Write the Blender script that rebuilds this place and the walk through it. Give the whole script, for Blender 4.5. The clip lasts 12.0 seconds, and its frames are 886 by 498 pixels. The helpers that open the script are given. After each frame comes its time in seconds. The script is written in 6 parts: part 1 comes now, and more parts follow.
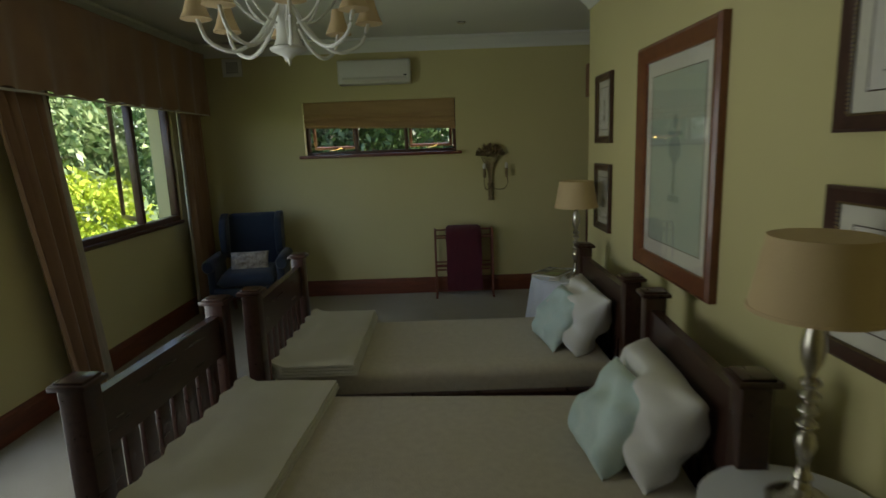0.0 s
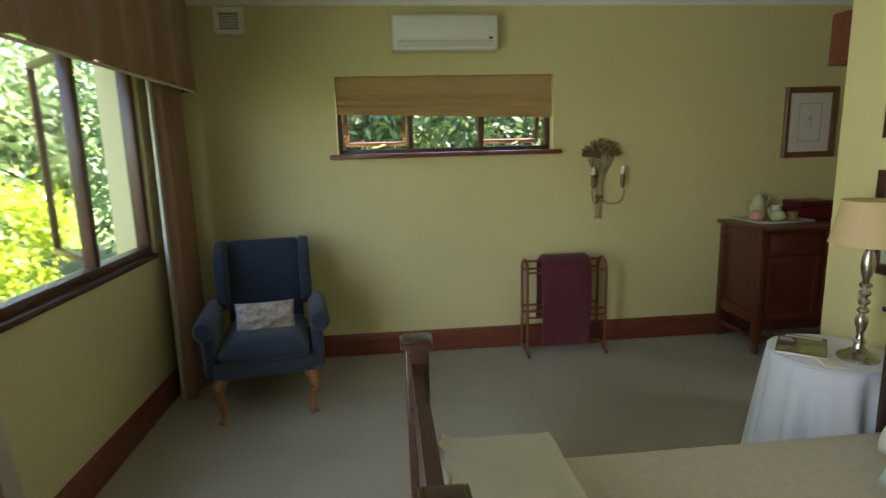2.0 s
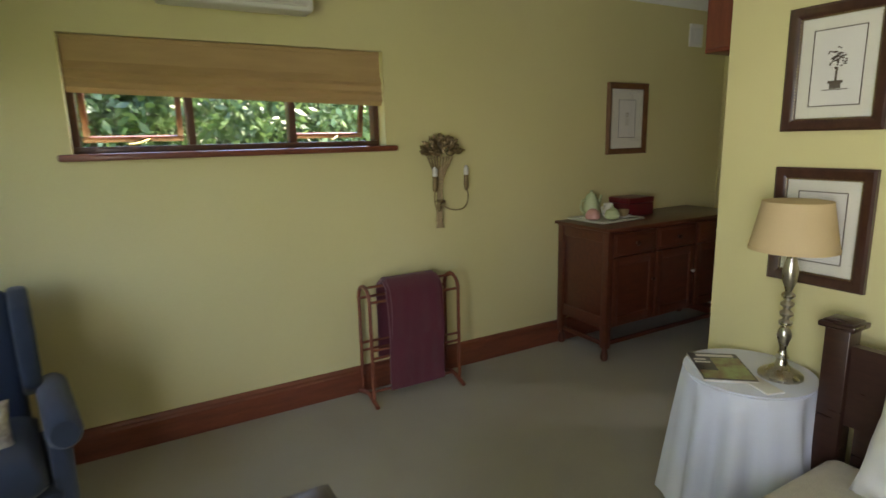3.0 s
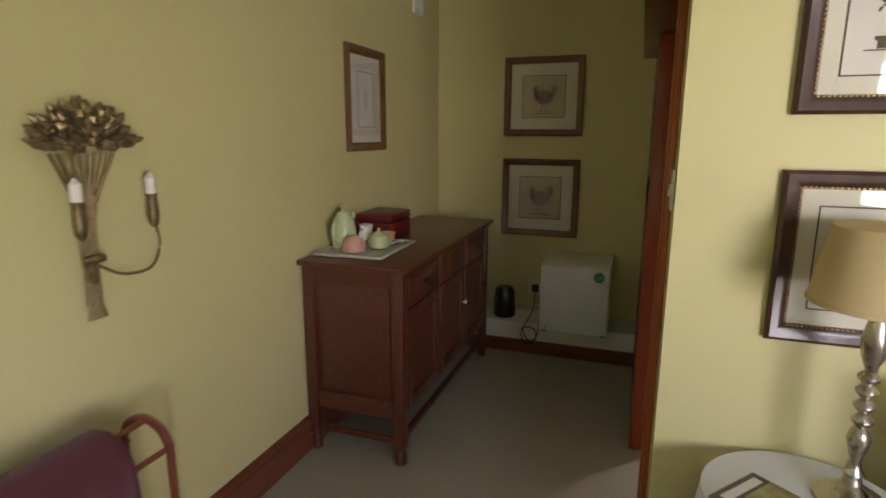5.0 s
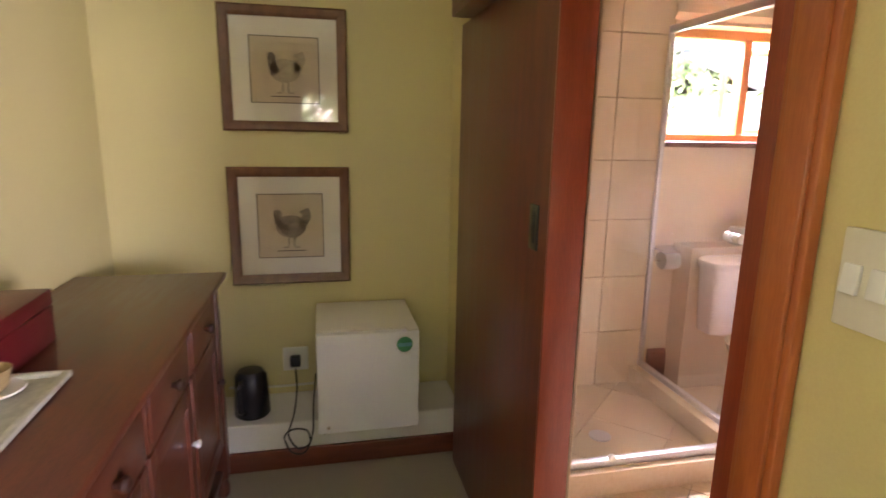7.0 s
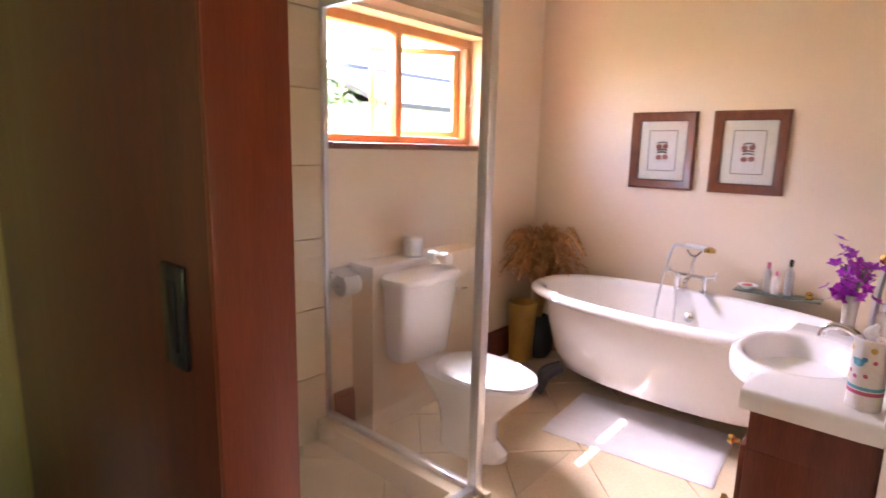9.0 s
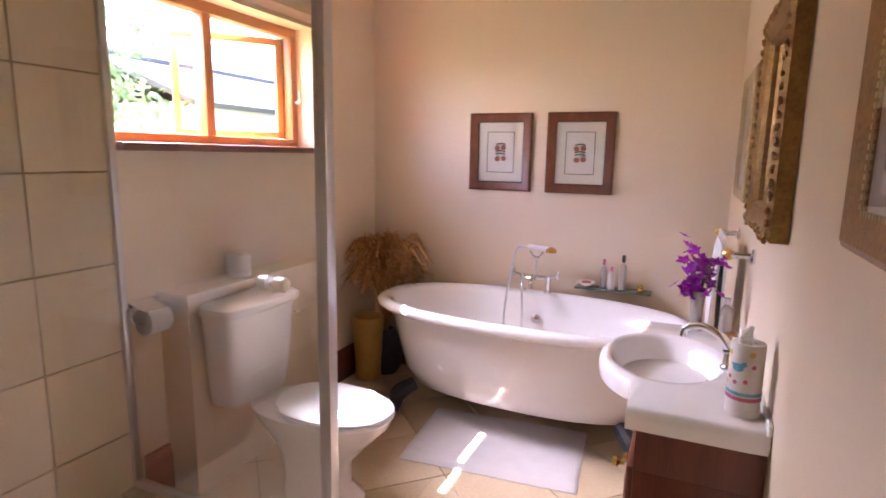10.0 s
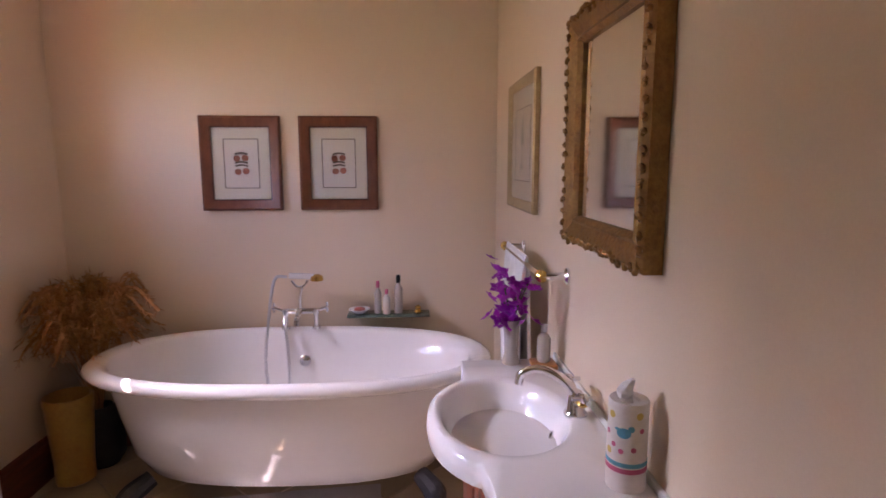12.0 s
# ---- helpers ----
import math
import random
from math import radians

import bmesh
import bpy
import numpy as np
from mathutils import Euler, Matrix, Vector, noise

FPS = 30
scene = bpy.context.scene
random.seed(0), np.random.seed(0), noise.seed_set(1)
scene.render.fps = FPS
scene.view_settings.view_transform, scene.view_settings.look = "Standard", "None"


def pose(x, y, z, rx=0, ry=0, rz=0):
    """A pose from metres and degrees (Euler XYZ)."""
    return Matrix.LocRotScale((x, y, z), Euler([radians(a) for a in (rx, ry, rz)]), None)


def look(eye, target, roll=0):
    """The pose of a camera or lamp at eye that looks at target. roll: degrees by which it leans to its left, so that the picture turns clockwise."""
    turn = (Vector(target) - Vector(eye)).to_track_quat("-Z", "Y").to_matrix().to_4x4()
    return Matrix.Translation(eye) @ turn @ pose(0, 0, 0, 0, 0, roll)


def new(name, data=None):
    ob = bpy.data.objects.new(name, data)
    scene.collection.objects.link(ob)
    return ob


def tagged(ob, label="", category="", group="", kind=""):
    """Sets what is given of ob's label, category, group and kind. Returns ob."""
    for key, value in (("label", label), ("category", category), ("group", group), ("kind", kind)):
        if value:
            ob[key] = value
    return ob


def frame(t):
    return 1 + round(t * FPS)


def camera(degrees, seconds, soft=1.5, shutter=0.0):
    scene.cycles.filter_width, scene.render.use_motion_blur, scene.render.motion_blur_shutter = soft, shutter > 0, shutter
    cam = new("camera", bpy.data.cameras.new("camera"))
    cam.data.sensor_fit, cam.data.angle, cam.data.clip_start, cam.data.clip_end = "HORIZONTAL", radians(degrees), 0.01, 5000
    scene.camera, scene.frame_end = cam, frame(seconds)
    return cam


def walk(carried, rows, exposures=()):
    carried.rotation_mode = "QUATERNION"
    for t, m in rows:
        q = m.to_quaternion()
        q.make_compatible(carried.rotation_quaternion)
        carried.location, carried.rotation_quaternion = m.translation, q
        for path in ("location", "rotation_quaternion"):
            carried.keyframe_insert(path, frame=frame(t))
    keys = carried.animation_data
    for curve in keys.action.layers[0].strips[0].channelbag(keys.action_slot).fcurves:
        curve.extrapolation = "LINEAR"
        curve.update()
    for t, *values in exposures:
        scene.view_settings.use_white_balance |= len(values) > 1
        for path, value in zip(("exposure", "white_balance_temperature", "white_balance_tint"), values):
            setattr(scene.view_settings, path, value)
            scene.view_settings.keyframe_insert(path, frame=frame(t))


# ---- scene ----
# camera and walk: t, x, y, z, yaw, pitch, roll
cam = camera(77.2, 12.0, soft=1.6, shutter=0.3)
PATH = [
    (0, (-0.046, -0.32, 1.587), (-0.053, 1.646, 1.223), -2.1),
    (0.5, (-0.264, 0.196, 1.588), (-0.342, 2.162, 1.229), -2.1),
    (1, (-0.59, 0.673, 1.582), (-0.701, 2.638, 1.225), -1.7),
    (1.5, (-0.897, 1.086, 1.552), (-0.949, 3.055, 1.206), -1.7),
    (2, (-1.153, 1.514, 1.58), (-0.959, 3.471, 1.216), -1.5),
    (2.5, (-1.306, 2.001, 1.576), (-0.7, 3.869, 1.197), -1.5),
    (4.5, (-0.956, 3.899, 1.532), (0.744, 4.871, 1.128), -0.1),
    (5, (-0.621, 4.226, 1.515), (1.225, 4.876, 1.107), 0.2),
    (5.5, (-0.246, 4.48, 1.534), (1.663, 4.894, 1.104), 0.4),
    (6, (0.062, 4.632, 1.535), (2.007, 4.812, 1.107), 0.6),
    (6.5, (0.389, 4.708, 1.536), (2.342, 4.619, 1.114), 0.7),
    (7, (0.693, 4.742, 1.512), (2.604, 4.324, 1.097), 1.0),
    (7.2, (0.8, 4.74, 1.505), (2.681, 4.198, 1.096), 1.1),
    (8.8, (1.357, 4.481, 1.45), (2.767, 3.109, 1.092), 1.3),
    (9, (1.445, 4.453, 1.464), (2.734, 2.968, 1.103), 1.3),
    (9.5, (1.586, 4.373, 1.429), (2.572, 2.666, 1.088), 1.6),
    (10, (1.648, 4.231, 1.449), (2.44, 2.425, 1.115), 1.0),
    (10.5, (1.725, 4.092, 1.474), (2.289, 2.202, 1.147), 0.7),
    (11, (1.806, 3.943, 1.479), (2.148, 1.998, 1.159), 0.3),
    (11.5, (1.838, 3.821, 1.465), (1.942, 1.847, 1.162), 0.3),
    (12, (1.891, 3.789, 1.466), (1.77, 1.815, 1.165), -0.1),
]
EXPOSURES = [(0.0, 1.8, 6900, 12), (1.5, 3.0, 6900, 14), (2.5, 3.4, 7000, 18), (4.5, 3.7, 7100, 27), (5.5, 4.2, 7150, 38), (6.5, 4.9, 7150, 50), (7.2, 5.65, 6700, 44),
             (9.0, 5.0, 6500, 37), (10.5, 4.4, 6400, 41), (12.0, 3.9, 6450, 43)]
walk(cam, [(t, look(eye, target, roll)) for t, eye, target, roll in PATH], EXPOSURES)

# world and sun: morning sun from the east, over the bathroom side
SUN_DIR = Vector((-0.57, -0.11, -0.82)).normalized()
world = bpy.data.worlds.new("World")
scene.world = world
world.use_nodes = True
wn = world.node_tree.nodes
sky = wn.new("ShaderNodeTexSky")
sky.sky_type, sky.sun_disc = "NISHITA", False
sky.sun_elevation = math.asin(-SUN_DIR.z)
sky.sun_rotation = math.atan2(-SUN_DIR.x, -SUN_DIR.y)
wn["Background"].inputs["Strength"].default_value = 0.15
world.node_tree.links.new(sky.outputs["Color"], wn["Background"].inputs["Color"])
sun = new("sun", bpy.data.lights.new("sun", "SUN"))
sun.data.energy, sun.data.angle, sun.data.color = 5.0, radians(0.5), (1.0, 0.95, 0.87)
# added area lamp in an assumed, unseen west wall opening, for more daylight
day_fill = new("daylight_fill", bpy.data.lights.new("daylight_fill", "AREA"))
day_fill.data.shape, day_fill.data.size, day_fill.data.size_y, day_fill.data.energy, day_fill.data.color = "RECTANGLE", 1.55, 2.0, 5.5, (0.86, 0.93, 1.0)
day_fill.data.spread = radians(140)
day_fill.matrix_world = look((-2.66, 1.7, 1.06), (0.0, 2.3, 1.2))
# added area lamp outside, above view, boosts sky light through the bathroom window
bath_fill = new("daylight_fill", bpy.data.lights.new("daylight_fill", "AREA"))
bath_fill.data.shape, bath_fill.data.size, bath_fill.data.size_y, bath_fill.data.energy, bath_fill.data.color = "RECTANGLE", 0.7, 0.4, 3.6, (0.86, 0.92, 1.0)
bath_fill.data.spread = radians(85)
bath_fill.matrix_world = look((4.10, 2.25, 2.33), (2.3, 2.65, 0.6))
sun.matrix_world = look((0, 0, 30), Vector((0, 0, 30)) + SUN_DIR)


# ---- materials ----
def nodes_of(name):
    m = bpy.data.materials.new(name)
    m.use_nodes = True
    return m, m.node_tree.nodes, m.node_tree.links, m.node_tree.nodes["Principled BSDF"]


def surf(name, col, col2=None, rough=0.6, scale=8.0, fine=120.0, bump=0.15, metal=0.0, stretch=(1, 1, 1), coat=0.0, sheen=0.0, vary=0.0, dist=0.004, trans=0.0):
    """Two scales of noise: broad patches between two colours, and a fine grain that also gives relief."""
    m, n, l, b = nodes_of(name)
    col2 = col2 or tuple(c * 0.82 for c in col)
    tc, mp = n.new("ShaderNodeTexCoord"), n.new("ShaderNodeMapping")
    mp.inputs["Scale"].default_value = stretch
    l.new(tc.outputs["Object"], mp.inputs["Vector"])
    a, f = n.new("ShaderNodeTexNoise"), n.new("ShaderNodeTexNoise")
    a.inputs["Scale"].default_value, a.inputs["Detail"].default_value = scale, 5
    f.inputs["Scale"].default_value, f.inputs["Detail"].default_value = fine, 4
    for t in (a, f):
        l.new(mp.outputs["Vector"], t.inputs["Vector"])
    mixf = n.new("ShaderNodeMath")
    mixf.operation = "MULTIPLY_ADD"
    mixf.inputs[1].default_value = 0.45
    l.new(f.outputs["Fac"], mixf.inputs[0])
    half = n.new("ShaderNodeMath")
    half.operation = "MULTIPLY"
    half.inputs[1].default_value = 0.55
    l.new(a.outputs["Fac"], half.inputs[0])
    l.new(half.outputs[0], mixf.inputs[2])
    ramp = n.new("ShaderNodeValToRGB")
    ramp.color_ramp.elements[0].position, ramp.color_ramp.elements[1].position = 0.36, 0.64
    ramp.color_ramp.elements[0].color, ramp.color_ramp.elements[1].color = (*col2, 1), (*col, 1)
    l.new(mixf.outputs[0], ramp.inputs["Fac"])
    out = ramp.outputs["Color"]
    if vary:
        oi, hsv = n.new("ShaderNodeObjectInfo"), n.new("ShaderNodeHueSaturation")
        mr = n.new("ShaderNodeMapRange")
        mr.inputs["To Min"].default_value, mr.inputs["To Max"].default_value = 1 - vary, 1 + vary
        l.new(oi.outputs["Random"], mr.inputs["Value"])
        l.new(mr.outputs["Result"], hsv.inputs["Value"])
        l.new(out, hsv.inputs["Color"])
        out = hsv.outputs["Color"]
    l.new(out, b.inputs["Base Color"])
    b.inputs["Roughness"].default_value, b.inputs["Metallic"].default_value = rough, metal
    rr = n.new("ShaderNodeMapRange")
    rr.inputs["To Min"].default_value, rr.inputs["To Max"].default_value = max(rough - 0.08, 0.02), min(rough + 0.08, 1)
    l.new(a.outputs["Fac"], rr.inputs["Value"])
    l.new(rr.outputs["Result"], b.inputs["Roughness"])
    b.inputs["Coat Weight"].default_value, b.inputs["Sheen Weight"].default_value = coat, sheen
    b.inputs["Transmission Weight"].default_value = trans
    if bump:
        bp = n.new("ShaderNodeBump")
        bp.inputs["Strength"].default_value, bp.inputs["Distance"].default_value = bump, dist
        l.new(f.outputs["Fac"], bp.inputs["Height"])
        l.new(bp.outputs["Normal"], b.inputs["Normal"])
    return m


def wood(name, col, col2, rough=0.35, grain=(14, 14, 1.2), coat=0.15):
    return surf(name, col, col2, rough, 3.0, 30.0, 0.12, stretch=grain, coat=coat, dist=0.001)


def pane(name, tint=(1, 1, 1), ior=1.45):
    m, n, l, b = nodes_of(name)
    n.remove(b)
    tr, gl, mx, fr = n.new("ShaderNodeBsdfTransparent"), n.new("ShaderNodeBsdfGlossy"), n.new("ShaderNodeMixShader"), n.new("ShaderNodeMapRange")
    tr.inputs["Color"].default_value = (*tint, 1)
    gl.inputs["Roughness"].default_value = 0.01
    lw, pw = n.new("ShaderNodeLayerWeight"), n.new("ShaderNodeMath")
    lw.inputs["Blend"].default_value = 0.5
    pw.operation = "POWER"
    pw.inputs[1].default_value = 4.0
    l.new(lw.outputs["Facing"], pw.inputs[0])
    fr.inputs["To Min"].default_value, fr.inputs["To Max"].default_value = 0.04, 0.8
    l.new(pw.outputs[0], fr.inputs["Value"])
    l.new(fr.outputs[0], mx.inputs[0])
    l.new(tr.outputs[0], mx.inputs[1])
    l.new(gl.outputs[0], mx.inputs[2])
    l.new(mx.outputs[0], n["Material Output"].inputs["Surface"])
    return m


def leaf(name, col, col2):
    m, n, l, b = nodes_of(name)
    geo, ramp = n.new("ShaderNodeNewGeometry"), n.new("ShaderNodeValToRGB")
    ramp.color_ramp.elements[0].color, ramp.color_ramp.elements[1].color = (*col2, 1), (*col, 1)
    l.new(geo.outputs["Random Per Island"], ramp.inputs["Fac"])
    l.new(ramp.outputs["Color"], b.inputs["Base Color"])
    b.inputs["Roughness"].default_value = 0.42
    tl, mx = n.new("ShaderNodeBsdfTranslucent"), n.new("ShaderNodeMixShader")
    l.new(ramp.outputs["Color"], tl.inputs["Color"])
    mx.inputs[0].default_value = 0.3
    l.new(b.outputs[0], mx.inputs[1])
    l.new(tl.outputs[0], mx.inputs[2])
    l.new(mx.outputs[0], n["Material Output"].inputs["Surface"])
    return m


PAINT = surf("yellow cream wall paint", (0.66, 0.59, 0.30), (0.62, 0.55, 0.27), 0.5, 1.2, 260, 0.10, dist=0.002)
PAINT_BATH = surf("warm cream wall paint", (0.80, 0.66, 0.49), (0.76, 0.62, 0.45), 0.5, 1.2, 260, 0.10, dist=0.002)
WHITE = surf("white ceiling paint", (0.80, 0.80, 0.74), (0.76, 0.76, 0.70), 0.55, 1.0, 200, 0.05)
CARPET = surf("grey beige carpet", (0.36, 0.32, 0.22), (0.30, 0.26, 0.175), 0.95, 2.2, 420, 0.9, sheen=0.3, dist=0.004)
SKIRT = wood("red brown varnished wood", (0.22, 0.06, 0.028), (0.13, 0.035, 0.018), 0.34, (1.2, 1.2, 14))
SKIRT_Y = wood("red brown varnished trim", (0.22, 0.06, 0.028), (0.13, 0.035, 0.018), 0.34, (1.5, 1.5, 12))
DARK = wood("dark stained bed wood", (0.055, 0.022, 0.014), (0.028, 0.011, 0.008), 0.30, (14, 1.2, 14))
MAHOG = wood("mahogany sideboard wood", (0.13, 0.034, 0.015), (0.07, 0.018, 0.009), 0.34, (2, 14, 10))
DOORWOOD = wood("dark mahogany door", (0.17, 0.045, 0.022), (0.10, 0.026, 0.014), 0.32, (12, 12, 1.0))
DOOREDGE = wood("orange red jamb wood", (0.46, 0.13, 0.035), (0.34, 0.085, 0.022), 0.33, (12, 12, 1.0))
DOORRED = wood("red door edge", (0.30, 0.055, 0.020), (0.22, 0.038, 0.014), 0.33, (12, 12, 1.0))
PINE = wood("orange pine window wood", (0.55, 0.25, 0.08), (0.42, 0.17, 0.05), 0.4, (10, 10, 1.5))
WINWOOD = wood("brown window wood", (0.11, 0.042, 0.02), (0.06, 0.022, 0.011), 0.4, (10, 10, 1.2))
CURTAIN = surf("brown gold curtain cloth", (0.33, 0.19, 0.10), (0.27, 0.15, 0.08), 0.8, 6, 300, 0.3, sheen=0.3)
LINING = surf("cream curtain lining", (0.62, 0.56, 0.46), None, 0.85, 6, 300, 0.2)
BLIND = surf("tan blind cloth", (0.50, 0.33, 0.15), (0.42, 0.27, 0.12), 0.8, 4, 350, 0.3, stretch=(1, 1, 6))
BLIND_BATH = surf("cream blind cloth", (0.72, 0.60, 0.42), (0.64, 0.52, 0.35), 0.8, 4, 350, 0.3)
BEDCOVER = surf("oatmeal bed cover", (0.60, 0.53, 0.40), (0.52, 0.45, 0.33), 0.9, 30, 160, 0.7, sheen=0.2, dist=0.006)
BLANKET = surf("cream folded blanket", (0.70, 0.66, 0.54), (0.64, 0.60, 0.48), 0.9, 8, 220, 0.4, sheen=0.3)
PILLOW = surf("white crumpled pillow cotton", (0.76, 0.74, 0.68), (0.70, 0.68, 0.62), 0.85, 9, 250, 0.25, sheen=0.2)
AQUA = surf("pale aqua cushion cloth", (0.50, 0.64, 0.60), (0.62, 0.72, 0.66), 0.8, 10, 200, 0.3, sheen=0.2)
BLUE = surf("dark blue upholstery", (0.022, 0.037, 0.064), (0.016, 0.026, 0.047), 0.85, 8, 320, 0.5, sheen=0.25)
FLORAL = surf("floral cushion print", (0.66, 0.60, 0.48), (0.30, 0.24, 0.20), 0.8, 22, 60, 0.2)
LEGWOOD = wood("honey leg wood", (0.36, 0.16, 0.06), (0.26, 0.10, 0.04), 0.35)
MAROON = surf("maroon wool blanket", (0.11, 0.012, 0.024), (0.08, 0.008, 0.016), 0.95, 6, 300, 0.6, sheen=0.3)
CLOTH = surf("white table cloth", (0.74, 0.76, 0.82), (0.70, 0.72, 0.78), 0.8, 6, 300, 0.2, sheen=0.2)
PEWTER = surf("brushed pewter", (0.58, 0.54, 0.46), (0.42, 0.38, 0.31), 0.28, 12, 90, 0.1, metal=1.0)
CHROME = surf("chrome", (0.80, 0.80, 0.82), (0.74, 0.74, 0.76), 0.09, 6, 60, 0.0, metal=1.0)
BRASS = surf("polished brass", (0.80, 0.55, 0.18), (0.66, 0.42, 0.12), 0.16, 10, 60, 0.0, metal=1.0)
ANTIQUE = surf("antique gold metal", (0.30, 0.22, 0.11), (0.17, 0.12, 0.06), 0.42, 30, 120, 0.4, metal=0.75)
ALU = surf("satin aluminium", (0.66, 0.66, 0.68), (0.60, 0.60, 0.62), 0.32, 6, 90, 0.05, metal=0.9)
SHADE = surf("tan lamp shade", (0.62, 0.46, 0.25), (0.56, 0.41, 0.22), 0.75, 4, 280, 0.15)
PLASTIC = surf("off white plastic", (0.74, 0.73, 0.66), (0.70, 0.69, 0.62), 0.4, 4, 90, 0.03)
FRIDGE = surf("white enamel", (0.80, 0.82, 0.84), (0.77, 0.79, 0.81), 0.30, 3, 80, 0.03)
BLACK = surf("black plastic", (0.014, 0.014, 0.016), (0.022, 0.022, 0.024), 0.25, 8, 90, 0.05)
GREEN = surf("green sticker", (0.03, 0.30, 0.14), (0.02, 0.24, 0.11), 0.4)
CERAMIC = surf("white ceramic", (0.82, 0.80, 0.78), (0.80, 0.78, 0.76), 0.10, 2, 40, 0.0, coat=0.4)
IRON = surf("black cast iron", (0.015, 0.015, 0.018), (0.03, 0.03, 0.034), 0.45, 20, 120, 0.4)
TILE = surf("beige stone tile", (0.60, 0.48, 0.32), (0.52, 0.40, 0.25), 0.30, 5, 60, 0.08, vary=0.07)
WALLTILE = surf("cream wall tile", (0.68, 0.57, 0.40), (0.62, 0.50, 0.33), 0.25, 4, 50, 0.06, vary=0.05)
GROUT = surf("tan grout", (0.42, 0.33, 0.22), (0.36, 0.28, 0.18), 0.9, 20, 200, 0.3)
MATT = surf("white bath mat", (0.60, 0.57, 0.56), (0.54, 0.51, 0.50), 0.95, 12, 150, 0.9, sheen=0.3, dist=0.008)
FRAME_DARK = wood("dark carved picture frame", (0.075, 0.030, 0.018), (0.04, 0.015, 0.010), 0.32, (10, 10, 4))
FRAME_BROWN = wood("brown picture frame", (0.20, 0.09, 0.035), (0.12, 0.05, 0.02), 0.35, (10, 10, 4))
FRAME_RED = wood("red brown picture frame", (0.22, 0.075, 0.03), (0.13, 0.04, 0.018), 0.35, (10, 10, 4))
GOLD = surf("old gilt", (0.36, 0.20, 0.06), (0.20, 0.10, 0.03), 0.42, 24, 110, 0.5, metal=0.55)
GOLD_PALE = surf("pale gilt", (0.55, 0.42, 0.22), (0.42, 0.30, 0.14), 0.42, 20, 110, 0.3, metal=0.4)
MATBOARD = surf("cream mat board", (0.72, 0.69, 0.58), (0.70, 0.67, 0.56), 0.85, 3, 200, 0.05)
PAPER = surf("aged print paper", (0.60, 0.51, 0.36), (0.54, 0.45, 0.31), 0.85, 9, 120, 0.05)
PAPER_GREEN = surf("pale green print paper", (0.50, 0.55, 0.42), (0.42, 0.50, 0.40), 0.85, 5, 60, 0.05)
PAPER_WHITE = surf("white print paper", (0.74, 0.71, 0.64), (0.70, 0.67, 0.60), 0.85, 6, 120, 0.05)
INK = surf("dark sepia ink", (0.07, 0.055, 0.04), (0.13, 0.10, 0.07), 0.8, 40, 200, 0.0)
INK_GREY = surf("blue grey ink", (0.44, 0.37, 0.27), (0.29, 0.25, 0.19), 0.8, 60, 200, 0.0)
INK_GREEN = surf("faded green ink", (0.26, 0.33, 0.28), (0.34, 0.40, 0.33), 0.8, 30, 200, 0.0)
INK_RED = surf("fruit red ink", (0.42, 0.12, 0.09), (0.30, 0.14, 0.08), 0.8, 60, 200, 0.0)
REDBOX = surf("dark red box leather", (0.13, 0.012, 0.014), (0.09, 0.008, 0.010), 0.35, 8, 120, 0.15)
CELADON = surf("pale green glaze", (0.52, 0.58, 0.34), (0.46, 0.52, 0.30), 0.2, 8, 60, 0.02, coat=0.3)
PINK = surf("pink glaze", (0.66, 0.36, 0.30), (0.60, 0.30, 0.25), 0.3, 8, 60, 0.02)
TRAYCLOTH = surf("printed tray", (0.56, 0.54, 0.44), (0.38, 0.38, 0.30), 0.5, 26, 90, 0.05)
PURPLE = leaf("purple orchid petal", (0.52, 0.03, 0.56), (0.26, 0.006, 0.32))
STRAW = leaf("dried grass plume", (0.70, 0.40, 0.17), (0.44, 0.22, 0.08))
YELLOWPOT = surf("yellow glazed pot", (0.62, 0.38, 0.08), (0.52, 0.28, 0.06), 0.3, 8, 60, 0.05)
LEAF_DARK = leaf("dark tree leaf", (0.10, 0.16, 0.05), (0.03, 0.07, 0.03))
LEAF_PALE = leaf("pale shining leaf", (0.36, 0.46, 0.22), (0.10, 0.19, 0.07))
LEAF_LIME = leaf("lime shrub leaf", (0.50, 0.58, 0.06), (0.25, 0.38, 0.04))
BARK = surf("grey bark", (0.16, 0.12, 0.09), (0.08, 0.06, 0.045), 0.9, 10, 60, 0.8, dist=0.02)
GRASS = surf("lawn", (0.10, 0.16, 0.04), (0.06, 0.10, 0.025), 0.9, 1.5, 60, 0.8, dist=0.03)
PLASTER = surf("white outside plaster", (0.80, 0.79, 0.76), (0.74, 0.73, 0.70), 0.8, 1.5, 90, 0.2)
ROOF = surf("dark roof sheet", (0.06, 0.06, 0.065), (0.04, 0.04, 0.045), 0.6, 3, 60, 0.2)
GLASS = pane("clear pane")
GLASS_SHOWER = pane("shower glass", (0.97, 0.98, 0.97))
MIRROR = surf("silvered mirror", (0.86, 0.87, 0.86), (0.86, 0.87, 0.86), 0.02, 1, 1, 0.0, metal=1.0)
TOWEL = surf("white towel", (0.80, 0.79, 0.77), None, 0.95, 10, 180, 0.6, sheen=0.3)
SOAP = surf("red soap", (0.50, 0.12, 0.08), None, 0.4)
LABEL = surf("printed paper wrap", (0.70, 0.64, 0.58), (0.62, 0.56, 0.50), 0.6, 14, 90, 0.0)
LABEL_BLUE = surf("blue print", (0.10, 0.36, 0.46), None, 0.6)
LABEL_PINK = surf("pink print", (0.55, 0.10, 0.18), None, 0.6)
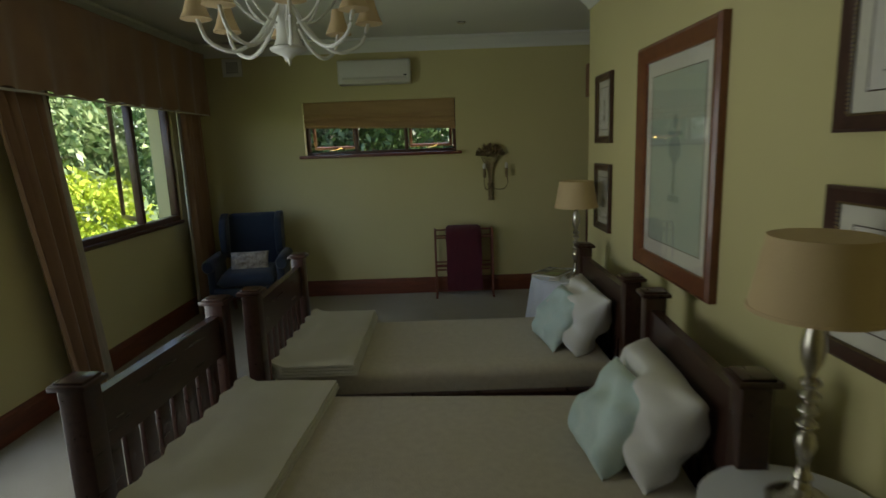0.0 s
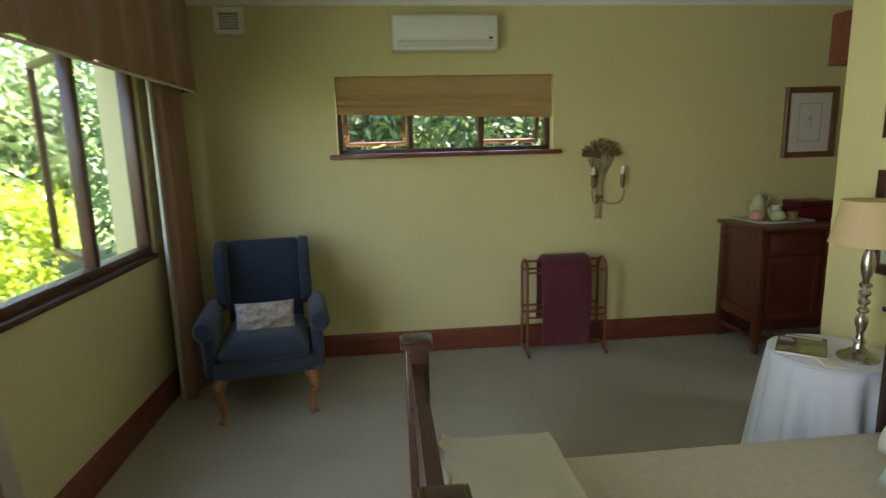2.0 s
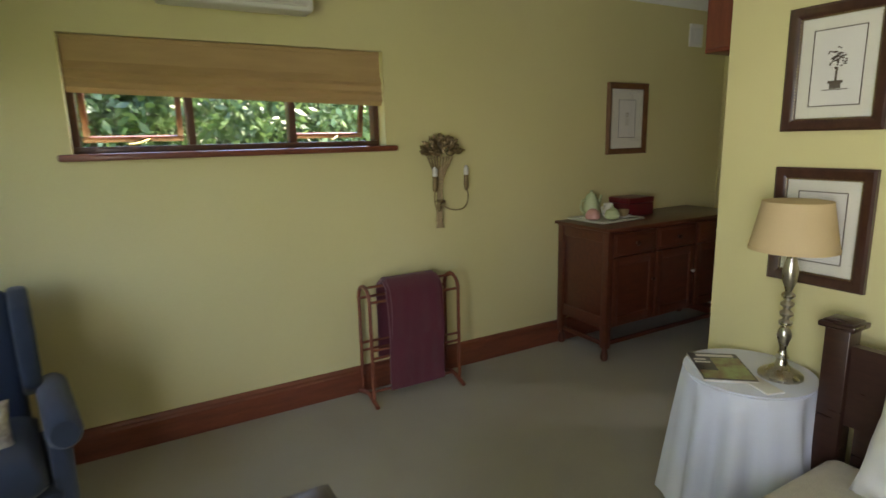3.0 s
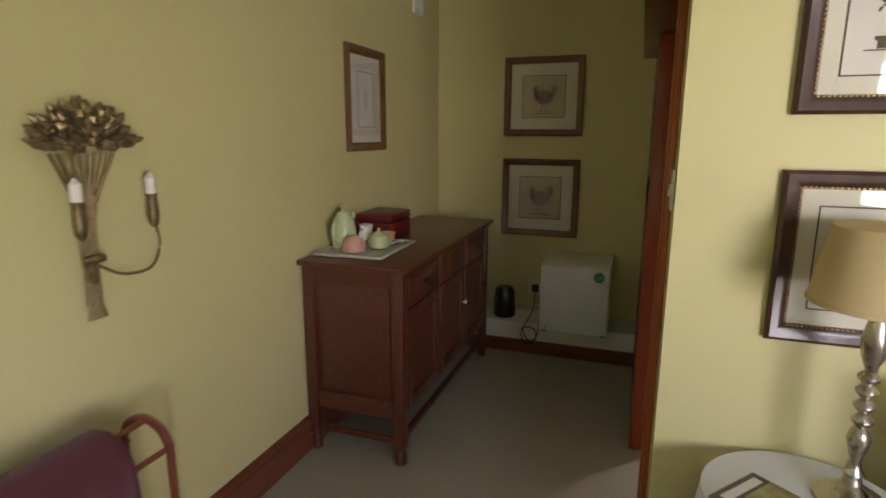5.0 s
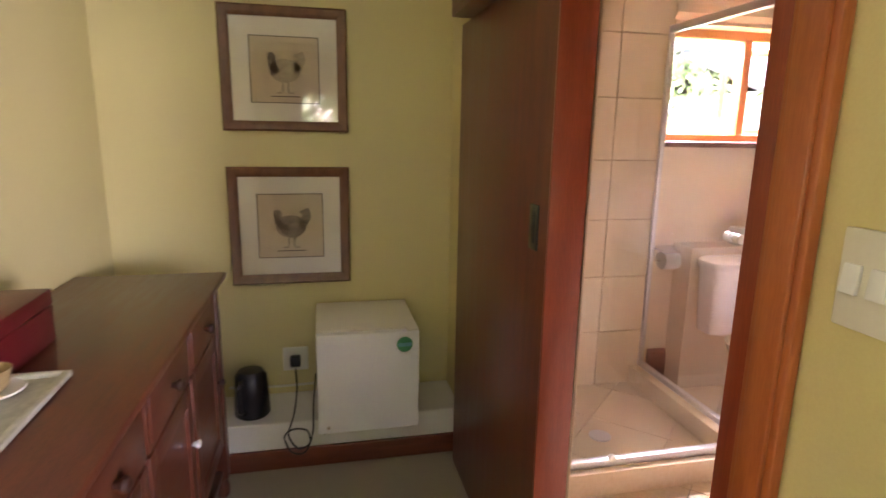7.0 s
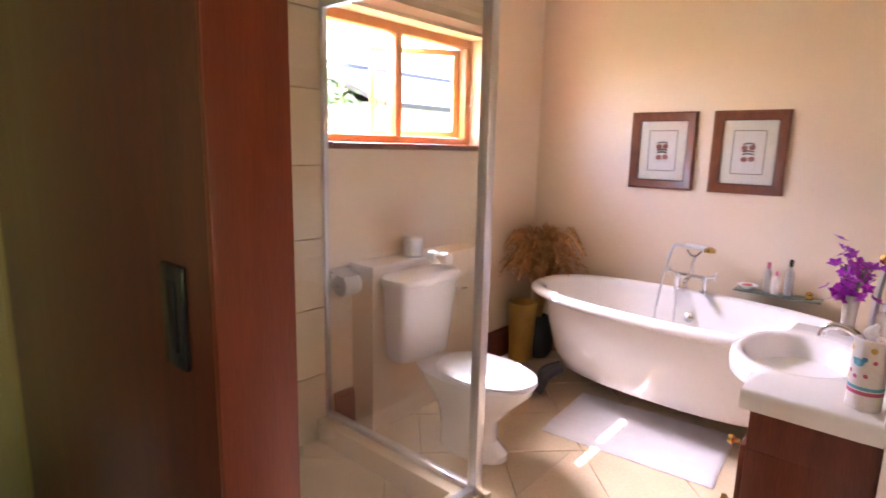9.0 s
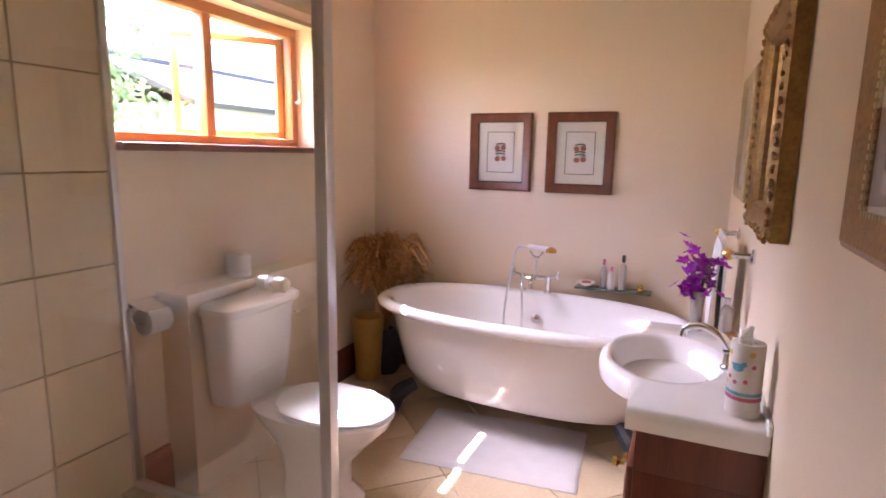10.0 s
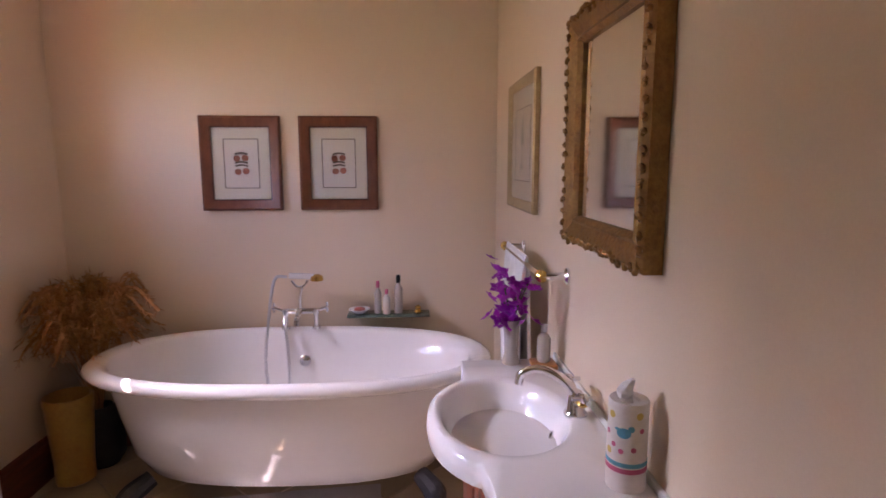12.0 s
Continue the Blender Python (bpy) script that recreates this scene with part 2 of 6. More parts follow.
LABEL_YELLOW = surf("yellow print", (0.62, 0.44, 0.10), None, 0.6)
LEAF_COVER = surf("magazine photograph", (0.34, 0.42, 0.16), (0.22, 0.10, 0.06), 0.3, 9, 30, 0.0)
COVER = surf("magazine cover", (0.10, 0.08, 0.08), (0.03, 0.03, 0.04), 0.3, 18, 60, 0.0)


# ---- building helpers ----
SHIFT = [Vector((0, 0, 0))]      # the bathroom is laid out on its own grid, moved by this


def bm_new():
    return bmesh.new()


def bx(bm, x0, x1, y0, y1, z0, z1, bevel=0.0, seg=2):
    made = bmesh.ops.create_cube(bm, size=1.0)["verts"]
    for v in made:
        v.co = Vector(((x0 + x1) / 2 + v.co.x * (x1 - x0), (y0 + y1) / 2 + v.co.y * (y1 - y0), (z0 + z1) / 2 + v.co.z * (z1 - z0)))
    if bevel:
        edges = list({e for v in made for e in v.link_edges})
        bmesh.ops.bevel(bm, geom=edges, offset=bevel, segments=seg, profile=0.5, affect="EDGES")
    return bm


def box(*a, **k):
    return bx(bm_new(), *a, **k)


def lathe(profile, seg=24, cx=0.0, cy=0.0, z=0.0, bm=None):
    """Turn (radius, height) pairs round the vertical through cx, cy."""
    bm = bm or bm_new()
    rings = []
    for r, h in profile:
        rings.append([bm.verts.new((cx + max(r, 0.0004) * math.cos(2 * math.pi * i / seg), cy + max(r, 0.0004) * math.sin(2 * math.pi * i / seg), z + h)) for i in range(seg)])
    for a, b in zip(rings, rings[1:]):
        for i in range(seg):
            bm.faces.new((a[i], a[(i + 1) % seg], b[(i + 1) % seg], b[i]))
    for r, ring in ((profile[0][0], rings[0]), (profile[-1][0], rings[-1])):
        if r > 0.0004:
            bm.faces.new(ring)
    bmesh.ops.recalc_face_normals(bm, faces=bm.faces)
    return bm


def curve_pts(pts, n=10):
    """A smooth line through the points."""
    p = [Vector(q) for q in pts]
    p = [2 * p[0] - p[1]] + p + [2 * p[-1] - p[-2]]
    out = []
    for i in range(1, len(p) - 2):
        for k in range(n):
            t = k / n
            out.append(0.5 * ((2 * p[i]) + (p[i + 1] - p[i - 1]) * t + (2 * p[i - 1] - 5 * p[i] + 4 * p[i + 1] - p[i + 2]) * t * t + (3 * p[i] - p[i - 1] - 3 * p[i + 1] + p[i + 2]) * t ** 3))
    out.append(p[-2])
    return out


def tube(pts, r, seg=10, bm=None, smooth=8):
    """A round bar along the points; r may be a list of radii from end to end."""
    bm = bm or bm_new()
    pts = curve_pts(pts, smooth) if smooth else [Vector(q) for q in pts]
    rings, up = [], Vector((0, 0, 1))
    for i, p in enumerate(pts):
        d = (pts[min(i + 1, len(pts) - 1)] - pts[max(i - 1, 0)]).normalized()
        side = d.cross(up if abs(d.dot(up)) < 0.95 else Vector((1, 0, 0))).normalized()
        top = side.cross(d)
        rad = r if not isinstance(r, (list, tuple)) else np.interp(i / (len(pts) - 1), np.linspace(0, 1, len(r)), r)
        rings.append([bm.verts.new(p + side * rad * math.cos(2 * math.pi * k / seg) + top * rad * math.sin(2 * math.pi * k / seg)) for k in range(seg)])
    for a, b in zip(rings, rings[1:]):
        for k in range(seg):
            bm.faces.new((a[k], a[(k + 1) % seg], b[(k + 1) % seg], b[k]))
    bm.faces.new(rings[0])
    bm.faces.new(rings[-1])
    bmesh.ops.recalc_face_normals(bm, faces=bm.faces)
    return bm


def pad(sx, sy, sz, power=3.0, seg=20, crumple=0.0, seed=0, pinch=0.0):
    """A stuffed cushion lying flat, centred on the origin."""
    bm = bm_new()
    made = bmesh.ops.create_grid(bm, x_segments=seg, y_segments=seg, size=1.0)["verts"]
    top = {}
    for v in list(bm.verts):
        u, w = v.co.x, v.co.y
        h = max(0.0, (1 - abs(u) ** power) * (1 - abs(w) ** power)) ** 0.5
        k = 1 - pinch * (1 - abs(w) ** 2) * abs(u) ** 4
        k2 = 1 - pinch * (1 - abs(u) ** 2) * abs(w) ** 4
        n = noise.noise(Vector((u * 2.3 + seed, w * 2.3, seed))) * crumple
        top[v] = (u * k * sx / 2, w * k2 * sy / 2, (h * sz / 2) * (1 + n * 2) + n * 0.01 * (h > 0.2))
    faces = [[top[v] for v in f.verts] for f in bm.faces]
    keys = [[(round(v.co.x, 4), round(v.co.y, 4)) for v in f.verts] for f in bm.faces]
    bm.free()
    out, vt = bm_new(), {}
    for side in (1, -1):
        for f, k in zip(faces, keys):
            vs = []
            for q, kk in zip(f, k):
                edge = abs(abs(kk[0]) - 1) < 1e-3 or abs(abs(kk[1]) - 1) < 1e-3
                key = (kk, 0 if edge else side)
                if key not in vt:
                    vt[key] = out.verts.new((q[0], q[1], 0 if edge else q[2] * side))
                vs.append(vt[key])
            out.faces.new(vs if side > 0 else vs[::-1])
    return out


def thing(name, m, label, category, group="", kind=""):
    """The Empty at a thing's base; its parts are built round it."""
    ob = new(name)
    ob.empty_display_size = 0.1
    ob.matrix_world = Matrix.Translation(SHIFT[0]) @ m
    bpy.context.view_layer.update()
    return tagged(ob, label, category, group, kind)


def part(name, bm, material, parent=None, label="", smooth=0.6):
    me = bpy.data.meshes.new(name)
    bm.to_mesh(me)
    bm.free()
    me.materials.append(material)
    for p in me.polygons:
        p.use_smooth = smooth > 0
    if smooth > 0:
        me.set_sharp_from_angle(angle=smooth)
    ob = new(name, me)
    if parent is not None:
        ob.parent = parent
    if label:
        ob["label"] = label
    return ob


def structure(name, bm, material, label, category, smooth=0.0):
    ob = tagged(part(name, bm, material, None, label, smooth), label, category, "", "structure")
    ob.location = SHIFT[0]
    return ob


def moved(bm, m):
    bmesh.ops.transform(bm, matrix=m, verts=bm.verts)
    return bm


def merge(*bms):
    """All bmeshes joined into the first."""
    for b in bms[1:]:
        me = bpy.data.meshes.new("tmp")
        b.to_mesh(me)
        b.free()
        bms[0].from_mesh(me)
        bpy.data.meshes.remove(me)
    return bms[0]

# ---- the rooms ----
XW, XB, XM, XE, XBE = -2.60, 1.115, 1.44, 3.365, 3.612     # west wall, bed wall, bath west, alcove east, bath east
YS0, YN, YC, YB, YS = -1.55, 5.667, 4.125, 4.12, 1.07         # south, north, alcove south, bath north, bath south
H = 2.69
WIN_W = (3.16, 5.09, 0.97, 2.14)     # y0, y1, z0, z1
WIN_N = (-1.49, 0.115, 1.535, 2.085)   # x0, x1, z0, z1
WIN_B = (1.73, 2.94, 1.475, 2.12)
DOOR = (1.385, 2.46, 2.04)
BATH = Vector((0, -0.14, 0))


def pierced(axis, a0, a1, t0, t1, hole, z1=H):
    """A wall along x or y from a0 to a1, between t0 and t1, with one rectangular opening."""
    h0, h1, hz0, hz1 = hole
    bm = bm_new()
    for u0, u1, z0, zt in ((a0, h0, 0, z1), (h1, a1, 0, z1), (h0, h1, 0, hz0), (h0, h1, hz1, z1)):
        if u1 - u0 > 0.001 and zt - z0 > 0.001:
            bx(bm, *((u0, u1, t0, t1) if axis == "x" else (t0, t1, u0, u1)), z0, zt)
    bmesh.ops.remove_doubles(bm, verts=bm.verts, dist=0.0001)
    return bm


structure("wall_north", pierced("x", XW - 0.23, XBE + 0.25, YN, YN + 0.23, WIN_N), PAINT, "yellow cream painted wall with a high window", "wall")
# the tall southern gap is assumed and unseen, cut for the added lamp
structure("wall_west", merge(pierced("y", 2.62, YN, XW - 0.23, XW, WIN_W), pierced("y", YS0, 2.62, XW - 0.23, XW, (0.9, 2.5, 0.0, 2.1))), PAINT, "yellow cream painted wall with a wide window", "wall")
structure("wall_south", box(XW - 0.23, XB + 0.13, YS0 - 0.2, YS0, 0, H), PAINT, "plain yellow cream painted wall", "wall")
structure("wall_east", box(XB, XB + 0.05, YS0, YC, 0, H), PAINT, "yellow cream painted wall behind the beds", "wall")
structure("wall_alcove_south", pierced("x", XB + 0.05, XE, YC - 0.06, YC, (DOOR[0], DOOR[1], 0, DOOR[2])), PAINT, "yellow cream alcove wall with the bathroom doorway", "wall")
structure("wall_alcove_east", box(XE, XBE + 0.25, YC - 0.06, YN, 0, H), PAINT, "yellow cream alcove end wall", "wall")
SHIFT[0] = BATH
structure("wall_bath_west", box(XM - 0.08, XM, YS - 0.2, 4.204, 0, H), PAINT_BATH, "warm cream painted bathroom wall", "wall")
structure("wall_bath_north", pierced("x", XM, XBE, YB, 4.204, (DOOR[0], DOOR[1], 0, DOOR[2])), PAINT_BATH, "bathroom side of the doorway wall", "wall")
structure("wall_bath_east", pierced("y", YS - 0.2, 4.204, XBE, XBE + 0.25, WIN_B), PAINT_BATH, "warm cream bathroom wall with a window", "wall")
structure("wall_bath_south", box(XM, XBE, YS - 0.2, YS, 0, H), PAINT_BATH, "warm cream bathroom end wall", "wall")
SHIFT[0] = Vector((0, 0, 0))
structure("ceiling", box(XW - 0.23, XBE + 0.25, YS0 - 0.2, YN + 0.23, H, H + 0.12), WHITE, "flat white painted ceiling", "ceiling")
structure("floor", merge(box(XW, XB, YS0, YN, -0.06, 0), box(XB, XE, YC, YN, -0.06, 0)), CARPET, "grey beige wall to wall carpet", "floor")
SHIFT[0] = BATH
bath_floor = structure("floor_bath", box(XM, XBE, YS, 4.264, -0.08, -0.012), GROUT, "beige stone tiles laid diagonally", "floor")
SHIFT[0] = Vector((0, 0, 0))


def run(path, prof, closed=False):
    """A moulding: prof (out, up) pairs swept along a level path with the room on its left."""
    bm = bm_new()
    p = [Vector((x, y, 0)) for x, y in path]
    rings = []
    for i, q in enumerate(p):
        d0 = (q - p[i - 1]).normalized() if i else (p[1] - q).normalized()
        d1 = (p[i + 1] - q).normalized() if i < len(p) - 1 else d0
        n0, n1 = Vector((-d0.y, d0.x, 0)), Vector((-d1.y, d1.x, 0))
        n = (n0 + n1)
        n = n / max(0.2, n.dot(n0))
        rings.append([bm.verts.new(q + n * o + Vector((0, 0, u))) for o, u in prof])
    for a, b in zip(rings, rings[1:]):
        for k in range(len(prof)):
            bm.faces.new((a[k], a[(k + 1) % len(prof)], b[(k + 1) % len(prof)], b[k]))
    bm.faces.new(rings[0])
    bm.faces.new(rings[-1][::-1])
    bmesh.ops.recalc_face_normals(bm, faces=bm.faces)
    return bm


# skirting boards and cornice, room on the left of the path
SK = [(0.0, 0.0), (0.022, 0.0), (0.022, 0.13), (0.017, 0.142), (0.017, 0.152), (0.010, 0.165), (0.0, 0.17)]
structure("baseboard_bedroom", run([(XB, YS0 + 0.01), (XB, YC), (XB + 0.17, YC)], SK[:]), SKIRT_Y, "red brown varnished skirting board", "skirting board")
structure("baseboard_north", run([(XE - 0.32, YN), (XW, YN), (XW, YS0), (XB - 0.03, YS0)], SK[:]), SKIRT_Y, "red brown varnished skirting board", "skirting board")
CORN = [(0.0, 0.0), (0.012, 0.0), (0.016, 0.022), (0.034, 0.045), (0.066, 0.085), (0.085, 0.10), (0.10, 0.106), (0.10, 0.128), (0.0, 0.128)]
CORN = [(o, u + H - 0.13) for o, u in CORN]
structure("trim_cornice", run([(XB, YS0), (XB, YC), (XE, YC), (XE, YN), (XW, YN), (XW, YS0), (XB, YS0)], CORN), WHITE, "white moulded plaster cornice", "cornice", 0.5)
SHIFT[0] = BATH
BSK = [(o, u * 1.2) for o, u in SK]
structure("baseboard_bath", run([(XM, 2.42), (XM, YS), (XBE, YS), (XBE, 1.86)][::-1][::-1], BSK), SKIRT_Y, "red brown bathroom skirting board", "skirting board")
structure("baseboard_bath_east", run([(XBE, 2.72), (XBE, 2.93)], BSK), SKIRT_Y, "short red brown skirting board", "skirting board")

SHIFT[0] = Vector((0, 0, 0))

# ledge at the end of the alcove
ledge = structure("ledge_alcove", box(3.06, XE, YC, YN, 0.092, 0.221, bevel=0.006), WHITE, "white painted ledge along the alcove end", "ledge")
structure("baseboard_ledge", box(3.045, XE, YC, YN, 0.0, 0.094, bevel=0.004), SKIRT_Y, "red brown board under the ledge", "skirting board")


# ---- windows ----
def bars(spec, wood_mat, parent):
    for nm, b in spec:
        part(nm, box(*b, bevel=0.004), wood_mat, parent)


def sash_x(x0, x1, z0, z1, w=0.035, d=0.035):
    """A glazed sash in the xz plane, its hinge edge on the origin's line."""
    bm = bm_new()
    bx(bm, x0, x1, -d / 2, d / 2, z0, z0 + w, 0.004)
    bx(bm, x0, x1, -d / 2, d / 2, z1 - w, z1, 0.004)
    bx(bm, x0, x0 + w, -d / 2, d / 2, z0 + w, z1 - w, 0.004)
    bx(bm, x1 - w, x1, -d / 2, d / 2, z0 + w, z1 - w, 0.004)
    return bm


def glass(parent, x0, x1, z0, z1, y=0.0):
    g = part("pane", box(x0, x1, y - 0.002, y + 0.002, z0, z1), GLASS, parent, "clear glass", 0)
    g.visible_shadow = False
    return g


# wide west window: fixed frame with mullions, one casement swung open
w1 = thing("window_1", pose(XW - 0.055, 0, 0), "wide brown wooden window, one casement open to the garden", "window", kind="structure")
y0, y1, z0, z1 = WIN_W
bars([("window_frame", (-0.035, 0.035, y0, y1, z0, z0 + 0.05)), ("window_frame", (-0.035, 0.035, y0, y1, z1 - 0.05, z1)),
      ("window_frame", (-0.035, 0.035, y0, y0 + 0.05, z0 + 0.05, z1 - 0.05)), ("window_frame", (-0.035, 0.035, y1 - 0.05, y1, z0 + 0.05, z1 - 0.05)),
      ("mullion", (-0.035, 0.035, 3.40, 3.47, z0 + 0.05, z1 - 0.05)), ("mullion", (-0.03, 0.03, 4.42, 4.47, z0 + 0.05, z1 - 0.05))], WINWOOD, w1)
part("window_sill", box(0.0, 0.066, y0 - 0.01, y1 + 0.01, z0 - 0.03, z0 + 0.002, bevel=0.006), WINWOOD, w1)
OPEN = pose(-0.02, 4.475, 0, 0, 0, 90 + 44)
s = part("sash", moved(sash_x(0.0, 0.54, z0 + 0.06, z1 - 0.06), OPEN), WINWOOD, w1)
g = part("pane", moved(box(0.035, 0.505, -0.002, 0.002, z0 + 0.09, z1 - 0.09), OPEN), GLASS, s, "clear glass", 0)
g.visible_shadow = False
g = part("pane", box(-0.002, 0.002, 3.47, 4.42, z0 + 0.05, z1 - 0.05), GLASS, w1, "clear glass", 0)
g.visible_shadow = False
g = part("pane", box(-0.002, 0.002, y0 + 0.05, 3.40, z0 + 0.05, z1 - 0.05), GLASS, w1, "clear glass", 0)
g.visible_shadow = False

# high north window with three lights
w2 = thing("window_2", pose(0, YN + 0.13, 0), "high dark wooden window of three lights, outer ones ajar", "window", kind="structure")
x0, x1, z0, z1 = WIN_N
t3 = (x1 - x0) / 3
bars([("window_frame", (x0, x1, -0.035, 0.035, z0, z0 + 0.035)), ("window_frame", (x0, x1, -0.035, 0.035, z1 - 0.04, z1)), ("window_frame", (x0, x0 + 0.035, -0.035, 0.035, z0 + 0.035, z1 - 0.04)),
      ("window_frame", (x1 - 0.035, x1, -0.035, 0.035, z0 + 0.035, z1 - 0.04)), ("mullion", (x0 + t3 - 0.02, x0 + t3 + 0.02, -0.035, 0.035, z0 + 0.035, z1 - 0.04)), ("mullion", (x1 - t3 - 0.02, x1 - t3 + 0.02, -0.035, 0.035, z0 + 0.035, z1 - 0.04))], WINWOOD, w2)
part("window_sill", box(x0 - 0.055, x1 + 0.055, -0.185, 0.0, z0 - 0.03, z0 + 0.003, bevel=0.008), SKIRT_Y, w2, "red brown varnished sill")
for a in (x0 + 0.04, x1 - t3 + 0.025):
    s = part("sash", moved(sash_x(0, t3 - 0.065, -(z1 - z0 - 0.09), 0, 0.03, 0.03), pose(a, 0.05, z1 - 0.045, 14)), WINWOOD, w2)
    g = part("pane", moved(box(0.03, t3 - 0.095, -0.002, 0.002, -(z1 - z0 - 0.12), -0.03), pose(a, 0.05, z1 - 0.045, 14)), GLASS, s, "clear glass", 0)
    g.visible_shadow = False
    part("stay", tube([(a + 0.2, -0.02, z0 + 0.045), (a + 0.24, 0.05, z0 + 0.05), (a + 0.3, 0.13, z0 + 0.07)], 0.005, 6), BRASS, w2)
glass(w2, x0 + t3 + 0.02, x1 - t3 - 0.02, z0 + 0.035, z1 - 0.04)

# bathroom window with an open casement
SHIFT[0] = BATH
w3 = thing("window_3", pose(XBE + 0.15, 0, 0), "orange pine window with one casement open, above the toilet", "window", kind="structure")
y0, y1, z0, z1 = WIN_B
ym = 2.365
bars([("window_frame", (-0.035, 0.035, y0, y1, z0, z0 + 0.045)), ("window_frame", (-0.035, 0.035, y0, y1, z1 - 0.05, z1)), ("window_frame", (-0.035, 0.035, y0, y0 + 0.05, z0 + 0.045, z1 - 0.05)),
      ("window_frame", (-0.035, 0.035, y1 - 0.05, y1, z0 + 0.045, z1 - 0.05)), ("mullion", (-0.035, 0.035, ym - 0.025, ym + 0.025, z0 + 0.045, z1 - 0.05))], PINE, w3)
part("window_sill", box(-0.20, 0.0, y0 - 0.01, y1 + 0.01, z0 - 0.03, z0 + 0.003, bevel=0.006), SKIRT_Y, w3, "red brown sill")
s = part("sash", moved(sash_x(0, 0.56, z0 + 0.05, z1 - 0.055), pose(0.03, y0 + 0.05, 0, 0, 0, 90 - 38)), PINE, w3)
g = part("pane", moved(box(0.035, 0.525, -0.002, 0.002, z0 + 0.085, z1 - 0.09), pose(0.03, y0 + 0.05, 0, 0, 0, 90 - 38)), GLASS, s, "clear glass", 0)
g.visible_shadow = False
part("window_handle", tube([(-0.05, y0 + 0.03, 1.72), (-0.075, y0 + 0.03, 1.74), (-0.07, y0 + 0.03, 1.79)], 0.008, 8), PLASTIC, w3)
g = part("pane", box(-0.002, 0.002, ym + 0.025, y1 - 0.05, z0 + 0.045, z1 - 0.05), GLASS, w3, "clear glass", 0)
g.visible_shadow = False

SHIFT[0] = Vector((0, 0, 0))

# ---- doorway: lining, architrave, sliding leaf and its track box ----
d1 = thing("door_1", pose(0, 0, 0), "dark mahogany sliding door, half open, hung before the bathroom doorway", "door", kind="structure")
JY = 3.975
part("jamb", box(DOOR[0] - 0.040, DOOR[0] + 0.004, JY, YC + 0.010, 0, DOOR[2], bevel=0.003), DOORRED, d1, "orange red wooden door lining")
part("jamb", box(DOOR[1] - 0.026, DOOR[1] + 0.002, JY, YC + 0.004, 0, DOOR[2], bevel=0.003), DOOREDGE, d1)
part("jamb_head", box(DOOR[0] + 0.004, DOOR[1] - 0.026, JY, YC + 0.004, DOOR[2] - 0.03, DOOR[2], bevel=0.003), DOOREDGE, d1)
part("architrave", merge(box(1.268, 1.344, YC, YC + 0.020, 0, DOOR[2], bevel=0.005), box(1.280, 1.328, YC + 0.018, YC + 0.028, 0, DOOR[2], bevel=0.004)), DOOREDGE, d1)
leaf_ob = part("door_leaf", box(2.006, 2.96, 4.128, 4.183, 0.012, 1.925, bevel=0.003), DOORWOOD, d1)
part("leaf_edge", box(1.994, 2.0055, 4.085, 4.184, 0.012, 1.925, bevel=0.002), DOORRED, leaf_ob, "bright red brown edge strip")
part("flush_handle", merge(box(2.062, 2.117, 4.181, 4.190, 1.20, 1.325, bevel=0.003), box(2.077, 2.102, 4.189, 4.193, 1.22, 1.305, bevel=0.002)), BLACK, leaf_ob, "black recessed pull")
part("track_box", merge(box(1.118, 2.85, YC, 4.252, 1.93, 1.95, bevel=0.003), box(1.118, 2.85, 4.232, 4.252, 1.95, 2.16, bevel=0.003), box(1.118, 1.138, YC, 4.232, 1.95, 2.16), box(2.83, 2.85, YC, 4.232, 1.95, 2.16), box(1.118, 2.85, YC, 4.252, 2.16, 2.18, bevel=0.003)), DOORWOOD, d1, "dark wooden pelmet over the sliding track")


# ---- outside ----
structure("ground", box(-60, 60, -60, 60, -0.5, -0.42), GRASS, "green lawn around the house", "ground")


def leafmass(parent, blobs, count, size, material, seed, name="crown", long=2.4):
    """Thousands of narrow leaves, gathered in clumps over rough shells."""
    rng = np.random.default_rng(seed)
    verts, faces = [], []
    tot = sum(b[3] ** 2 for b in blobs)
    for cx, cy, cz, r in blobs:
        clumps = rng.normal(size=(max(8, int(26 * r * r)), 3))
        clumps /= np.linalg.norm(clumps, axis=1)[:, None]
        k = int(count * r * r / tot)
        pick = rng.integers(0, len(clumps), k)
        base = clumps[pick] * r * rng.uniform(0.72, 1.06, (len(clumps), 1))[pick] + rng.normal(scale=0.16 * r ** 0.5, size=(k, 3))
        out = base / np.linalg.norm(base, axis=1)[:, None]
        d = rng.normal(size=(k, 3)) * 0.8 + out * 0.6 + np.array([0, 0, -0.55])
        d /= np.linalg.norm(d, axis=1)[:, None]
        s = np.cross(d, rng.normal(size=(k, 3)) + out * 0.3)
        s /= np.linalg.norm(s, axis=1)[:, None]
        ln = size * rng.uniform(0.6, 1.3, (k, 1))
        c = base + np.array([cx, cy, cz])
        w = ln / long
        q = np.stack([c, c + d * ln * 0.5 + s * w * 0.5, c + d * ln, c + d * ln * 0.5 - s * w * 0.5], 1)
        o = len(verts)
        verts.extend(map(tuple, q.reshape(-1, 3)))
        faces.extend((o + 4 * i, o + 4 * i + 1, o + 4 * i + 2, o + 4 * i + 3) for i in range(k))
    me = bpy.data.meshes.new(name)
    me.from_pydata(verts, [], faces)
    me.materials.append(material)
    ob = new(name, me)
    ob.parent = parent
    return ob


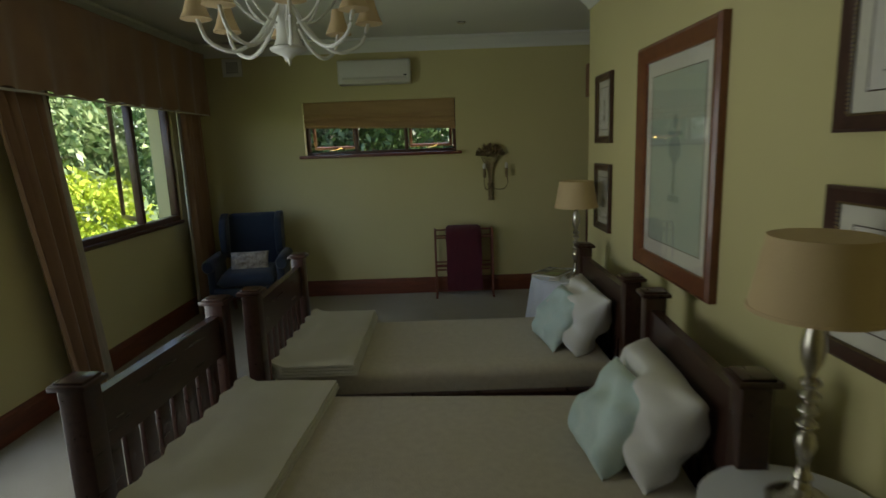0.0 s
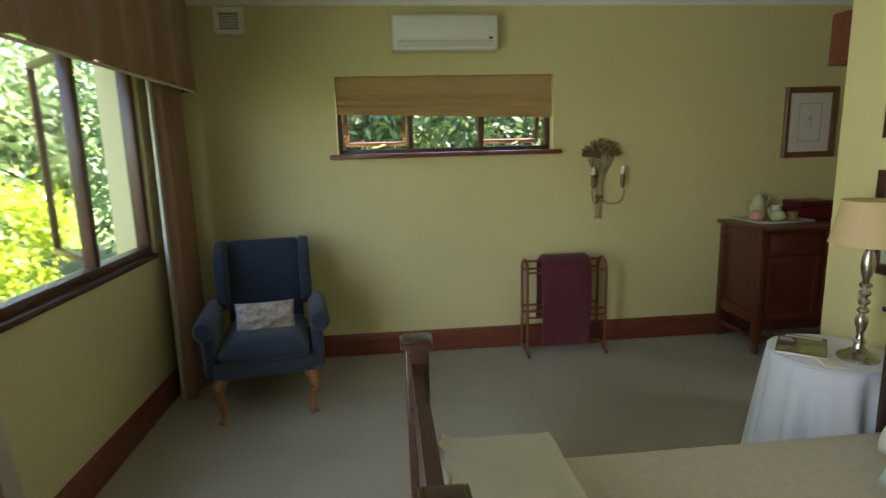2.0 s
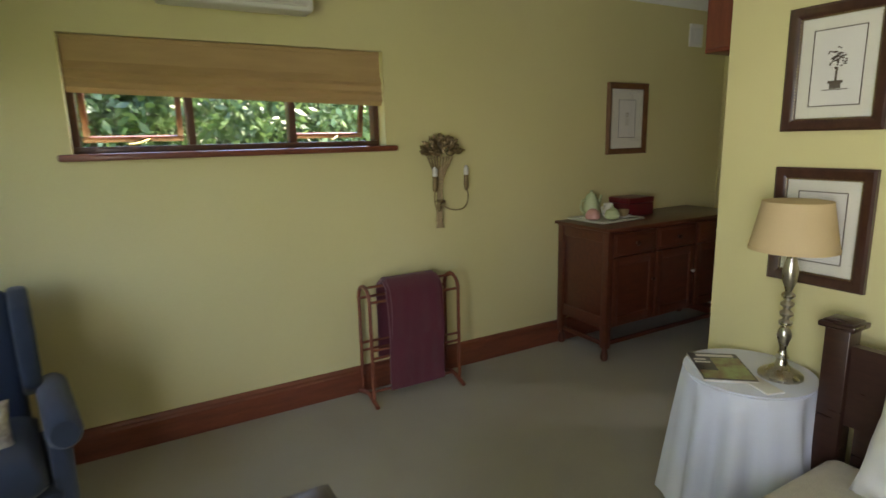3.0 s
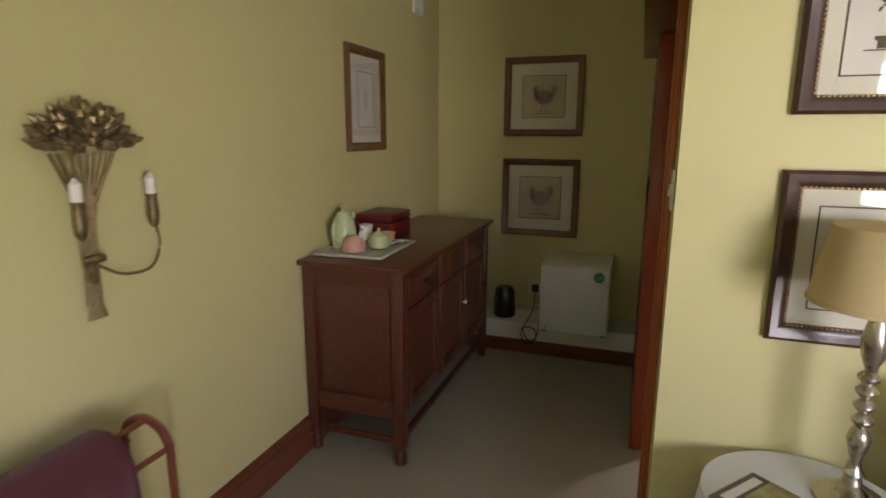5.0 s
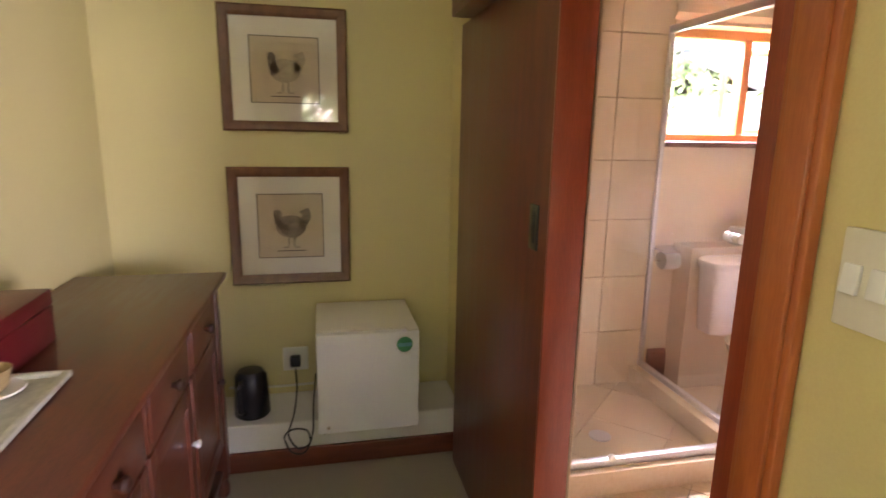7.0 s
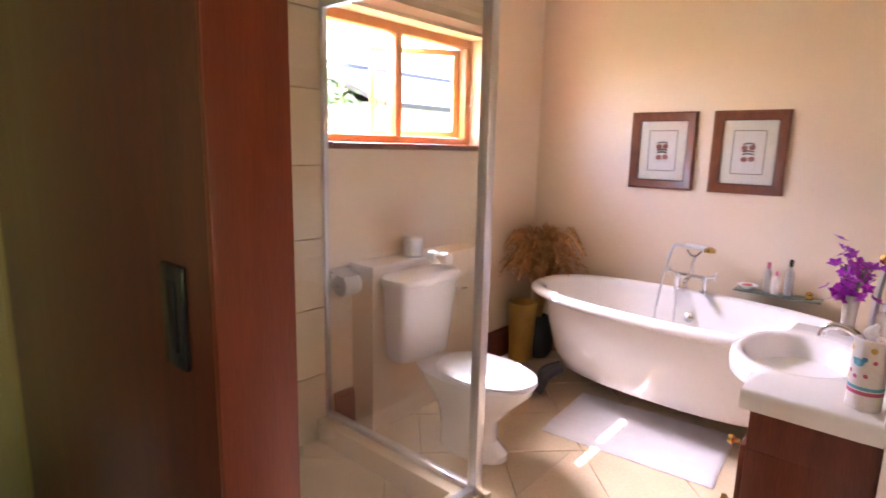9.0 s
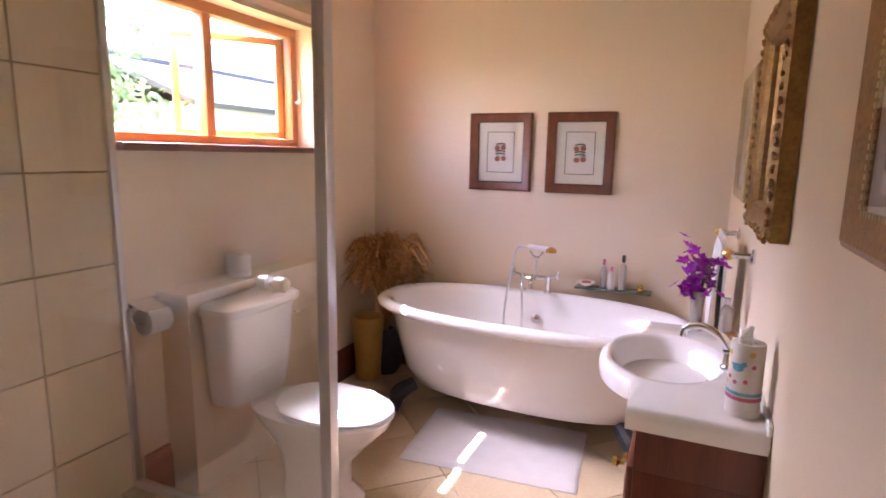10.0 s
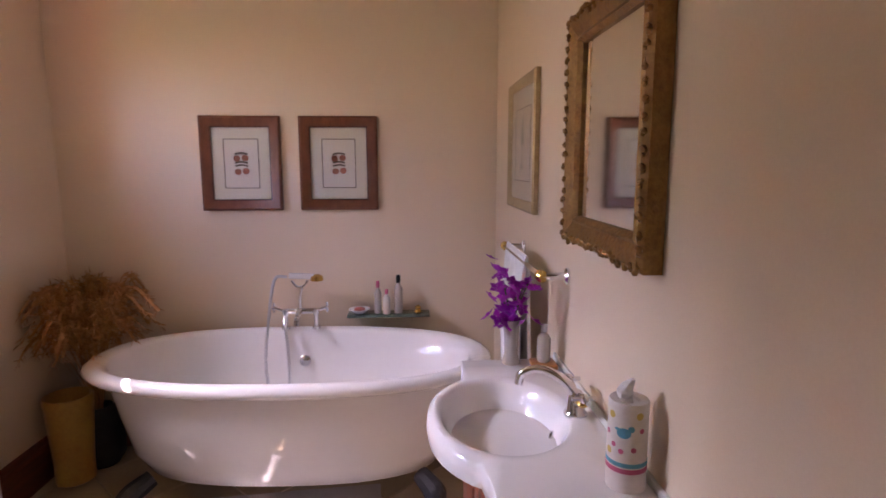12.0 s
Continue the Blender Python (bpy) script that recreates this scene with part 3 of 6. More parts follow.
def tree(x, y, h, blobs, count, size, material, seed, label, long=2.4):
    t = thing("tree", pose(x, y, -0.43), label, "tree")
    rng = random.Random(seed)
    part("trunk", tube([(0, 0, 0), (0.05, 0.04, h * 0.3), (-0.04, 0.05, h * 0.6), (0, 0, h)], [0.16, 0.13, 0.09, 0.04], 10), BARK, t)
    for bx_, by_, bz_, r in blobs:
        part("limb", tube([(0, 0.02, h * 0.35), (bx_ * 0.5, by_ * 0.5, max(h * 0.4, bz_ * 0.8)), (bx_, by_, bz_)], [0.07, 0.045, 0.015], 7), BARK, t)
    leafmass(t, blobs, count, size, material, seed)
    return t


def shrub(x, y, blobs, count, size, material, seed, label, long=2.0):
    t = thing("shrub", pose(x, y, -0.43), label, "shrub")
    for bx_, by_, bz_, r in blobs:
        part("stem", tube([(bx_ * 0.2, by_ * 0.2, 0), (bx_ * 0.6, by_ * 0.6, bz_ * 0.6), (bx_, by_, bz_)], [0.03, 0.02, 0.008], 6), BARK, t)
    leafmass(t, blobs, count, size, material, seed, long=long)
    return t


tree(-9.0, 6.5, 5.0, [(0, 0, 4.2, 1.9), (1.2, -1.6, 3.2, 1.6), (0.8, 1.8, 3.4, 1.7), (1.8, 0.4, 2.4, 1.4), (-0.4, 0.6, 5.6, 1.6)], 15000, 0.24, LEAF_PALE, 3, "large tree with pale shining drooping leaves outside the window")
tree(-9.8, 11.5, 6.0, [(0, 0, 4.6, 2.2), (1.4, -1.4, 3.4, 1.8), (1.0, 1.6, 3.0, 1.9), (1.6, 0.2, 1.8, 1.6), (0.2, -1, 6.2, 1.7)], 15000, 0.24, LEAF_PALE, 5, "large tree with pale shining drooping leaves in the garden")
tree(-12.0, 2.5, 6.0, [(0, 0, 4.6, 2.3), (1.0, -2.0, 3.0, 2.0), (1.2, 1.4, 2.6, 1.9), (0.2, 0.4, 6.4, 1.8)], 11000, 0.26, LEAF_DARK, 7, "dark green garden tree behind the window")
tree(-13.0, 17.0, 7.0, [(0, 0, 5.0, 2.6), (1.6, -2.0, 3.2, 2.2), (2.2, 1.4, 3.0, 2.2), (0.2, 0.4, 7.2, 2.0)], 11000, 0.28, LEAF_DARK, 8, "dark green garden tree far across the lawn")
tree(-14.5, 9.5, 7.0, [(0, 0, 5.0, 2.8), (1.6, -2.6, 3.2, 2.4), (1.2, 2.4, 2.6, 2.4), (0.2, 0.4, 7.4, 2.2)], 11000, 0.28, LEAF_DARK, 9, "tall dark tree closing the garden view")
shrub(-6.6, 7.6, [(0, 0, 0.9, 0.85), (0.5, -0.9, 0.75, 0.75), (-0.4, 0.9, 1.2, 0.85), (0.3, 0.3, 1.5, 0.6), (0.2, 1.7, 0.9, 0.8)], 15000, 0.12, LEAF_LIME, 11, "bright lime green shrub in the sun below the window")
tree(-1.6, 12.0, 4.5, [(0, 0, 3.2, 1.6), (1.6, -0.6, 2.8, 1.4), (-1.6, 0.2, 2.8, 1.5), (0.4, 0.2, 4.2, 1.3), (0, -0.6, 1.8, 1.3)], 24000, 0.18, LEAF_DARK, 13, "garden tree behind the high window")
tree(3.4, 13.0, 5.0, [(0, 0, 3.4, 1.7), (1.4, -0.6, 2.8, 1.5), (-1.6, -0.2, 2.6, 1.5), (0.2, 0.2, 4.6, 1.4), (0, -0.8, 1.6, 1.4)], 20000, 0.18, LEAF_PALE, 14, "paler garden tree behind the high window")
tree(-5.6, 13.5, 5.0, [(0, 0, 3.4, 1.7), (1.4, -0.6, 2.8, 1.5), (-1.6, -0.2, 2.6, 1.5), (0.2, 0.2, 4.6, 1.4), (0, -0.8, 1.6, 1.4)], 10000, 0.2, LEAF_PALE, 15, "pale leaved tree by the corner of the lawn")

shrub(0.2, 15.5, [(-4.5, 0, 1.6, 1.7), (-2.4, 0.3, 2.2, 1.9), (0, 0, 2.0, 1.9), (2.4, 0.2, 2.3, 1.9), (4.8, 0, 1.9, 1.9), (7.2, 0, 2.1, 1.9), (1.2, 0.5, 3.8, 1.6), (-1.6, 0.5, 3.9, 1.6), (4.2, 0.4, 3.8, 1.7)], 30000, 0.24, LEAF_DARK, 31, "tall dark green hedge behind the garden trees")

# white neighbouring building seen from the bathroom
house = thing("house", pose(12.0, -3.0, -0.43), "sunlit white plastered outbuilding with a dark roof", "house")
part("wall", box(0, 6, -11, -2.4, 0, 3.0), PLASTER, house, smooth=0)
part("roof", merge(moved(box(-0.5, 3.4, -11.5, -1.9, 0, 0.12), pose(0, 0, 3.0, 0, -20)), moved(box(-3.4, 0.5, -11.5, -1.9, 0, 0.12), pose(6, 0, 3.0, 0, 20))), ROOF, house, smooth=0)
for wy in (-9.6, -7.4, -4.4):
    wnd = part("window", box(-0.03, 0.05, wy, wy + 1.1, 1.0, 2.1), PINE, house)
    part("pane", box(-0.036, -0.03, wy + 0.08, wy + 1.02, 1.08, 2.02), ROOF, wnd, "dark glass", 0)
part("pergola", merge(box(-2.4, 0, -6.6, -4.0, 2.05, 2.11), box(-2.4, -2.33, -6.6, -6.53, 0, 2.05), box(-2.4, -2.33, -4.07, -4.0, 0, 2.05)), ROOF, house, "dark flat canopy on posts", 0)
tree(14.5, -1.6, 6.0, [(0, 0, 4.6, 2.0), (-1.4, -1.6, 3.6, 1.6), (-1.2, 1.8, 3.4, 1.8), (0.2, 0.4, 6.2, 1.7), (-0.8, 0, 2.2, 1.4)], 14000, 0.2, LEAF_PALE, 23, "leafy garden tree beside the white outbuilding")
structure("garden_wall", box(10.6, 10.8, -5.2, 3.0, -0.43, 1.35, bevel=0.01), PLASTER, "low white plastered garden wall", "garden wall")
tree(17.0, 6.5, 6.0, [(0, 0, 5.0, 2.4), (-1.6, -2.0, 4.2, 2.0), (-1.2, 2.0, 4.0, 2.0), (0.2, 0.4, 6.8, 1.9)], 9000, 0.26, LEAF_DARK, 21, "dark tree beside the white outbuilding")

# unseen overhang, added to cut down the sun patch on the bathroom floor
structure("eave", merge(box(3.865, 4.19, 0.6, 4.1, 2.50, 2.62), box(4.19, 4.21, 0.6, 4.1, 2.44, 2.64)), WHITE, "added white overhang out of view, trimming sun to the bathroom window", "eave")


# ---- bedroom things ----
def bed(m, label):
    """Slatted bed: local x from foot (0) to head (2.07), y across from 0 to 1.05."""
    b = thing("bed", m, label, "bed", "twin beds")
    for x, hgt in ((0.0, 0.865), (1.99, 0.865)):
        for y in (0.0, 0.965):
            leg = part("bed_post", merge(box(x, x + 0.085, y, y + 0.085, 0, hgt, bevel=0.005)), DARK, b)
            part("post_cap", merge(box(x - 0.018, x + 0.103, y - 0.018, y + 0.103, hgt - 0.002, hgt + 0.018, bevel=0.004), box(x - 0.006, x + 0.091, y - 0.006, y + 0.091, hgt + 0.016, hgt + 0.028, bevel=0.005)), DARK, leg)

    def rail(x, bow):
        bm = bm_new()
        n = 16
        lo, hi, ym = 0.60 if not bow else 0.50, 0.805, 0.525
        vs = []
        for i in range(n + 1):
            y = 0.087 + (0.963 - 0.087) * i / n
            top = hi
            vs.append([bm.verts.new((x + dx, y, zz)) for dx, zz in ((0.02, lo), (0.062, lo), (0.062, top), (0.02, top))])
        for a, c in zip(vs, vs[1:]):
            for k in range(4):
                bm.faces.new((a[k], a[(k + 1) % 4], c[(k + 1) % 4], c[k]))
        bm.faces.new(vs[0])
        bm.faces.new(vs[-1][::-1])
        bmesh.ops.recalc_face_normals(bm, faces=bm.faces)
        return bm

    part("foot_rail", rail(0.0, False), DARK, b, smooth=0.3)
    part("head_panel", rail(1.99, True), DARK, b, smooth=0.3)
    part("lower_rail", box(0.02, 0.062, 0.087, 0.963, 0.20, 0.29, bevel=0.004), DARK, b)
    part("lower_rail", box(2.01, 2.052, 0.087, 0.963, 0.20, 0.30, bevel=0.004), DARK, b)
    for i in range(8):
        y = 0.112 + i * 0.106
        part("slat", box(0.03, 0.05, y, y + 0.076, 0.29, 0.602, bevel=0.002), DARK, b)
        part("slat", box(2.02, 2.04, y, y + 0.076, 0.30, 0.502, bevel=0.002), DARK, b)
    for y in (0.02, 0.985):
        part("side_rail", box(0.086, 1.989, y, y + 0.045, 0.16, 0.27, bevel=0.004), DARK, b)
    # mattress and cover in one soft block
    bm = bm_new()
    bx(bm, 0.095, 1.98, 0.07, 0.98, 0.20, 0.395, 0.055, 4)
    part("mattress", bm, BEDCOVER, b, "mattress under an oatmeal woven cover")
    return b


def blanket(m, label, sx, sy, layers):
    """A blanket folded in layers across the foot of the bed, a little rumpled."""
    b = thing("blanket", m, label, "blanket")
    for k in range(layers):
        bm = bm_new()
        nx, ny = 14, 30
        th = 0.018
        grid = {}
        for s_ in (0, 1):
            for i in range(nx + 1):
                for j in range(ny + 1):
                    u, v = i / nx, j / ny
                    edge = min(u, 1 - u, v, 1 - v)
                    hgt = k * th + (th if s_ else 0.001) * (1 if edge > 0.02 else 0.5)
                    x = u * sx * (1 - 0.012 * k) + 0.012 * noise.noise(Vector((v * 4, k, 1)))
                    w = 0.008 * noise.noise(Vector((u * 3 + k, v * 4, s_))) * s_
                    x_wave = 0.012 * math.sin(v * sy * 42) * (u < 0.08)
                    grid[s_, i, j] = bm.verts.new((x - x_wave, v * sy, hgt + w + (0.028 * (1 - u / 0.12) if u < 0.12 else 0) * s_))
        for s_ in (0, 1):
            for i in range(nx):
                for j in range(ny):
                    f = [grid[s_, i, j], grid[s_, i + 1, j], grid[s_, i + 1, j + 1], grid[s_, i, j + 1]]
                    bm.faces.new(f if s_ else f[::-1])
        ring = [(i, 0) for i in range(nx)] + [(nx, j) for j in range(ny)] + [(i, ny) for i in range(nx, 0, -1)] + [(0, j) for j in range(ny, 0, -1)]
        for a, c in zip(ring, ring[1:] + ring[:1]):
            bm.faces.new((grid[0, a[0], a[1]], grid[0, c[0], c[1]], grid[1, c[0], c[1]], grid[1, a[0], a[1]]))
        part("fold", bm, BLANKET, b, smooth=1.2)
    return b


FAR_BED, NEAR_BED = pose(-1.11, 2.46, 0), pose(-1.305, 1.345, 0, 0, 0, -4) @ Matrix.Diagonal((1.065, 1.0, 1.0, 1.0))
bed(FAR_BED, "dark stained slatted bed with an oatmeal cover, beside the skirted table")
bed(NEAR_BED, "dark stained slatted bed with an oatmeal cover, beside the lamp")
blanket(FAR_BED @ pose(0.12, 0.02, 0.396), "thick cream blanket folded across the foot of the bed", 0.45, 1.01, 4)
blanket(NEAR_BED @ pose(0.12, 0.02, 0.396), "cream blanket folded across the foot of the near bed", 0.47, 1.01, 3)


def cushion(name, m, size, material, label, group, seed):
    c = thing(name, m, label, name, group)
    part("cushion_cover", pad(*size, 3.0, 30, 0.26, seed, 0.05), material, c, smooth=1.5)
    return c


for base, sd_ in ((FAR_BED, 2.5), (NEAR_BED, 1.4)):
    cushion("pillow", base @ pose(1.875, 0.50, 0.555, 0, -60, 0), (0.38, 0.66, 0.25), PILLOW, "crumpled white pillow leaning on the headboard", "pillows on the beds", sd_)
    cushion("cushion", base @ pose(1.735, 0.46, 0.545, 0, -56, 8), (0.36, 0.40, 0.15), AQUA, "pale aqua patterned cushion leaning on the pillow", "cushions on the beds", sd_ + 5)

# wing chair
ch = thing("wing_chair", pose(-1.955, 5.015, 0, 0, 0, 9) @ Matrix.Diagonal((0.90, 0.95, 1.0, 1.0)), "dark blue upholstered wing chair on honey cabriole legs", "armchair")
part("seat_base", box(-0.33, 0.33, -0.33, 0.30, 0.26, 0.36, bevel=0.025, seg=3), BLUE, ch)
part("seat_cushion", moved(pad(0.58, 0.66, 0.17, 5.0, 20), pose(0, -0.03, 0.415)), BLUE, ch, smooth=1.5)
part("backrest", moved(box(-0.27, 0.27, -0.065, 0.065, 0, 0.66, bevel=0.05, seg=4), pose(0, 0.26, 0.34, -12)), BLUE, ch, smooth=1.2)


def wing(sx):
    bm = bm_new()
    prof = [(-0.02, 0.0), (-0.12, 0.06), (-0.17, 0.18), (-0.18, 0.30), (-0.15, 0.39), (-0.03, 0.45), (0.10, 0.44), (0.13, 0.2), (0.10, 0.0)]
    a = [bm.verts.new((sx * 0.255, 0.25 + y + z * 0.18, 0.55 + z)) for y, z in prof]
    b = [bm.verts.new((sx * 0.335, 0.25 + y * 0.95 + z * 0.18, 0.55 + z)) for y, z in prof]
    for i in range(len(prof)):
        j = (i + 1) % len(prof)
        bm.faces.new((a[i], a[j], b[j], b[i]))
    bm.faces.new(a)
    bm.faces.new(b[::-1])
    bmesh.ops.recalc_face_normals(bm, faces=bm.faces)
    bmesh.ops.bevel(bm, geom=list(bm.edges), offset=0.022, segments=3, profile=0.5, affect="EDGES")
    return bm


for sx in (-1, 1):
    part("wing", wing(sx), BLUE, ch, smooth=1.2)
    part("arm", merge(box(sx * 0.345 - 0.04, sx * 0.345 + 0.04, -0.30, 0.24, 0.27, 0.55, bevel=0.03, seg=3),
                      moved(lathe([(0.001, -0.29), (0.055, -0.285), (0.066, -0.26), (0.066, 0.26), (0.05, 0.285)], 20), pose(sx * 0.365, -0.03, 0.565, 90))), BLUE, ch, smooth=1.0)
    part("leg", tube([(sx * 0.27, -0.27, 0.28), (sx * 0.31, -0.315, 0.20), (sx * 0.285, -0.30, 0.10), (sx * 0.285, -0.31, 0.03), (sx * 0.295, -0.335, 0.0)], [0.045, 0.042, 0.022, 0.017, 0.028], 10), LEGWOOD, ch)
    part("leg", tube([(sx * 0.26, 0.24, 0.28), (sx * 0.27, 0.27, 0.14), (sx * 0.275, 0.32, 0.0)], [0.03, 0.024, 0.018], 10), LEGWOOD, ch)
cushion("throw_cushion", pose(-1.94, 4.955, 0.56, 0, 0, 9) @ pose(0, 0, 0, 70), (0.36, 0.19, 0.11), FLORAL, "small cream floral cushion on the wing chair", "", 31)

# blanket rack
rk = thing("blanket_rack", pose(0.155, 5.50, 0), "mahogany folding blanket rack against the wall", "rack")
for sx in (-0.30, 0.30):
    for sy in (-0.085, 0.085):
        part("upright", tube([(sx, sy, 0.05), (sx, sy, 0.66)], 0.011, 8, smooth=1), SKIRT, rk)
    part("hoop", tube([(sx, -0.085, 0.65), (sx, -0.06, 0.70), (sx, 0, 0.725), (sx, 0.06, 0.70), (sx, 0.085, 0.65)], 0.012, 8), SKIRT, rk)
    part("foot", tube([(sx, -0.14, 0.012), (sx, -0.07, 0.035), (sx, 0, 0.05), (sx, 0.07, 0.035), (sx, 0.14, 0.012)], 0.014, 8), SKIRT, rk)
for sy, zz in ((-0.07, 0.64), (0.0, 0.715), (0.07, 0.64), (-0.085, 0.35), (0.085, 0.35), (-0.085, 0.30), (0.085, 0.30), (0.0, 0.05)):
    part("rung", tube([(-0.30, sy, zz), (0.30, sy, zz)], 0.0085, 8, smooth=1), SKIRT, rk)


def draped(w, front, back, depth, top, material, th=0.012, seed=0):
    """A cloth hung over a rail along x: front and back falls with soft waves."""
    bm = bm_new()
    line = [(-depth - 0.006, -front), (-depth - 0.012, -front * 0.5), (-depth, -0.07), (-depth * 0.5, -0.008), (0, 0.012), (depth * 0.5, -0.008), (depth, -0.07), (depth + 0.01, -back)]
    pts = curve_pts([(0, y, z) for y, z in line], 6)
    n = 24
    g = [[bm.verts.new((w * (j / n - 0.5) + 0.006 * noise.noise(Vector((p.z * 5, j * 0.1, seed))), p.y + 0.007 * noise.noise(Vector((j * 0.25, p.z * 2, seed))) * (abs(p.z) > 0.05), top + p.z)) for j in range(n + 1)] for p in pts]
    for a, b in zip(g, g[1:]):
        for j in range(n):
            bm.faces.new((a[j], a[j + 1], b[j + 1], b[j]))
    bmesh.ops.recalc_face_normals(bm, faces=bm.faces)
    bmesh.ops.solidify(bm, geom=bm.faces[:], thickness=th)
    return bm


bl = thing("throw_blanket", pose(0.155, 5.50, 0), "maroon wool blanket hung over the rack", "blanket")
part("cloth", draped(0.37, 0.66, 0.50, 0.085, 0.735, MAROON), MAROON, bl, smooth=1.2)
part("cloth_fold", moved(draped(0.33, 0.35, 0.30, 0.098, 0.752, MAROON, 0.010, 4), pose(-0.005, 0, 0)), MAROON, bl, smooth=1.2)


# skirted bedside tables
def skirted_table(m, label, r=0.245, h=0.59):
    t = thing("bedside_table", m, label, "table", "bedside tables")
    bm = bm_new()
    n, rows = 96, 14
    rings = []
    for k in range(rows + 1):
        v = k / rows
        zz = h - 0.006 - v * (h - 0.014)
        ring = []
        for i in range(n):
            a = 2 * math.pi * i / n
            wave = math.sin(a * 9 + 1.2 * math.sin(a * 2)) * 0.5 + 0.35 * math.sin(a * 14 + 2)
            rr = r + 0.004 + v * 0.055 + wave * (0.058 + 0.012 * math.sin(a * 3 + 1)) * v ** 0.65
            ring.append(bm.verts.new((rr * math.cos(a), rr * math.sin(a), zz)))
        rings.append(ring)
    cap = [bm.verts.new(((r - 0.008) * math.cos(2 * math.pi * i / n), (r - 0.008) * math.sin(2 * math.pi * i / n), h)) for i in range(n)]
    rings.insert(0, cap)
    for a, b in zip(rings, rings[1:]):
        for i in range(n):
            bm.faces.new((a[i], b[i], b[(i + 1) % n], a[(i + 1) % n]))
    bm.faces.new(cap)
    bmesh.ops.recalc_face_normals(bm, faces=bm.faces)
    part("tablecloth", bm, CLOTH, t, smooth=1.0)
    part("glass_top", lathe([(r - 0.02, 0.0), (r + 0.004, 0.001), (r + 0.004, 0.007), (r - 0.004, 0.008)], 48, z=h + 0.001), CLOTH, t)
    return t


def table_lamp(m, label):
    l = thing("table_lamp", m, label, "lamp", "bedside lamps")
    p = [(0.085, 0.0), (0.085, 0.012), (0.075, 0.022), (0.05, 0.035), (0.025, 0.055), (0.02, 0.075), (0.026, 0.085), (0.018, 0.10), (0.013, 0.12), (0.02, 0.15), (0.028, 0.18), (0.022, 0.205), (0.014, 0.215)]
    for c in (0.235, 0.275, 0.315, 0.352):
        p += [(0.012, c - 0.018), (0.024, c - 0.006), (0.026, c), (0.024, c + 0.006), (0.012, c + 0.016)]
    p += [(0.016, 0.385), (0.026, 0.41), (0.030, 0.45), (0.024, 0.49), (0.014, 0.52), (0.018, 0.53), (0.012, 0.545), (0.008, 0.56)]
    part("stem", lathe(p, 24), PEWTER, l)
    sh = lathe([(0.158, 0.545), (0.160, 0.545), (0.1235, 0.735), (0.1215, 0.735), (0.1555, 0.548)], 40)
    part("shade", sh, SHADE, l, smooth=0.8)
    part("shade_trim", lathe([(0.1585, 0.543), (0.162, 0.543), (0.161, 0.553), (0.1585, 0.553)], 40), SHADE, l)
    part("shade_trim", lathe([(0.1225, 0.729), (0.1255, 0.729), (0.1245, 0.738), (0.1205, 0.738)], 40), SHADE, l)
    part("bulb_holder", lathe([(0.012, 0.55), (0.016, 0.56), (0.016, 0.60), (0.012, 0.61), (0.022, 0.63), (0.028, 0.66), (0.018, 0.69), (0.0, 0.70)], 14), PLASTIC, l)
    return l


TBL = (0.855, 3.765)
skirted_table(pose(*TBL, 0), "round table skirted in white cloth beside the bed")
table_lamp(pose(0.91, 3.665, 0.599) @ Matrix.Scale(0.96, 4), "pewter turned table lamp with a tan shade on the skirted table")
skirted_table(pose(0.86, 0.98, 0), "round skirted table by the near bed")
table_lamp(pose(0.89, 1.03, 0.599), "pewter turned table lamp with a tan shade beside the near bed")
mg = thing("magazine", pose(0.775, 3.835, 0.600, 0, 0, -40), "glossy magazines stacked on the skirted table", "magazine")
part("magazine_body", box(-0.10, 0.10, -0.14, 0.14, 0, 0.010, bevel=0.002), PAPER_WHITE, mg)
part("front_cover", box(-0.10, 0.10, -0.14, 0.14, 0.0105, 0.0125), COVER, mg)
part("cover_picture", merge(box(-0.02, 0.095, -0.13, 0.09, 0.0126, 0.0129), box(-0.095, -0.02, -0.13, -0.05, 0.0126, 0.0129)), LEAF_COVER, mg, "green and brown cover photograph", 0)
part("title_bar", merge(box(-0.07, 0.08, 0.10, 0.125, 0.0126, 0.0132), box(-0.09, -0.04, 0.06, 0.075, 0.0126, 0.0132), box(-0.09, -0.03, 0.03, 0.045, 0.0126, 0.0132)), PAPER_WHITE, mg, "bars of unreadable cover type", 0)
bk = thing("booklet", pose(0.80, 3.66, 0.600, 0, 0, -20), "thin cream booklet by the lamp foot", "booklet")
part("booklet_body", box(-0.075, 0.0, -0.10, 0.05, 0, 0.006, bevel=0.001), PAPER_WHITE, bk)


# ---- pictures ----
def ink_disc(cx, cz, rx, rz, y, n=18):
    bm = bm_new()
    vs = [bm.verts.new((cx + rx * math.cos(2 * math.pi * i / n), y, cz + rz * math.sin(2 * math.pi * i / n))) for i in range(n)]
    bm.faces.new(vs[::-1])
    return bm


def ink_line(pts, w, y):
    bm = bm_new()
    p = curve_pts([(a, 0, b) for a, b in pts], 6)
    vs = []
    for i, q in enumerate(p):
        d = (p[min(i + 1, len(p) - 1)] - p[max(i - 1, 0)]).normalized()
        s_ = Vector((-d.z, 0, d.x)) * w / 2
        vs.append((bm.verts.new((q.x + s_.x, y, q.z + s_.z)), bm.verts.new((q.x - s_.x, y, q.z - s_.z))))
    for a, b in zip(vs, vs[1:]):
        bm.faces.new((a[0], b[0], b[1], a[1]))
    return bm


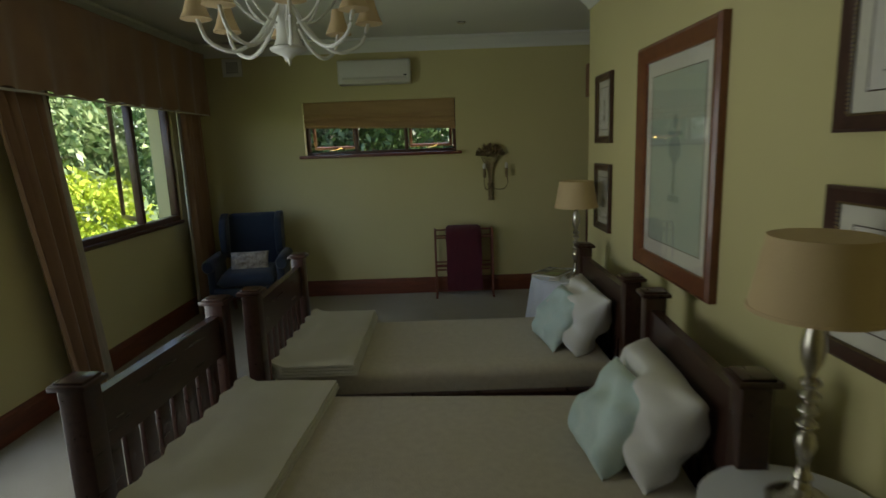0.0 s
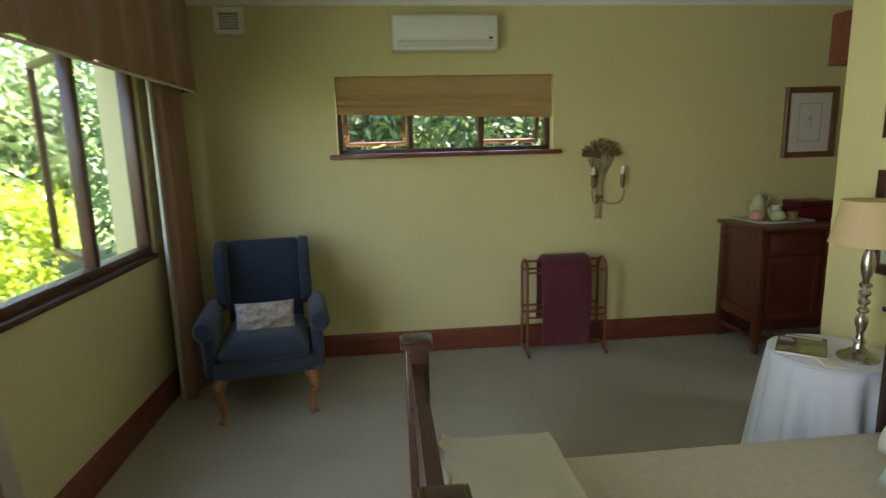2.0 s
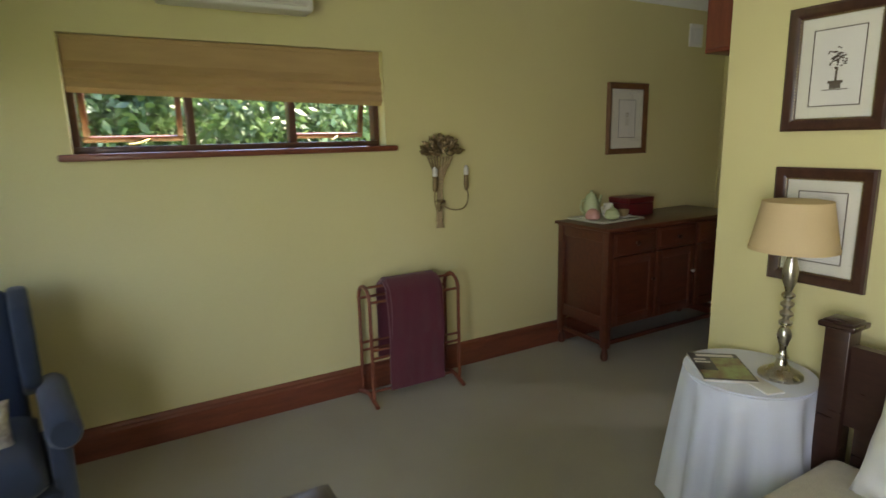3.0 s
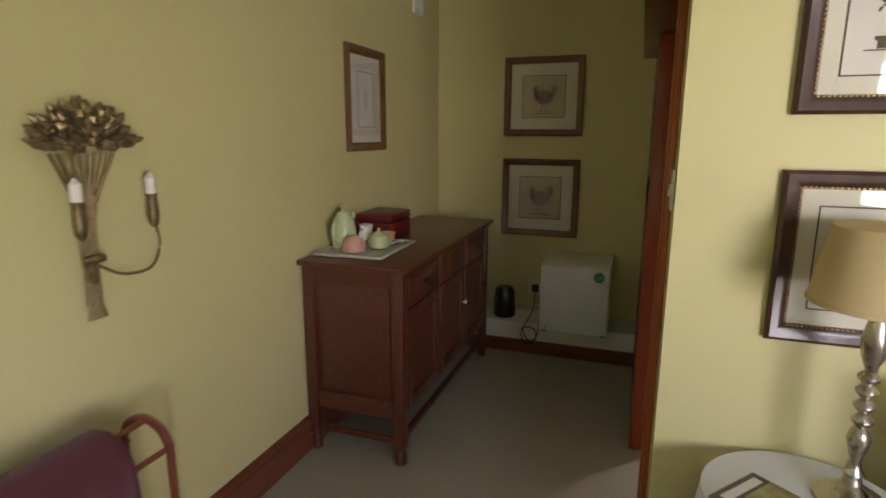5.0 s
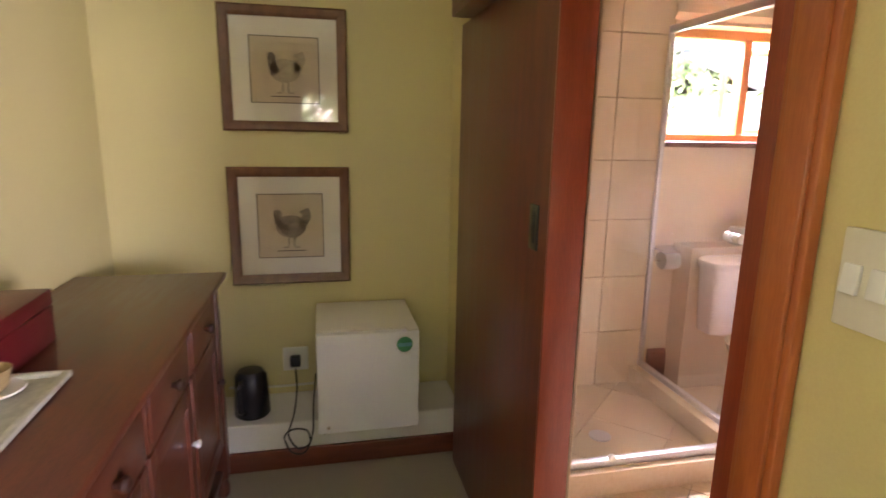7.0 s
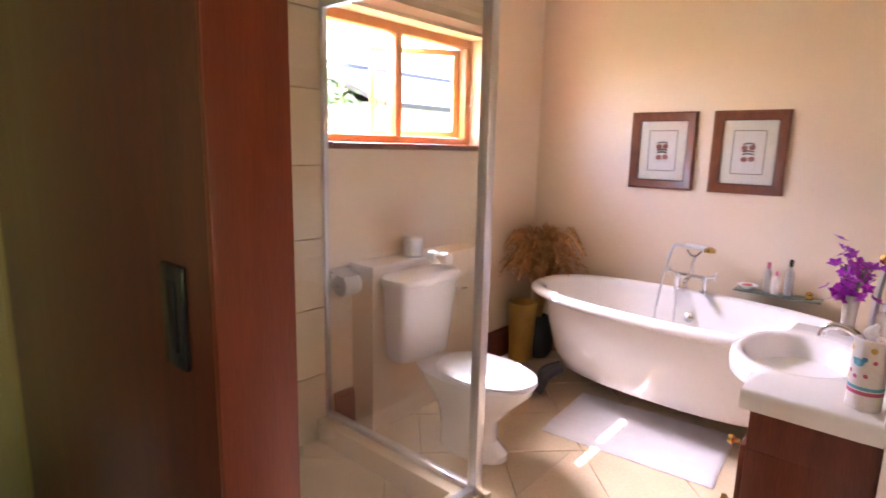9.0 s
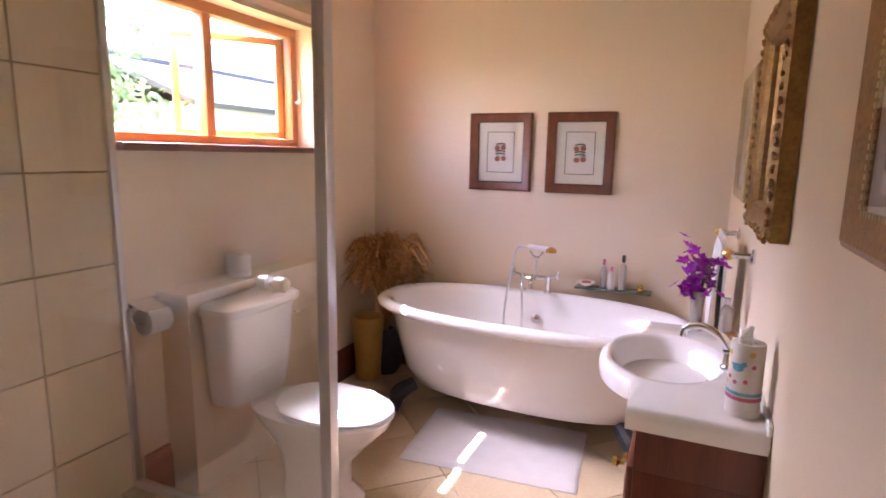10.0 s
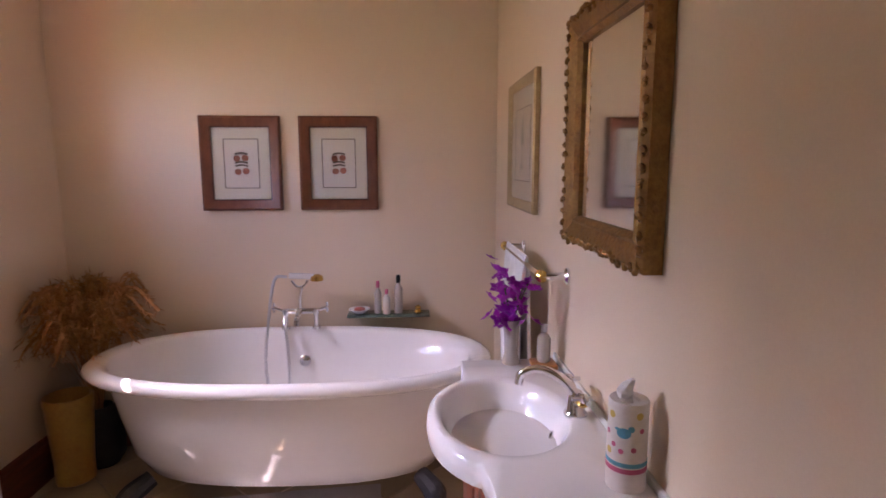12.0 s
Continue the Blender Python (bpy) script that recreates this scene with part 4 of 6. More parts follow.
def art_rooster(p, y, s):
    b = merge(ink_disc(0.0, -0.01 * s, 0.26 * s, 0.20 * s, y), ink_disc(-0.22 * s, 0.22 * s, 0.075 * s, 0.07 * s, y), ink_line([(-0.22 * s, 0.2 * s), (-0.2 * s, 0.05 * s), (-0.1 * s, -0.05 * s)], 0.13 * s, y),
              ink_line([(0.18 * s, -0.02 * s), (0.3 * s, 0.16 * s), (0.26 * s, 0.3 * s)], 0.1 * s, y), ink_line([(0.15 * s, 0.02 * s), (0.24 * s, 0.2 * s), (0.16 * s, 0.26 * s)], 0.06 * s, y),
              ink_line([(-0.04 * s, -0.16 * s), (-0.05 * s, -0.36 * s), (-0.14 * s, -0.38 * s)], 0.03 * s, y), ink_line([(0.06 * s, -0.16 * s), (0.05 * s, -0.36 * s), (0.14 * s, -0.38 * s)], 0.03 * s, y))
    part("print_ink", b, INK_GREY, p, "grey bird engraving", 0)
    part("caption_line", merge(ink_line([(-0.25 * s, -0.44 * s), (0.25 * s, -0.44 * s)], 0.018 * s, y)), INK, p, smooth=0)


def art_topiary(p, y, s):
    rng = random.Random(4)
    bs = [ink_line([(0, -0.3 * s), (0.01 * s, 0.0)], 0.05 * s, y)]
    for i in range(60):
        a, r = rng.uniform(0, 6.28), rng.uniform(0.02, 0.24) * s
        bs.append(ink_disc(math.cos(a) * r, 0.2 * s + math.sin(a) * r, 0.028 * s, 0.018 * s, y, 8))
    bs += [ink_line([(-0.16 * s, -0.33 * s), (0.16 * s, -0.33 * s)], 0.06 * s, y), ink_line([(-0.12 * s, -0.42 * s), (0.12 * s, -0.42 * s)], 0.12 * s, y), ink_line([(-0.28 * s, -0.5 * s), (0.28 * s, -0.5 * s)], 0.02 * s, y)]
    part("print_ink", merge(*bs), INK, p, "sepia potted tree engraving", 0)


def art_bird(p, y, s):
    """A long-billed bird standing by reeds."""
    bs = [ink_disc(0.02 * s, -0.08 * s, 0.17 * s, 0.11 * s, y), ink_line([(-0.06 * s, 0.0), (-0.14 * s, 0.14 * s), (-0.08 * s, 0.26 * s)], 0.06 * s, y), ink_disc(-0.08 * s, 0.27 * s, 0.05 * s, 0.045 * s, y),
          ink_line([(-0.12 * s, 0.27 * s), (-0.26 * s, 0.23 * s)], 0.02 * s, y), ink_line([(0.15 * s, -0.08 * s), (0.28 * s, -0.2 * s)], 0.06 * s, y)]
    for dx in (-0.02, 0.06):
        bs.append(ink_line([(dx * s, -0.16 * s), (dx * s, -0.38 * s)], 0.014 * s, y))
    for k in range(7):
        bs.append(ink_line([((0.2 + 0.02 * k) * s, -0.4 * s), ((0.18 + 0.05 * k) * s, (-0.1 + 0.06 * (k % 3)) * s)], 0.012 * s, y))
    bs.append(ink_line([(-0.3 * s, -0.4 * s), (0.34 * s, -0.4 * s)], 0.03 * s, y))
    part("print_ink", merge(*bs), INK, p, "sepia wading bird engraving", 0)


def art_urn(p, y, s):
    bs = [ink_disc(0, 0.1 * s, 0.13 * s, 0.12 * s, y), ink_line([(0, 0.0), (0, -0.3 * s)], 0.06 * s, y), ink_line([(-0.12 * s, -0.34 * s), (0.12 * s, -0.34 * s)], 0.06 * s, y), ink_line([(-0.16 * s, 0.24 * s), (0.16 * s, 0.24 * s)], 0.04 * s, y), ink_disc(0, 0.34 * s, 0.05 * s, 0.07 * s, y)]
    part("print_ink", merge(*bs), INK_GREEN, p, "faded urn engraving", 0)


def art_script(p, y, s):
    bs = [ink_line([(-0.12 * s, 0.18 * s), (0.0, 0.26 * s), (0.13 * s, 0.2 * s)], 0.05 * s, y), ink_disc(0, 0.12 * s, 0.08 * s, 0.05 * s, y)]
    for k in range(4):
        bs.append(ink_line([(-0.14 * s, -0.02 * s - k * 0.08 * s), (0.13 * s, -0.02 * s - k * 0.08 * s)], 0.025 * s, y))
    part("print_ink", merge(*bs), INK_GREY, p, "small engraving with bars of unreadable type", 0)


def art_fruit(p, y, s):
    bs = [ink_disc(dx * s, dz * s, 0.11 * s, 0.10 * s, y) for dx, dz in ((-0.14, 0.16), (0.12, 0.18), (-0.12, -0.26), (0.13, -0.24))]
    part("print_ink", merge(*bs), INK_RED, p, "red fruit engraving", 0)
    part("print_leaf", merge(*[ink_line([(-0.2 * s, dz * s), (0.0, (dz + 0.04) * s), (0.2 * s, dz * s)], 0.05 * s, y) for dz in (0.02, -0.08, 0.3)]), INK, p, smooth=0)


def picture(x, y, z, face, w, h, fw, mat_w, frame_mat, paper, art, label, depth=0.028, bead=None, inner=0.0, scale=0.9, aged=True):
    """A glazed framed print, centre at x y z on its wall, facing +x, -x, +y or -y."""
    rz = {"-y": 0, "+x": 90, "+y": 180, "-x": -90}[face]
    p = thing("picture", pose(x, y, z, 0, 0, rz), label, "picture", "framed prints")
    prof = [(0.0, 0.0), (0.0, -depth * 0.75), (fw * 0.2, -depth), (fw * 0.55, -depth * 0.8), (fw * 0.85, -depth * 0.6), (fw, -depth * 0.45), (fw, 0.0)]
    bm = bm_new()
    rings = []
    for sx, sz in ((-1, -1), (1, -1), (1, 1), (-1, 1)):
        rings.append([bm.verts.new((sx * (w / 2 - o), d, sz * (h / 2 - o))) for o, d in prof])
    for i in range(4):
        a, b = rings[i], rings[(i + 1) % 4]
        for k in range(len(prof) - 1):
            bm.faces.new((a[k], b[k], b[k + 1], a[k + 1]))
    bmesh.ops.recalc_face_normals(bm, faces=bm.faces)
    part("frame", bm, frame_mat, p, smooth=0.5)
    iw, ih = w - 2 * fw, h - 2 * fw
    if bead:
        bb = bm_new()
        step = 0.012
        for u in np.arange(-iw / 2, iw / 2, step):
            for sz in (-1, 1):
                bx(bb, u + 0.002, u + step - 0.003, -depth * 0.62, -depth * 0.40, sz * (ih / 2 + 0.002) - 0.0035, sz * (ih / 2 + 0.002) + 0.0035)
        for u in np.arange(-ih / 2, ih / 2, step):
            for sx in (-1, 1):
                bx(bb, sx * (iw / 2 + 0.002) - 0.0035, sx * (iw / 2 + 0.002) + 0.0035, -depth * 0.62, -depth * 0.40, u + 0.002, u + step - 0.003)
        part("bead_trim", bb, bead, p, "gilt beaded inner edge", 0)
    part("mat_board", box(-iw / 2, iw / 2, -0.006, -0.002, -ih / 2, ih / 2), MATBOARD, p, smooth=0)
    pw, ph = iw - 2 * mat_w, ih - 2 * mat_w
    part("print", box(-pw / 2, pw / 2, -0.0075, -0.006, -ph / 2, ph / 2), paper, p, smooth=0)
    e = 0.004
    part("print_border", merge(*[box(*q) for q in ((-pw / 2, pw / 2, -0.0085, -0.0076, ph / 2 - e, ph / 2), (-pw / 2, pw / 2, -0.0085, -0.0076, -ph / 2, -ph / 2 + e), (-pw / 2, -pw / 2 + e, -0.0085, -0.0076, -ph / 2 + e, ph / 2 - e), (pw / 2 - e, pw / 2, -0.0085, -0.0076, -ph / 2 + e, ph / 2 - e))]), INK, p, smooth=0)
    art(p, -0.0088, min(pw, ph) * scale)
    g = part("glass", box(-iw / 2, iw / 2, -0.0125, -0.0105, -ih / 2, ih / 2), GLASS, p, "clear picture glass", 0)
    g.visible_shadow = False
    return p


xb = XB - 0.002
picture(xb, 2.46, 1.475, "-x", 0.95, 1.20, 0.09, 0.075, FRAME_RED, PAPER_GREEN, art_urn, "large framed pale green urn print above the beds", 0.045)
for zc, art in ((1.804, art_topiary), (1.185, art_bird)):
    picture(xb, 3.675, zc, "-x", 0.37, 0.475, 0.048, 0.045, FRAME_DARK, PAPER_WHITE, art, "dark framed botanical engraving by the wall corner", bead=ANTIQUE)
    picture(xb, 1.12, zc + 0.03 * (zc > 1.5), "-x", 0.42, 0.50, 0.05, 0.055, FRAME_DARK, PAPER_WHITE, art, "dark framed engraving behind the near lamp", bead=ANTIQUE)
picture(2.176, YN - 0.002, 1.69, "-y", 0.437, 0.54, 0.045, 0.08, FRAME_BROWN, PAPER_WHITE, art_script, "brown framed small engraving above the sideboard")
picture(XE - 0.002, 4.892, 1.765, "-x", 0.545, 0.532, 0.045, 0.078, FRAME_BROWN, PAPER, art_rooster, "brown framed rooster print, the upper of two")
picture(XE - 0.002, 4.892, 1.065, "-x", 0.545, 0.55, 0.045, 0.078, FRAME_BROWN, PAPER, art_rooster, "brown framed rooster print, the lower of two")


# ---- curtains, blinds, fixtures ----
def curtain_sheet(y0, y1, x, z0, z1, pleats, amp, seed, gather=0.0, splay=0.0):
    """A hanging curtain in pleats along y; gather pulls the lower part towards y0's side."""
    bm = bm_new()
    ny, nz = pleats * 8, 16
    g = []
    for k in range(nz + 1):
        v = k / nz
        row = []
        for j in range(ny + 1):
            u = j / ny
            a = u * pleats * 2 * math.pi
            depth = amp * (0.55 + 0.45 * v) * (math.sin(a + 0.8 * math.sin(3 * u + seed)) + 0.25 * math.sin(2.3 * a + seed))
            y = y0 + (y1 - y0) * u + gather * v * (0.5 - u) + splay * v + 0.008 * noise.noise(Vector((u * 6, v * 3, seed)))
            row.append(bm.verts.new((x + depth, y, z1 - (z1 - z0) * v)))
        g.append(row)
    for a, b in zip(g, g[1:]):
        for j in range(ny):
            bm.faces.new((a[j], a[j + 1], b[j + 1], b[j]))
    bmesh.ops.recalc_face_normals(bm, faces=bm.faces)
    bmesh.ops.solidify(bm, geom=bm.faces[:], thickness=0.004)
    return bm


for nm, y0, y1, sp, lab in (("curtain", 2.70, 3.17, 0.30, "long brown gold curtain gathered at the window, by the bed"), ("curtain", 5.04, 5.42, 0.0, "long brown gold curtain gathered beside the wing chair")):
    c = thing(nm, pose(0, 0, 0), lab, "curtain", "window curtains")
    part("curtain_cloth", curtain_sheet(y0, y1, -2.47, 0.015, 2.3, 6, 0.030, y0, 0.2 if sp else 0.0, sp), CURTAIN, c, smooth=1.2)
    inner = y1 if y0 < 4 else y0
    part("curtain_lining", curtain_sheet(inner - 0.05, inner + 0.05, -2.505, 0.02, 2.3, 2, 0.015, y0 + 3, 0.0, sp), LINING, c, "pale lining edge", 1.2)

pel = thing("pelmet", pose(0, 0, 0), "gathered brown gold fabric pelmet over the wide window", "pelmet")
bm = bm_new()
ny, nz = 260, 8
path = [(-2.56, 2.74 + 0.02)] + [(-2.40, 2.74 + (5.50 - 2.74) * j / ny) for j in range(ny + 1)] + [(-2.56, 5.50)]
g = []
for k in range(nz + 1):
    v = k / nz
    row = []
    for j, (x, y) in enumerate(path):
        u = (y - 2.74) / 2.76
        a = u * 44
        wv = (0.4 + v) * 0.017 * (math.sin(a + 1.7 * math.sin(u * 9)) + 0.5 * noise.noise(Vector((u * 30, v, 2))))
        zb = 1.985 + 0.012 * math.sin(u * 61)
        row.append(bm.verts.new((x + (wv if x > -2.5 else 0), y, 2.575 - (2.575 - zb) * v)))
    g.append(row)
for a, b in zip(g, g[1:]):
    for j in range(len(path) - 1):
        bm.faces.new((a[j], a[j + 1], b[j + 1], b[j]))
bmesh.ops.recalc_face_normals(bm, faces=bm.faces)
bmesh.ops.solidify(bm, geom=bm.faces[:], thickness=0.004)
part("pelmet_cloth", bm, CURTAIN, pel, smooth=1.2)
part("pelmet_board", box(-2.559, -2.43, 2.77, 5.48, 2.553, 2.570), WINWOOD, pel)
part("fringe", tube([(-2.395, 2.76, 1.978), (-2.395, 4.1, 1.976), (-2.395, 5.49, 1.978)], 0.008, 6), LINING, pel, "pale piping along the hem")

# roman blind in the high window, pulled half down and hanging askew
rb = thing("roman_blind", pose(0, 0, 0), "tan cloth roman blind hanging askew over the high window", "blind")


def blind_panel(x0, x1, y, zt, zl, zr, n=3):
    bm = bm_new()
    nx = 24
    prof = [(0.0, 0.0)] + [(0.0, 0.45)] + [(q, h) for k in range(n) for q, h in ((0.012, 0.5 + k * 0.5 / n), (0.026, 0.58 + k * 0.5 / n), (0.010, 0.63 + k * 0.5 / n))] + [(0.004, 1.0)]
    rows = []
    for q, h in prof:
        rows.append([bm.verts.new((x0 + (x1 - x0) * i / nx, y - q + 0.003 * noise.noise(Vector((i * 0.4, h * 5, 0))), zt - (zt - (zl + (zr - zl) * i / nx)) * min(h, 1.0))) for i in range(nx + 1)])
    for a, b in zip(rows, rows[1:]):
        for i in range(nx):
            bm.faces.new((a[i], a[i + 1], b[i + 1], b[i]))
    bmesh.ops.recalc_face_normals(bm, faces=bm.faces)
    bmesh.ops.solidify(bm, geom=bm.faces[:], thickness=0.005)
    return bm


part("blind_cloth", blind_panel(-1.48, 0.105, YN + 0.035, 2.08, 1.825, 1.775), BLIND, rb, smooth=0.7)
part("headrail", box(-1.48, 0.105, YN + 0.025, YN + 0.06, 2.06, 2.083, bevel=0.003), BLIND, rb)
SHIFT[0] = BATH
rb2 = thing("roman_blind", pose(0, 0, 0), "cream cloth roman blind drawn up over the bathroom window", "blind")
part("blind_cloth", moved(blind_panel(-WIN_B[1] - 0.03, -WIN_B[0] + 0.03, XBE - 0.014, 2.55, 2.135, 2.135), pose(0, 0, 0, 0, 0, -90)), BLIND_BATH, rb2, smooth=0.7)
part("headrail", box(XBE - 0.04, XBE - 0.001, WIN_B[0] - 0.03, WIN_B[1] + 0.03, 2.53, 2.56, bevel=0.003), BLIND_BATH, rb2)
SHIFT[0] = Vector((0, 0, 0))

# wall air conditioner
ac = thing("air_conditioner", pose(-0.70, YN - 0.001, 2.235), "off white split air conditioner high on the wall", "air conditioner")
part("housing", box(-0.37, 0.37, -0.155, 0, 0, 0.235, bevel=0.018, seg=3), PLASTIC, ac)
part("front_panel", box(-0.355, 0.355, -0.162, -0.153, 0.085, 0.222, bevel=0.004), PLASTIC, ac)
part("air_outlet", moved(box(-0.33, 0.33, -0.01, 0.006, -0.022, 0.022, bevel=0.003), pose(0, -0.150, 0.042, -24)), PAPER_WHITE, ac)
part("louvre", moved(box(-0.325, 0.325, -0.004, 0.002, -0.016, 0.016, bevel=0.002), pose(0, -0.166, 0.050, -34)), PLASTIC, ac)
part("indicator", box(0.30, 0.33, -0.166, -0.161, 0.07, 0.082), BLACK, ac)


def vent(m, label, w=0.20, h=0.18):
    v = thing("air_vent", m, label, "vent")
    part("vent_frame", merge(box(-w / 2, w / 2, -0.012, 0, -h / 2, -h / 2 + 0.035, bevel=0.003), box(-w / 2, w / 2, -0.012, 0, h / 2 - 0.035, h / 2, bevel=0.003), box(-w / 2, -w / 2 + 0.04, -0.012, 0, -h / 2 + 0.035, h / 2 - 0.035), box(w / 2 - 0.04, w / 2, -0.012, 0, -h / 2 + 0.035, h / 2 - 0.035)), WHITE, v)
    # black sheet stands for the shade in the hollow; the wall is solid
    part("vent_hollow_shade", box(-w / 2 + 0.04, w / 2 - 0.04, -0.004, -0.001, -h / 2 + 0.035, h / 2 - 0.035), BLACK, v, smooth=0)
    for i in range(1, 7):
        x = -w / 2 + 0.04 + i * (w - 0.08) / 7
        part("bar", box(x - 0.003, x + 0.003, -0.010, -0.004, -h / 2 + 0.035, h / 2 - 0.035), WHITE, v)
    for i in range(1, 6):
        z = -h / 2 + 0.035 + i * (h - 0.07) / 6
        part("bar", box(-w / 2 + 0.04, w / 2 - 0.04, -0.0085, -0.0035, z - 0.003, z + 0.003), WHITE, v)
    return v


vent(pose(-2.175, YN - 0.001, 2.46), "white painted wall vent with a dark grid")
vent(pose(2.95, YN - 0.001, 2.36), "white painted wall vent in the alcove", 0.16, 0.18)

# wheat sheaf wall light
sc = thing("wall_light", pose(0.465, YN - 0.001, 1.04), "antique gold wheat sheaf wall light with two candle arms", "wall light")
for i in range(9):
    a = (i - 4) * 0.075
    part("stalk", tube([((i - 4) * 0.005, -0.02, 0.0), ((i - 4) * 0.0045, -0.028, 0.14), ((i - 4) * 0.006, -0.035, 0.27), (a * 0.30, -0.045, 0.42)], 0.005, 6), ANTIQUE, sc)
rng = random.Random(2)
for i in range(170):
    a = rng.uniform(-1.45, 1.45)
    r = 0.15 * rng.uniform(0.02, 1) ** 0.5
    p0 = Vector((math.sin(a) * r * 1.0, -0.06 + rng.uniform(-0.028, 0.028), 0.425 + math.cos(a) * r * 0.85))
    d = Vector((math.sin(a), rng.uniform(-0.25, 0.25), math.cos(a) * 0.9)).normalized() * 0.017
    part("wheat_ear", tube([p0 - d, p0, p0 + d], [0.006, 0.0115, 0.003], 6, None, 2), ANTIQUE, sc)
part("tie", tube([(-0.028, -0.035, 0.13), (0, -0.05, 0.135), (0.028, -0.035, 0.13)], 0.012, 8), ANTIQUE, sc)
for k in range(5):
    part("stalk_end", tube([((k - 2) * 0.004, -0.022, 0.02), ((k - 2) * 0.012, -0.028, -0.04)], 0.006, 6, smooth=1), ANTIQUE, sc)
for sx in (-0.066, 0.165):
    arm = part("arm", tube([(0, -0.035, 0.12), (sx * 0.35, -0.07, 0.08), (sx * 0.85, -0.09, 0.085), (sx * 1.08, -0.09, 0.15), (sx, -0.09, 0.22)], 0.0045, 7), ANTIQUE, sc)
    part("candle_cup", lathe([(0.006, 0.20), (0.015, 0.215), (0.017, 0.24), (0.014, 0.29), (0.018, 0.30)], 14, sx, -0.09), ANTIQUE, arm)
    part("candle", lathe([(0.016, 0.30), (0.016, 0.345), (0.010, 0.35), (0.006, 0.36)], 12, sx, -0.09), PAPER_WHITE, arm, "white candle tube")

# white chandelier
cx, cy = -0.695, 2.215
chd = thing("chandelier", pose(cx, cy, 1.954), "white painted chandelier with bell shades", "chandelier")
part("body", lathe([(0.0, 0.0), (0.006, 0.012), (0.010, 0.03), (0.03, 0.045), (0.075, 0.065), (0.08, 0.075), (0.06, 0.085), (0.05, 0.11), (0.045, 0.15), (0.052, 0.22), (0.04, 0.25), (0.03, 0.28), (0.05, 0.32), (0.02, 0.38), (0.012, 0.42)], 28), WHITE, chd)
part("stem_rod", tube([(0, 0, 0.40), (0, 0, 0.715)], 0.008, 8, smooth=1), WHITE, chd)
part("ceiling_rose", lathe([(0.0, 0.668), (0.05, 0.678), (0.06, 0.708), (0.065, 0.735)], 20), WHITE, chd)
for i in range(8):
    a = 2 * math.pi * i / 8 + 0.3
    ca, sa = math.cos(a), math.sin(a)
    R = 0.36
    arm = part("arm", tube([(ca * 0.04, sa * 0.04, 0.24), (ca * 0.12, sa * 0.12, 0.12), (ca * 0.22, sa * 0.22, 0.06), (ca * 0.32, sa * 0.32, 0.10), (ca * R, sa * R, 0.20)], 0.0085, 8), WHITE, chd)
    part("bell_shade", lathe([(0.060, 0.185), (0.063, 0.185), (0.05, 0.21), (0.036, 0.25), (0.026, 0.30), (0.024, 0.30), (0.034, 0.25), (0.046, 0.215)], 18, ca * R, sa * R), SHADE, arm, "mottled amber shade")
    part("socket", lathe([(0.018, 0.195), (0.024, 0.205), (0.014, 0.22), (0.012, 0.25)], 12, ca * R, sa * R), PAPER_WHITE, arm)
    part("scroll", tube([(ca * 0.05, sa * 0.05, 0.30), (ca * 0.16, sa * 0.16, 0.40), (ca * 0.22, sa * 0.22, 0.30), (ca * 0.14, sa * 0.14, 0.20), (ca * 0.06, sa * 0.06, 0.17)], 0.006, 7), WHITE, chd)
for x, y in ((0.178, 5.02), (-1.45, 4.7)):
    sp = thing("downlight", pose(x, y, H), "small recessed ceiling spotlight", "downlight", "ceiling spots")
    part("rim", lathe([(0.028, -0.002), (0.04, -0.006), (0.044, -0.001)], 20), CHROME, sp)
    part("lamp_face", lathe([(0.0, -0.003), (0.027, -0.002), (0.027, -0.001)], 16), PAPER_WHITE, sp)

# ---- alcove ----
sb = thing("sideboard", pose(0, 0, 0), "mahogany sideboard with panelled ends, drawers and doors", "sideboard")
x0, x1, y0, y1, zt = 1.49, 2.93, 5.155, 5.66, 0.953
part("top", box(x0 - 0.03, x1 + 0.03, y0 - 0.03, y1 + 0.004, zt - 0.025, zt, bevel=0.007), MAHOG, sb)
for px in (x0, x1 - 0.055):
    for py in (y0, y1 - 0.06):
        part("leg", merge(box(px, px + 0.055, py, py + 0.055, 0.09, zt - 0.026, bevel=0.004), lathe([(0.020, 0.0), (0.028, 0.015), (0.026, 0.05), (0.018, 0.075), (0.026, 0.095)], 14, px + 0.0275, py + 0.0275)), MAHOG, sb)
for px in (x0 + 0.008, x1 - 0.038):
    part("end_panel", box(px + 0.012, px + 0.022, y0 + 0.055, y1 - 0.06, 0.30, 0.86, bevel=0.002), MAHOG, sb)
    part("end_rail", box(px, px + 0.03, y0 + 0.055, y1 - 0.06, 0.845, 0.924, bevel=0.005), MAHOG, sb)
    part("end_rail", box(px, px + 0.03, y0 + 0.055, y1 - 0.06, 0.23, 0.315, bevel=0.005), MAHOG, sb)
    part("stretcher", box(px + 0.004, px + 0.026, y0 + 0.055, y1 - 0.06, 0.105, 0.135, bevel=0.004), MAHOG, sb)
part("carcass", merge(box(x0 + 0.056, x1 - 0.056, y0 + 0.03, y1 - 0.02, 0.235, 0.915)), MAHOG, sb)
part("stretcher", box(x0 + 0.056, x1 - 0.056, y0 + 0.02, y0 + 0.045, 0.105, 0.135, bevel=0.004), MAHOG, sb)
bays = 3
bw = (x1 - x0 - 0.11) / bays
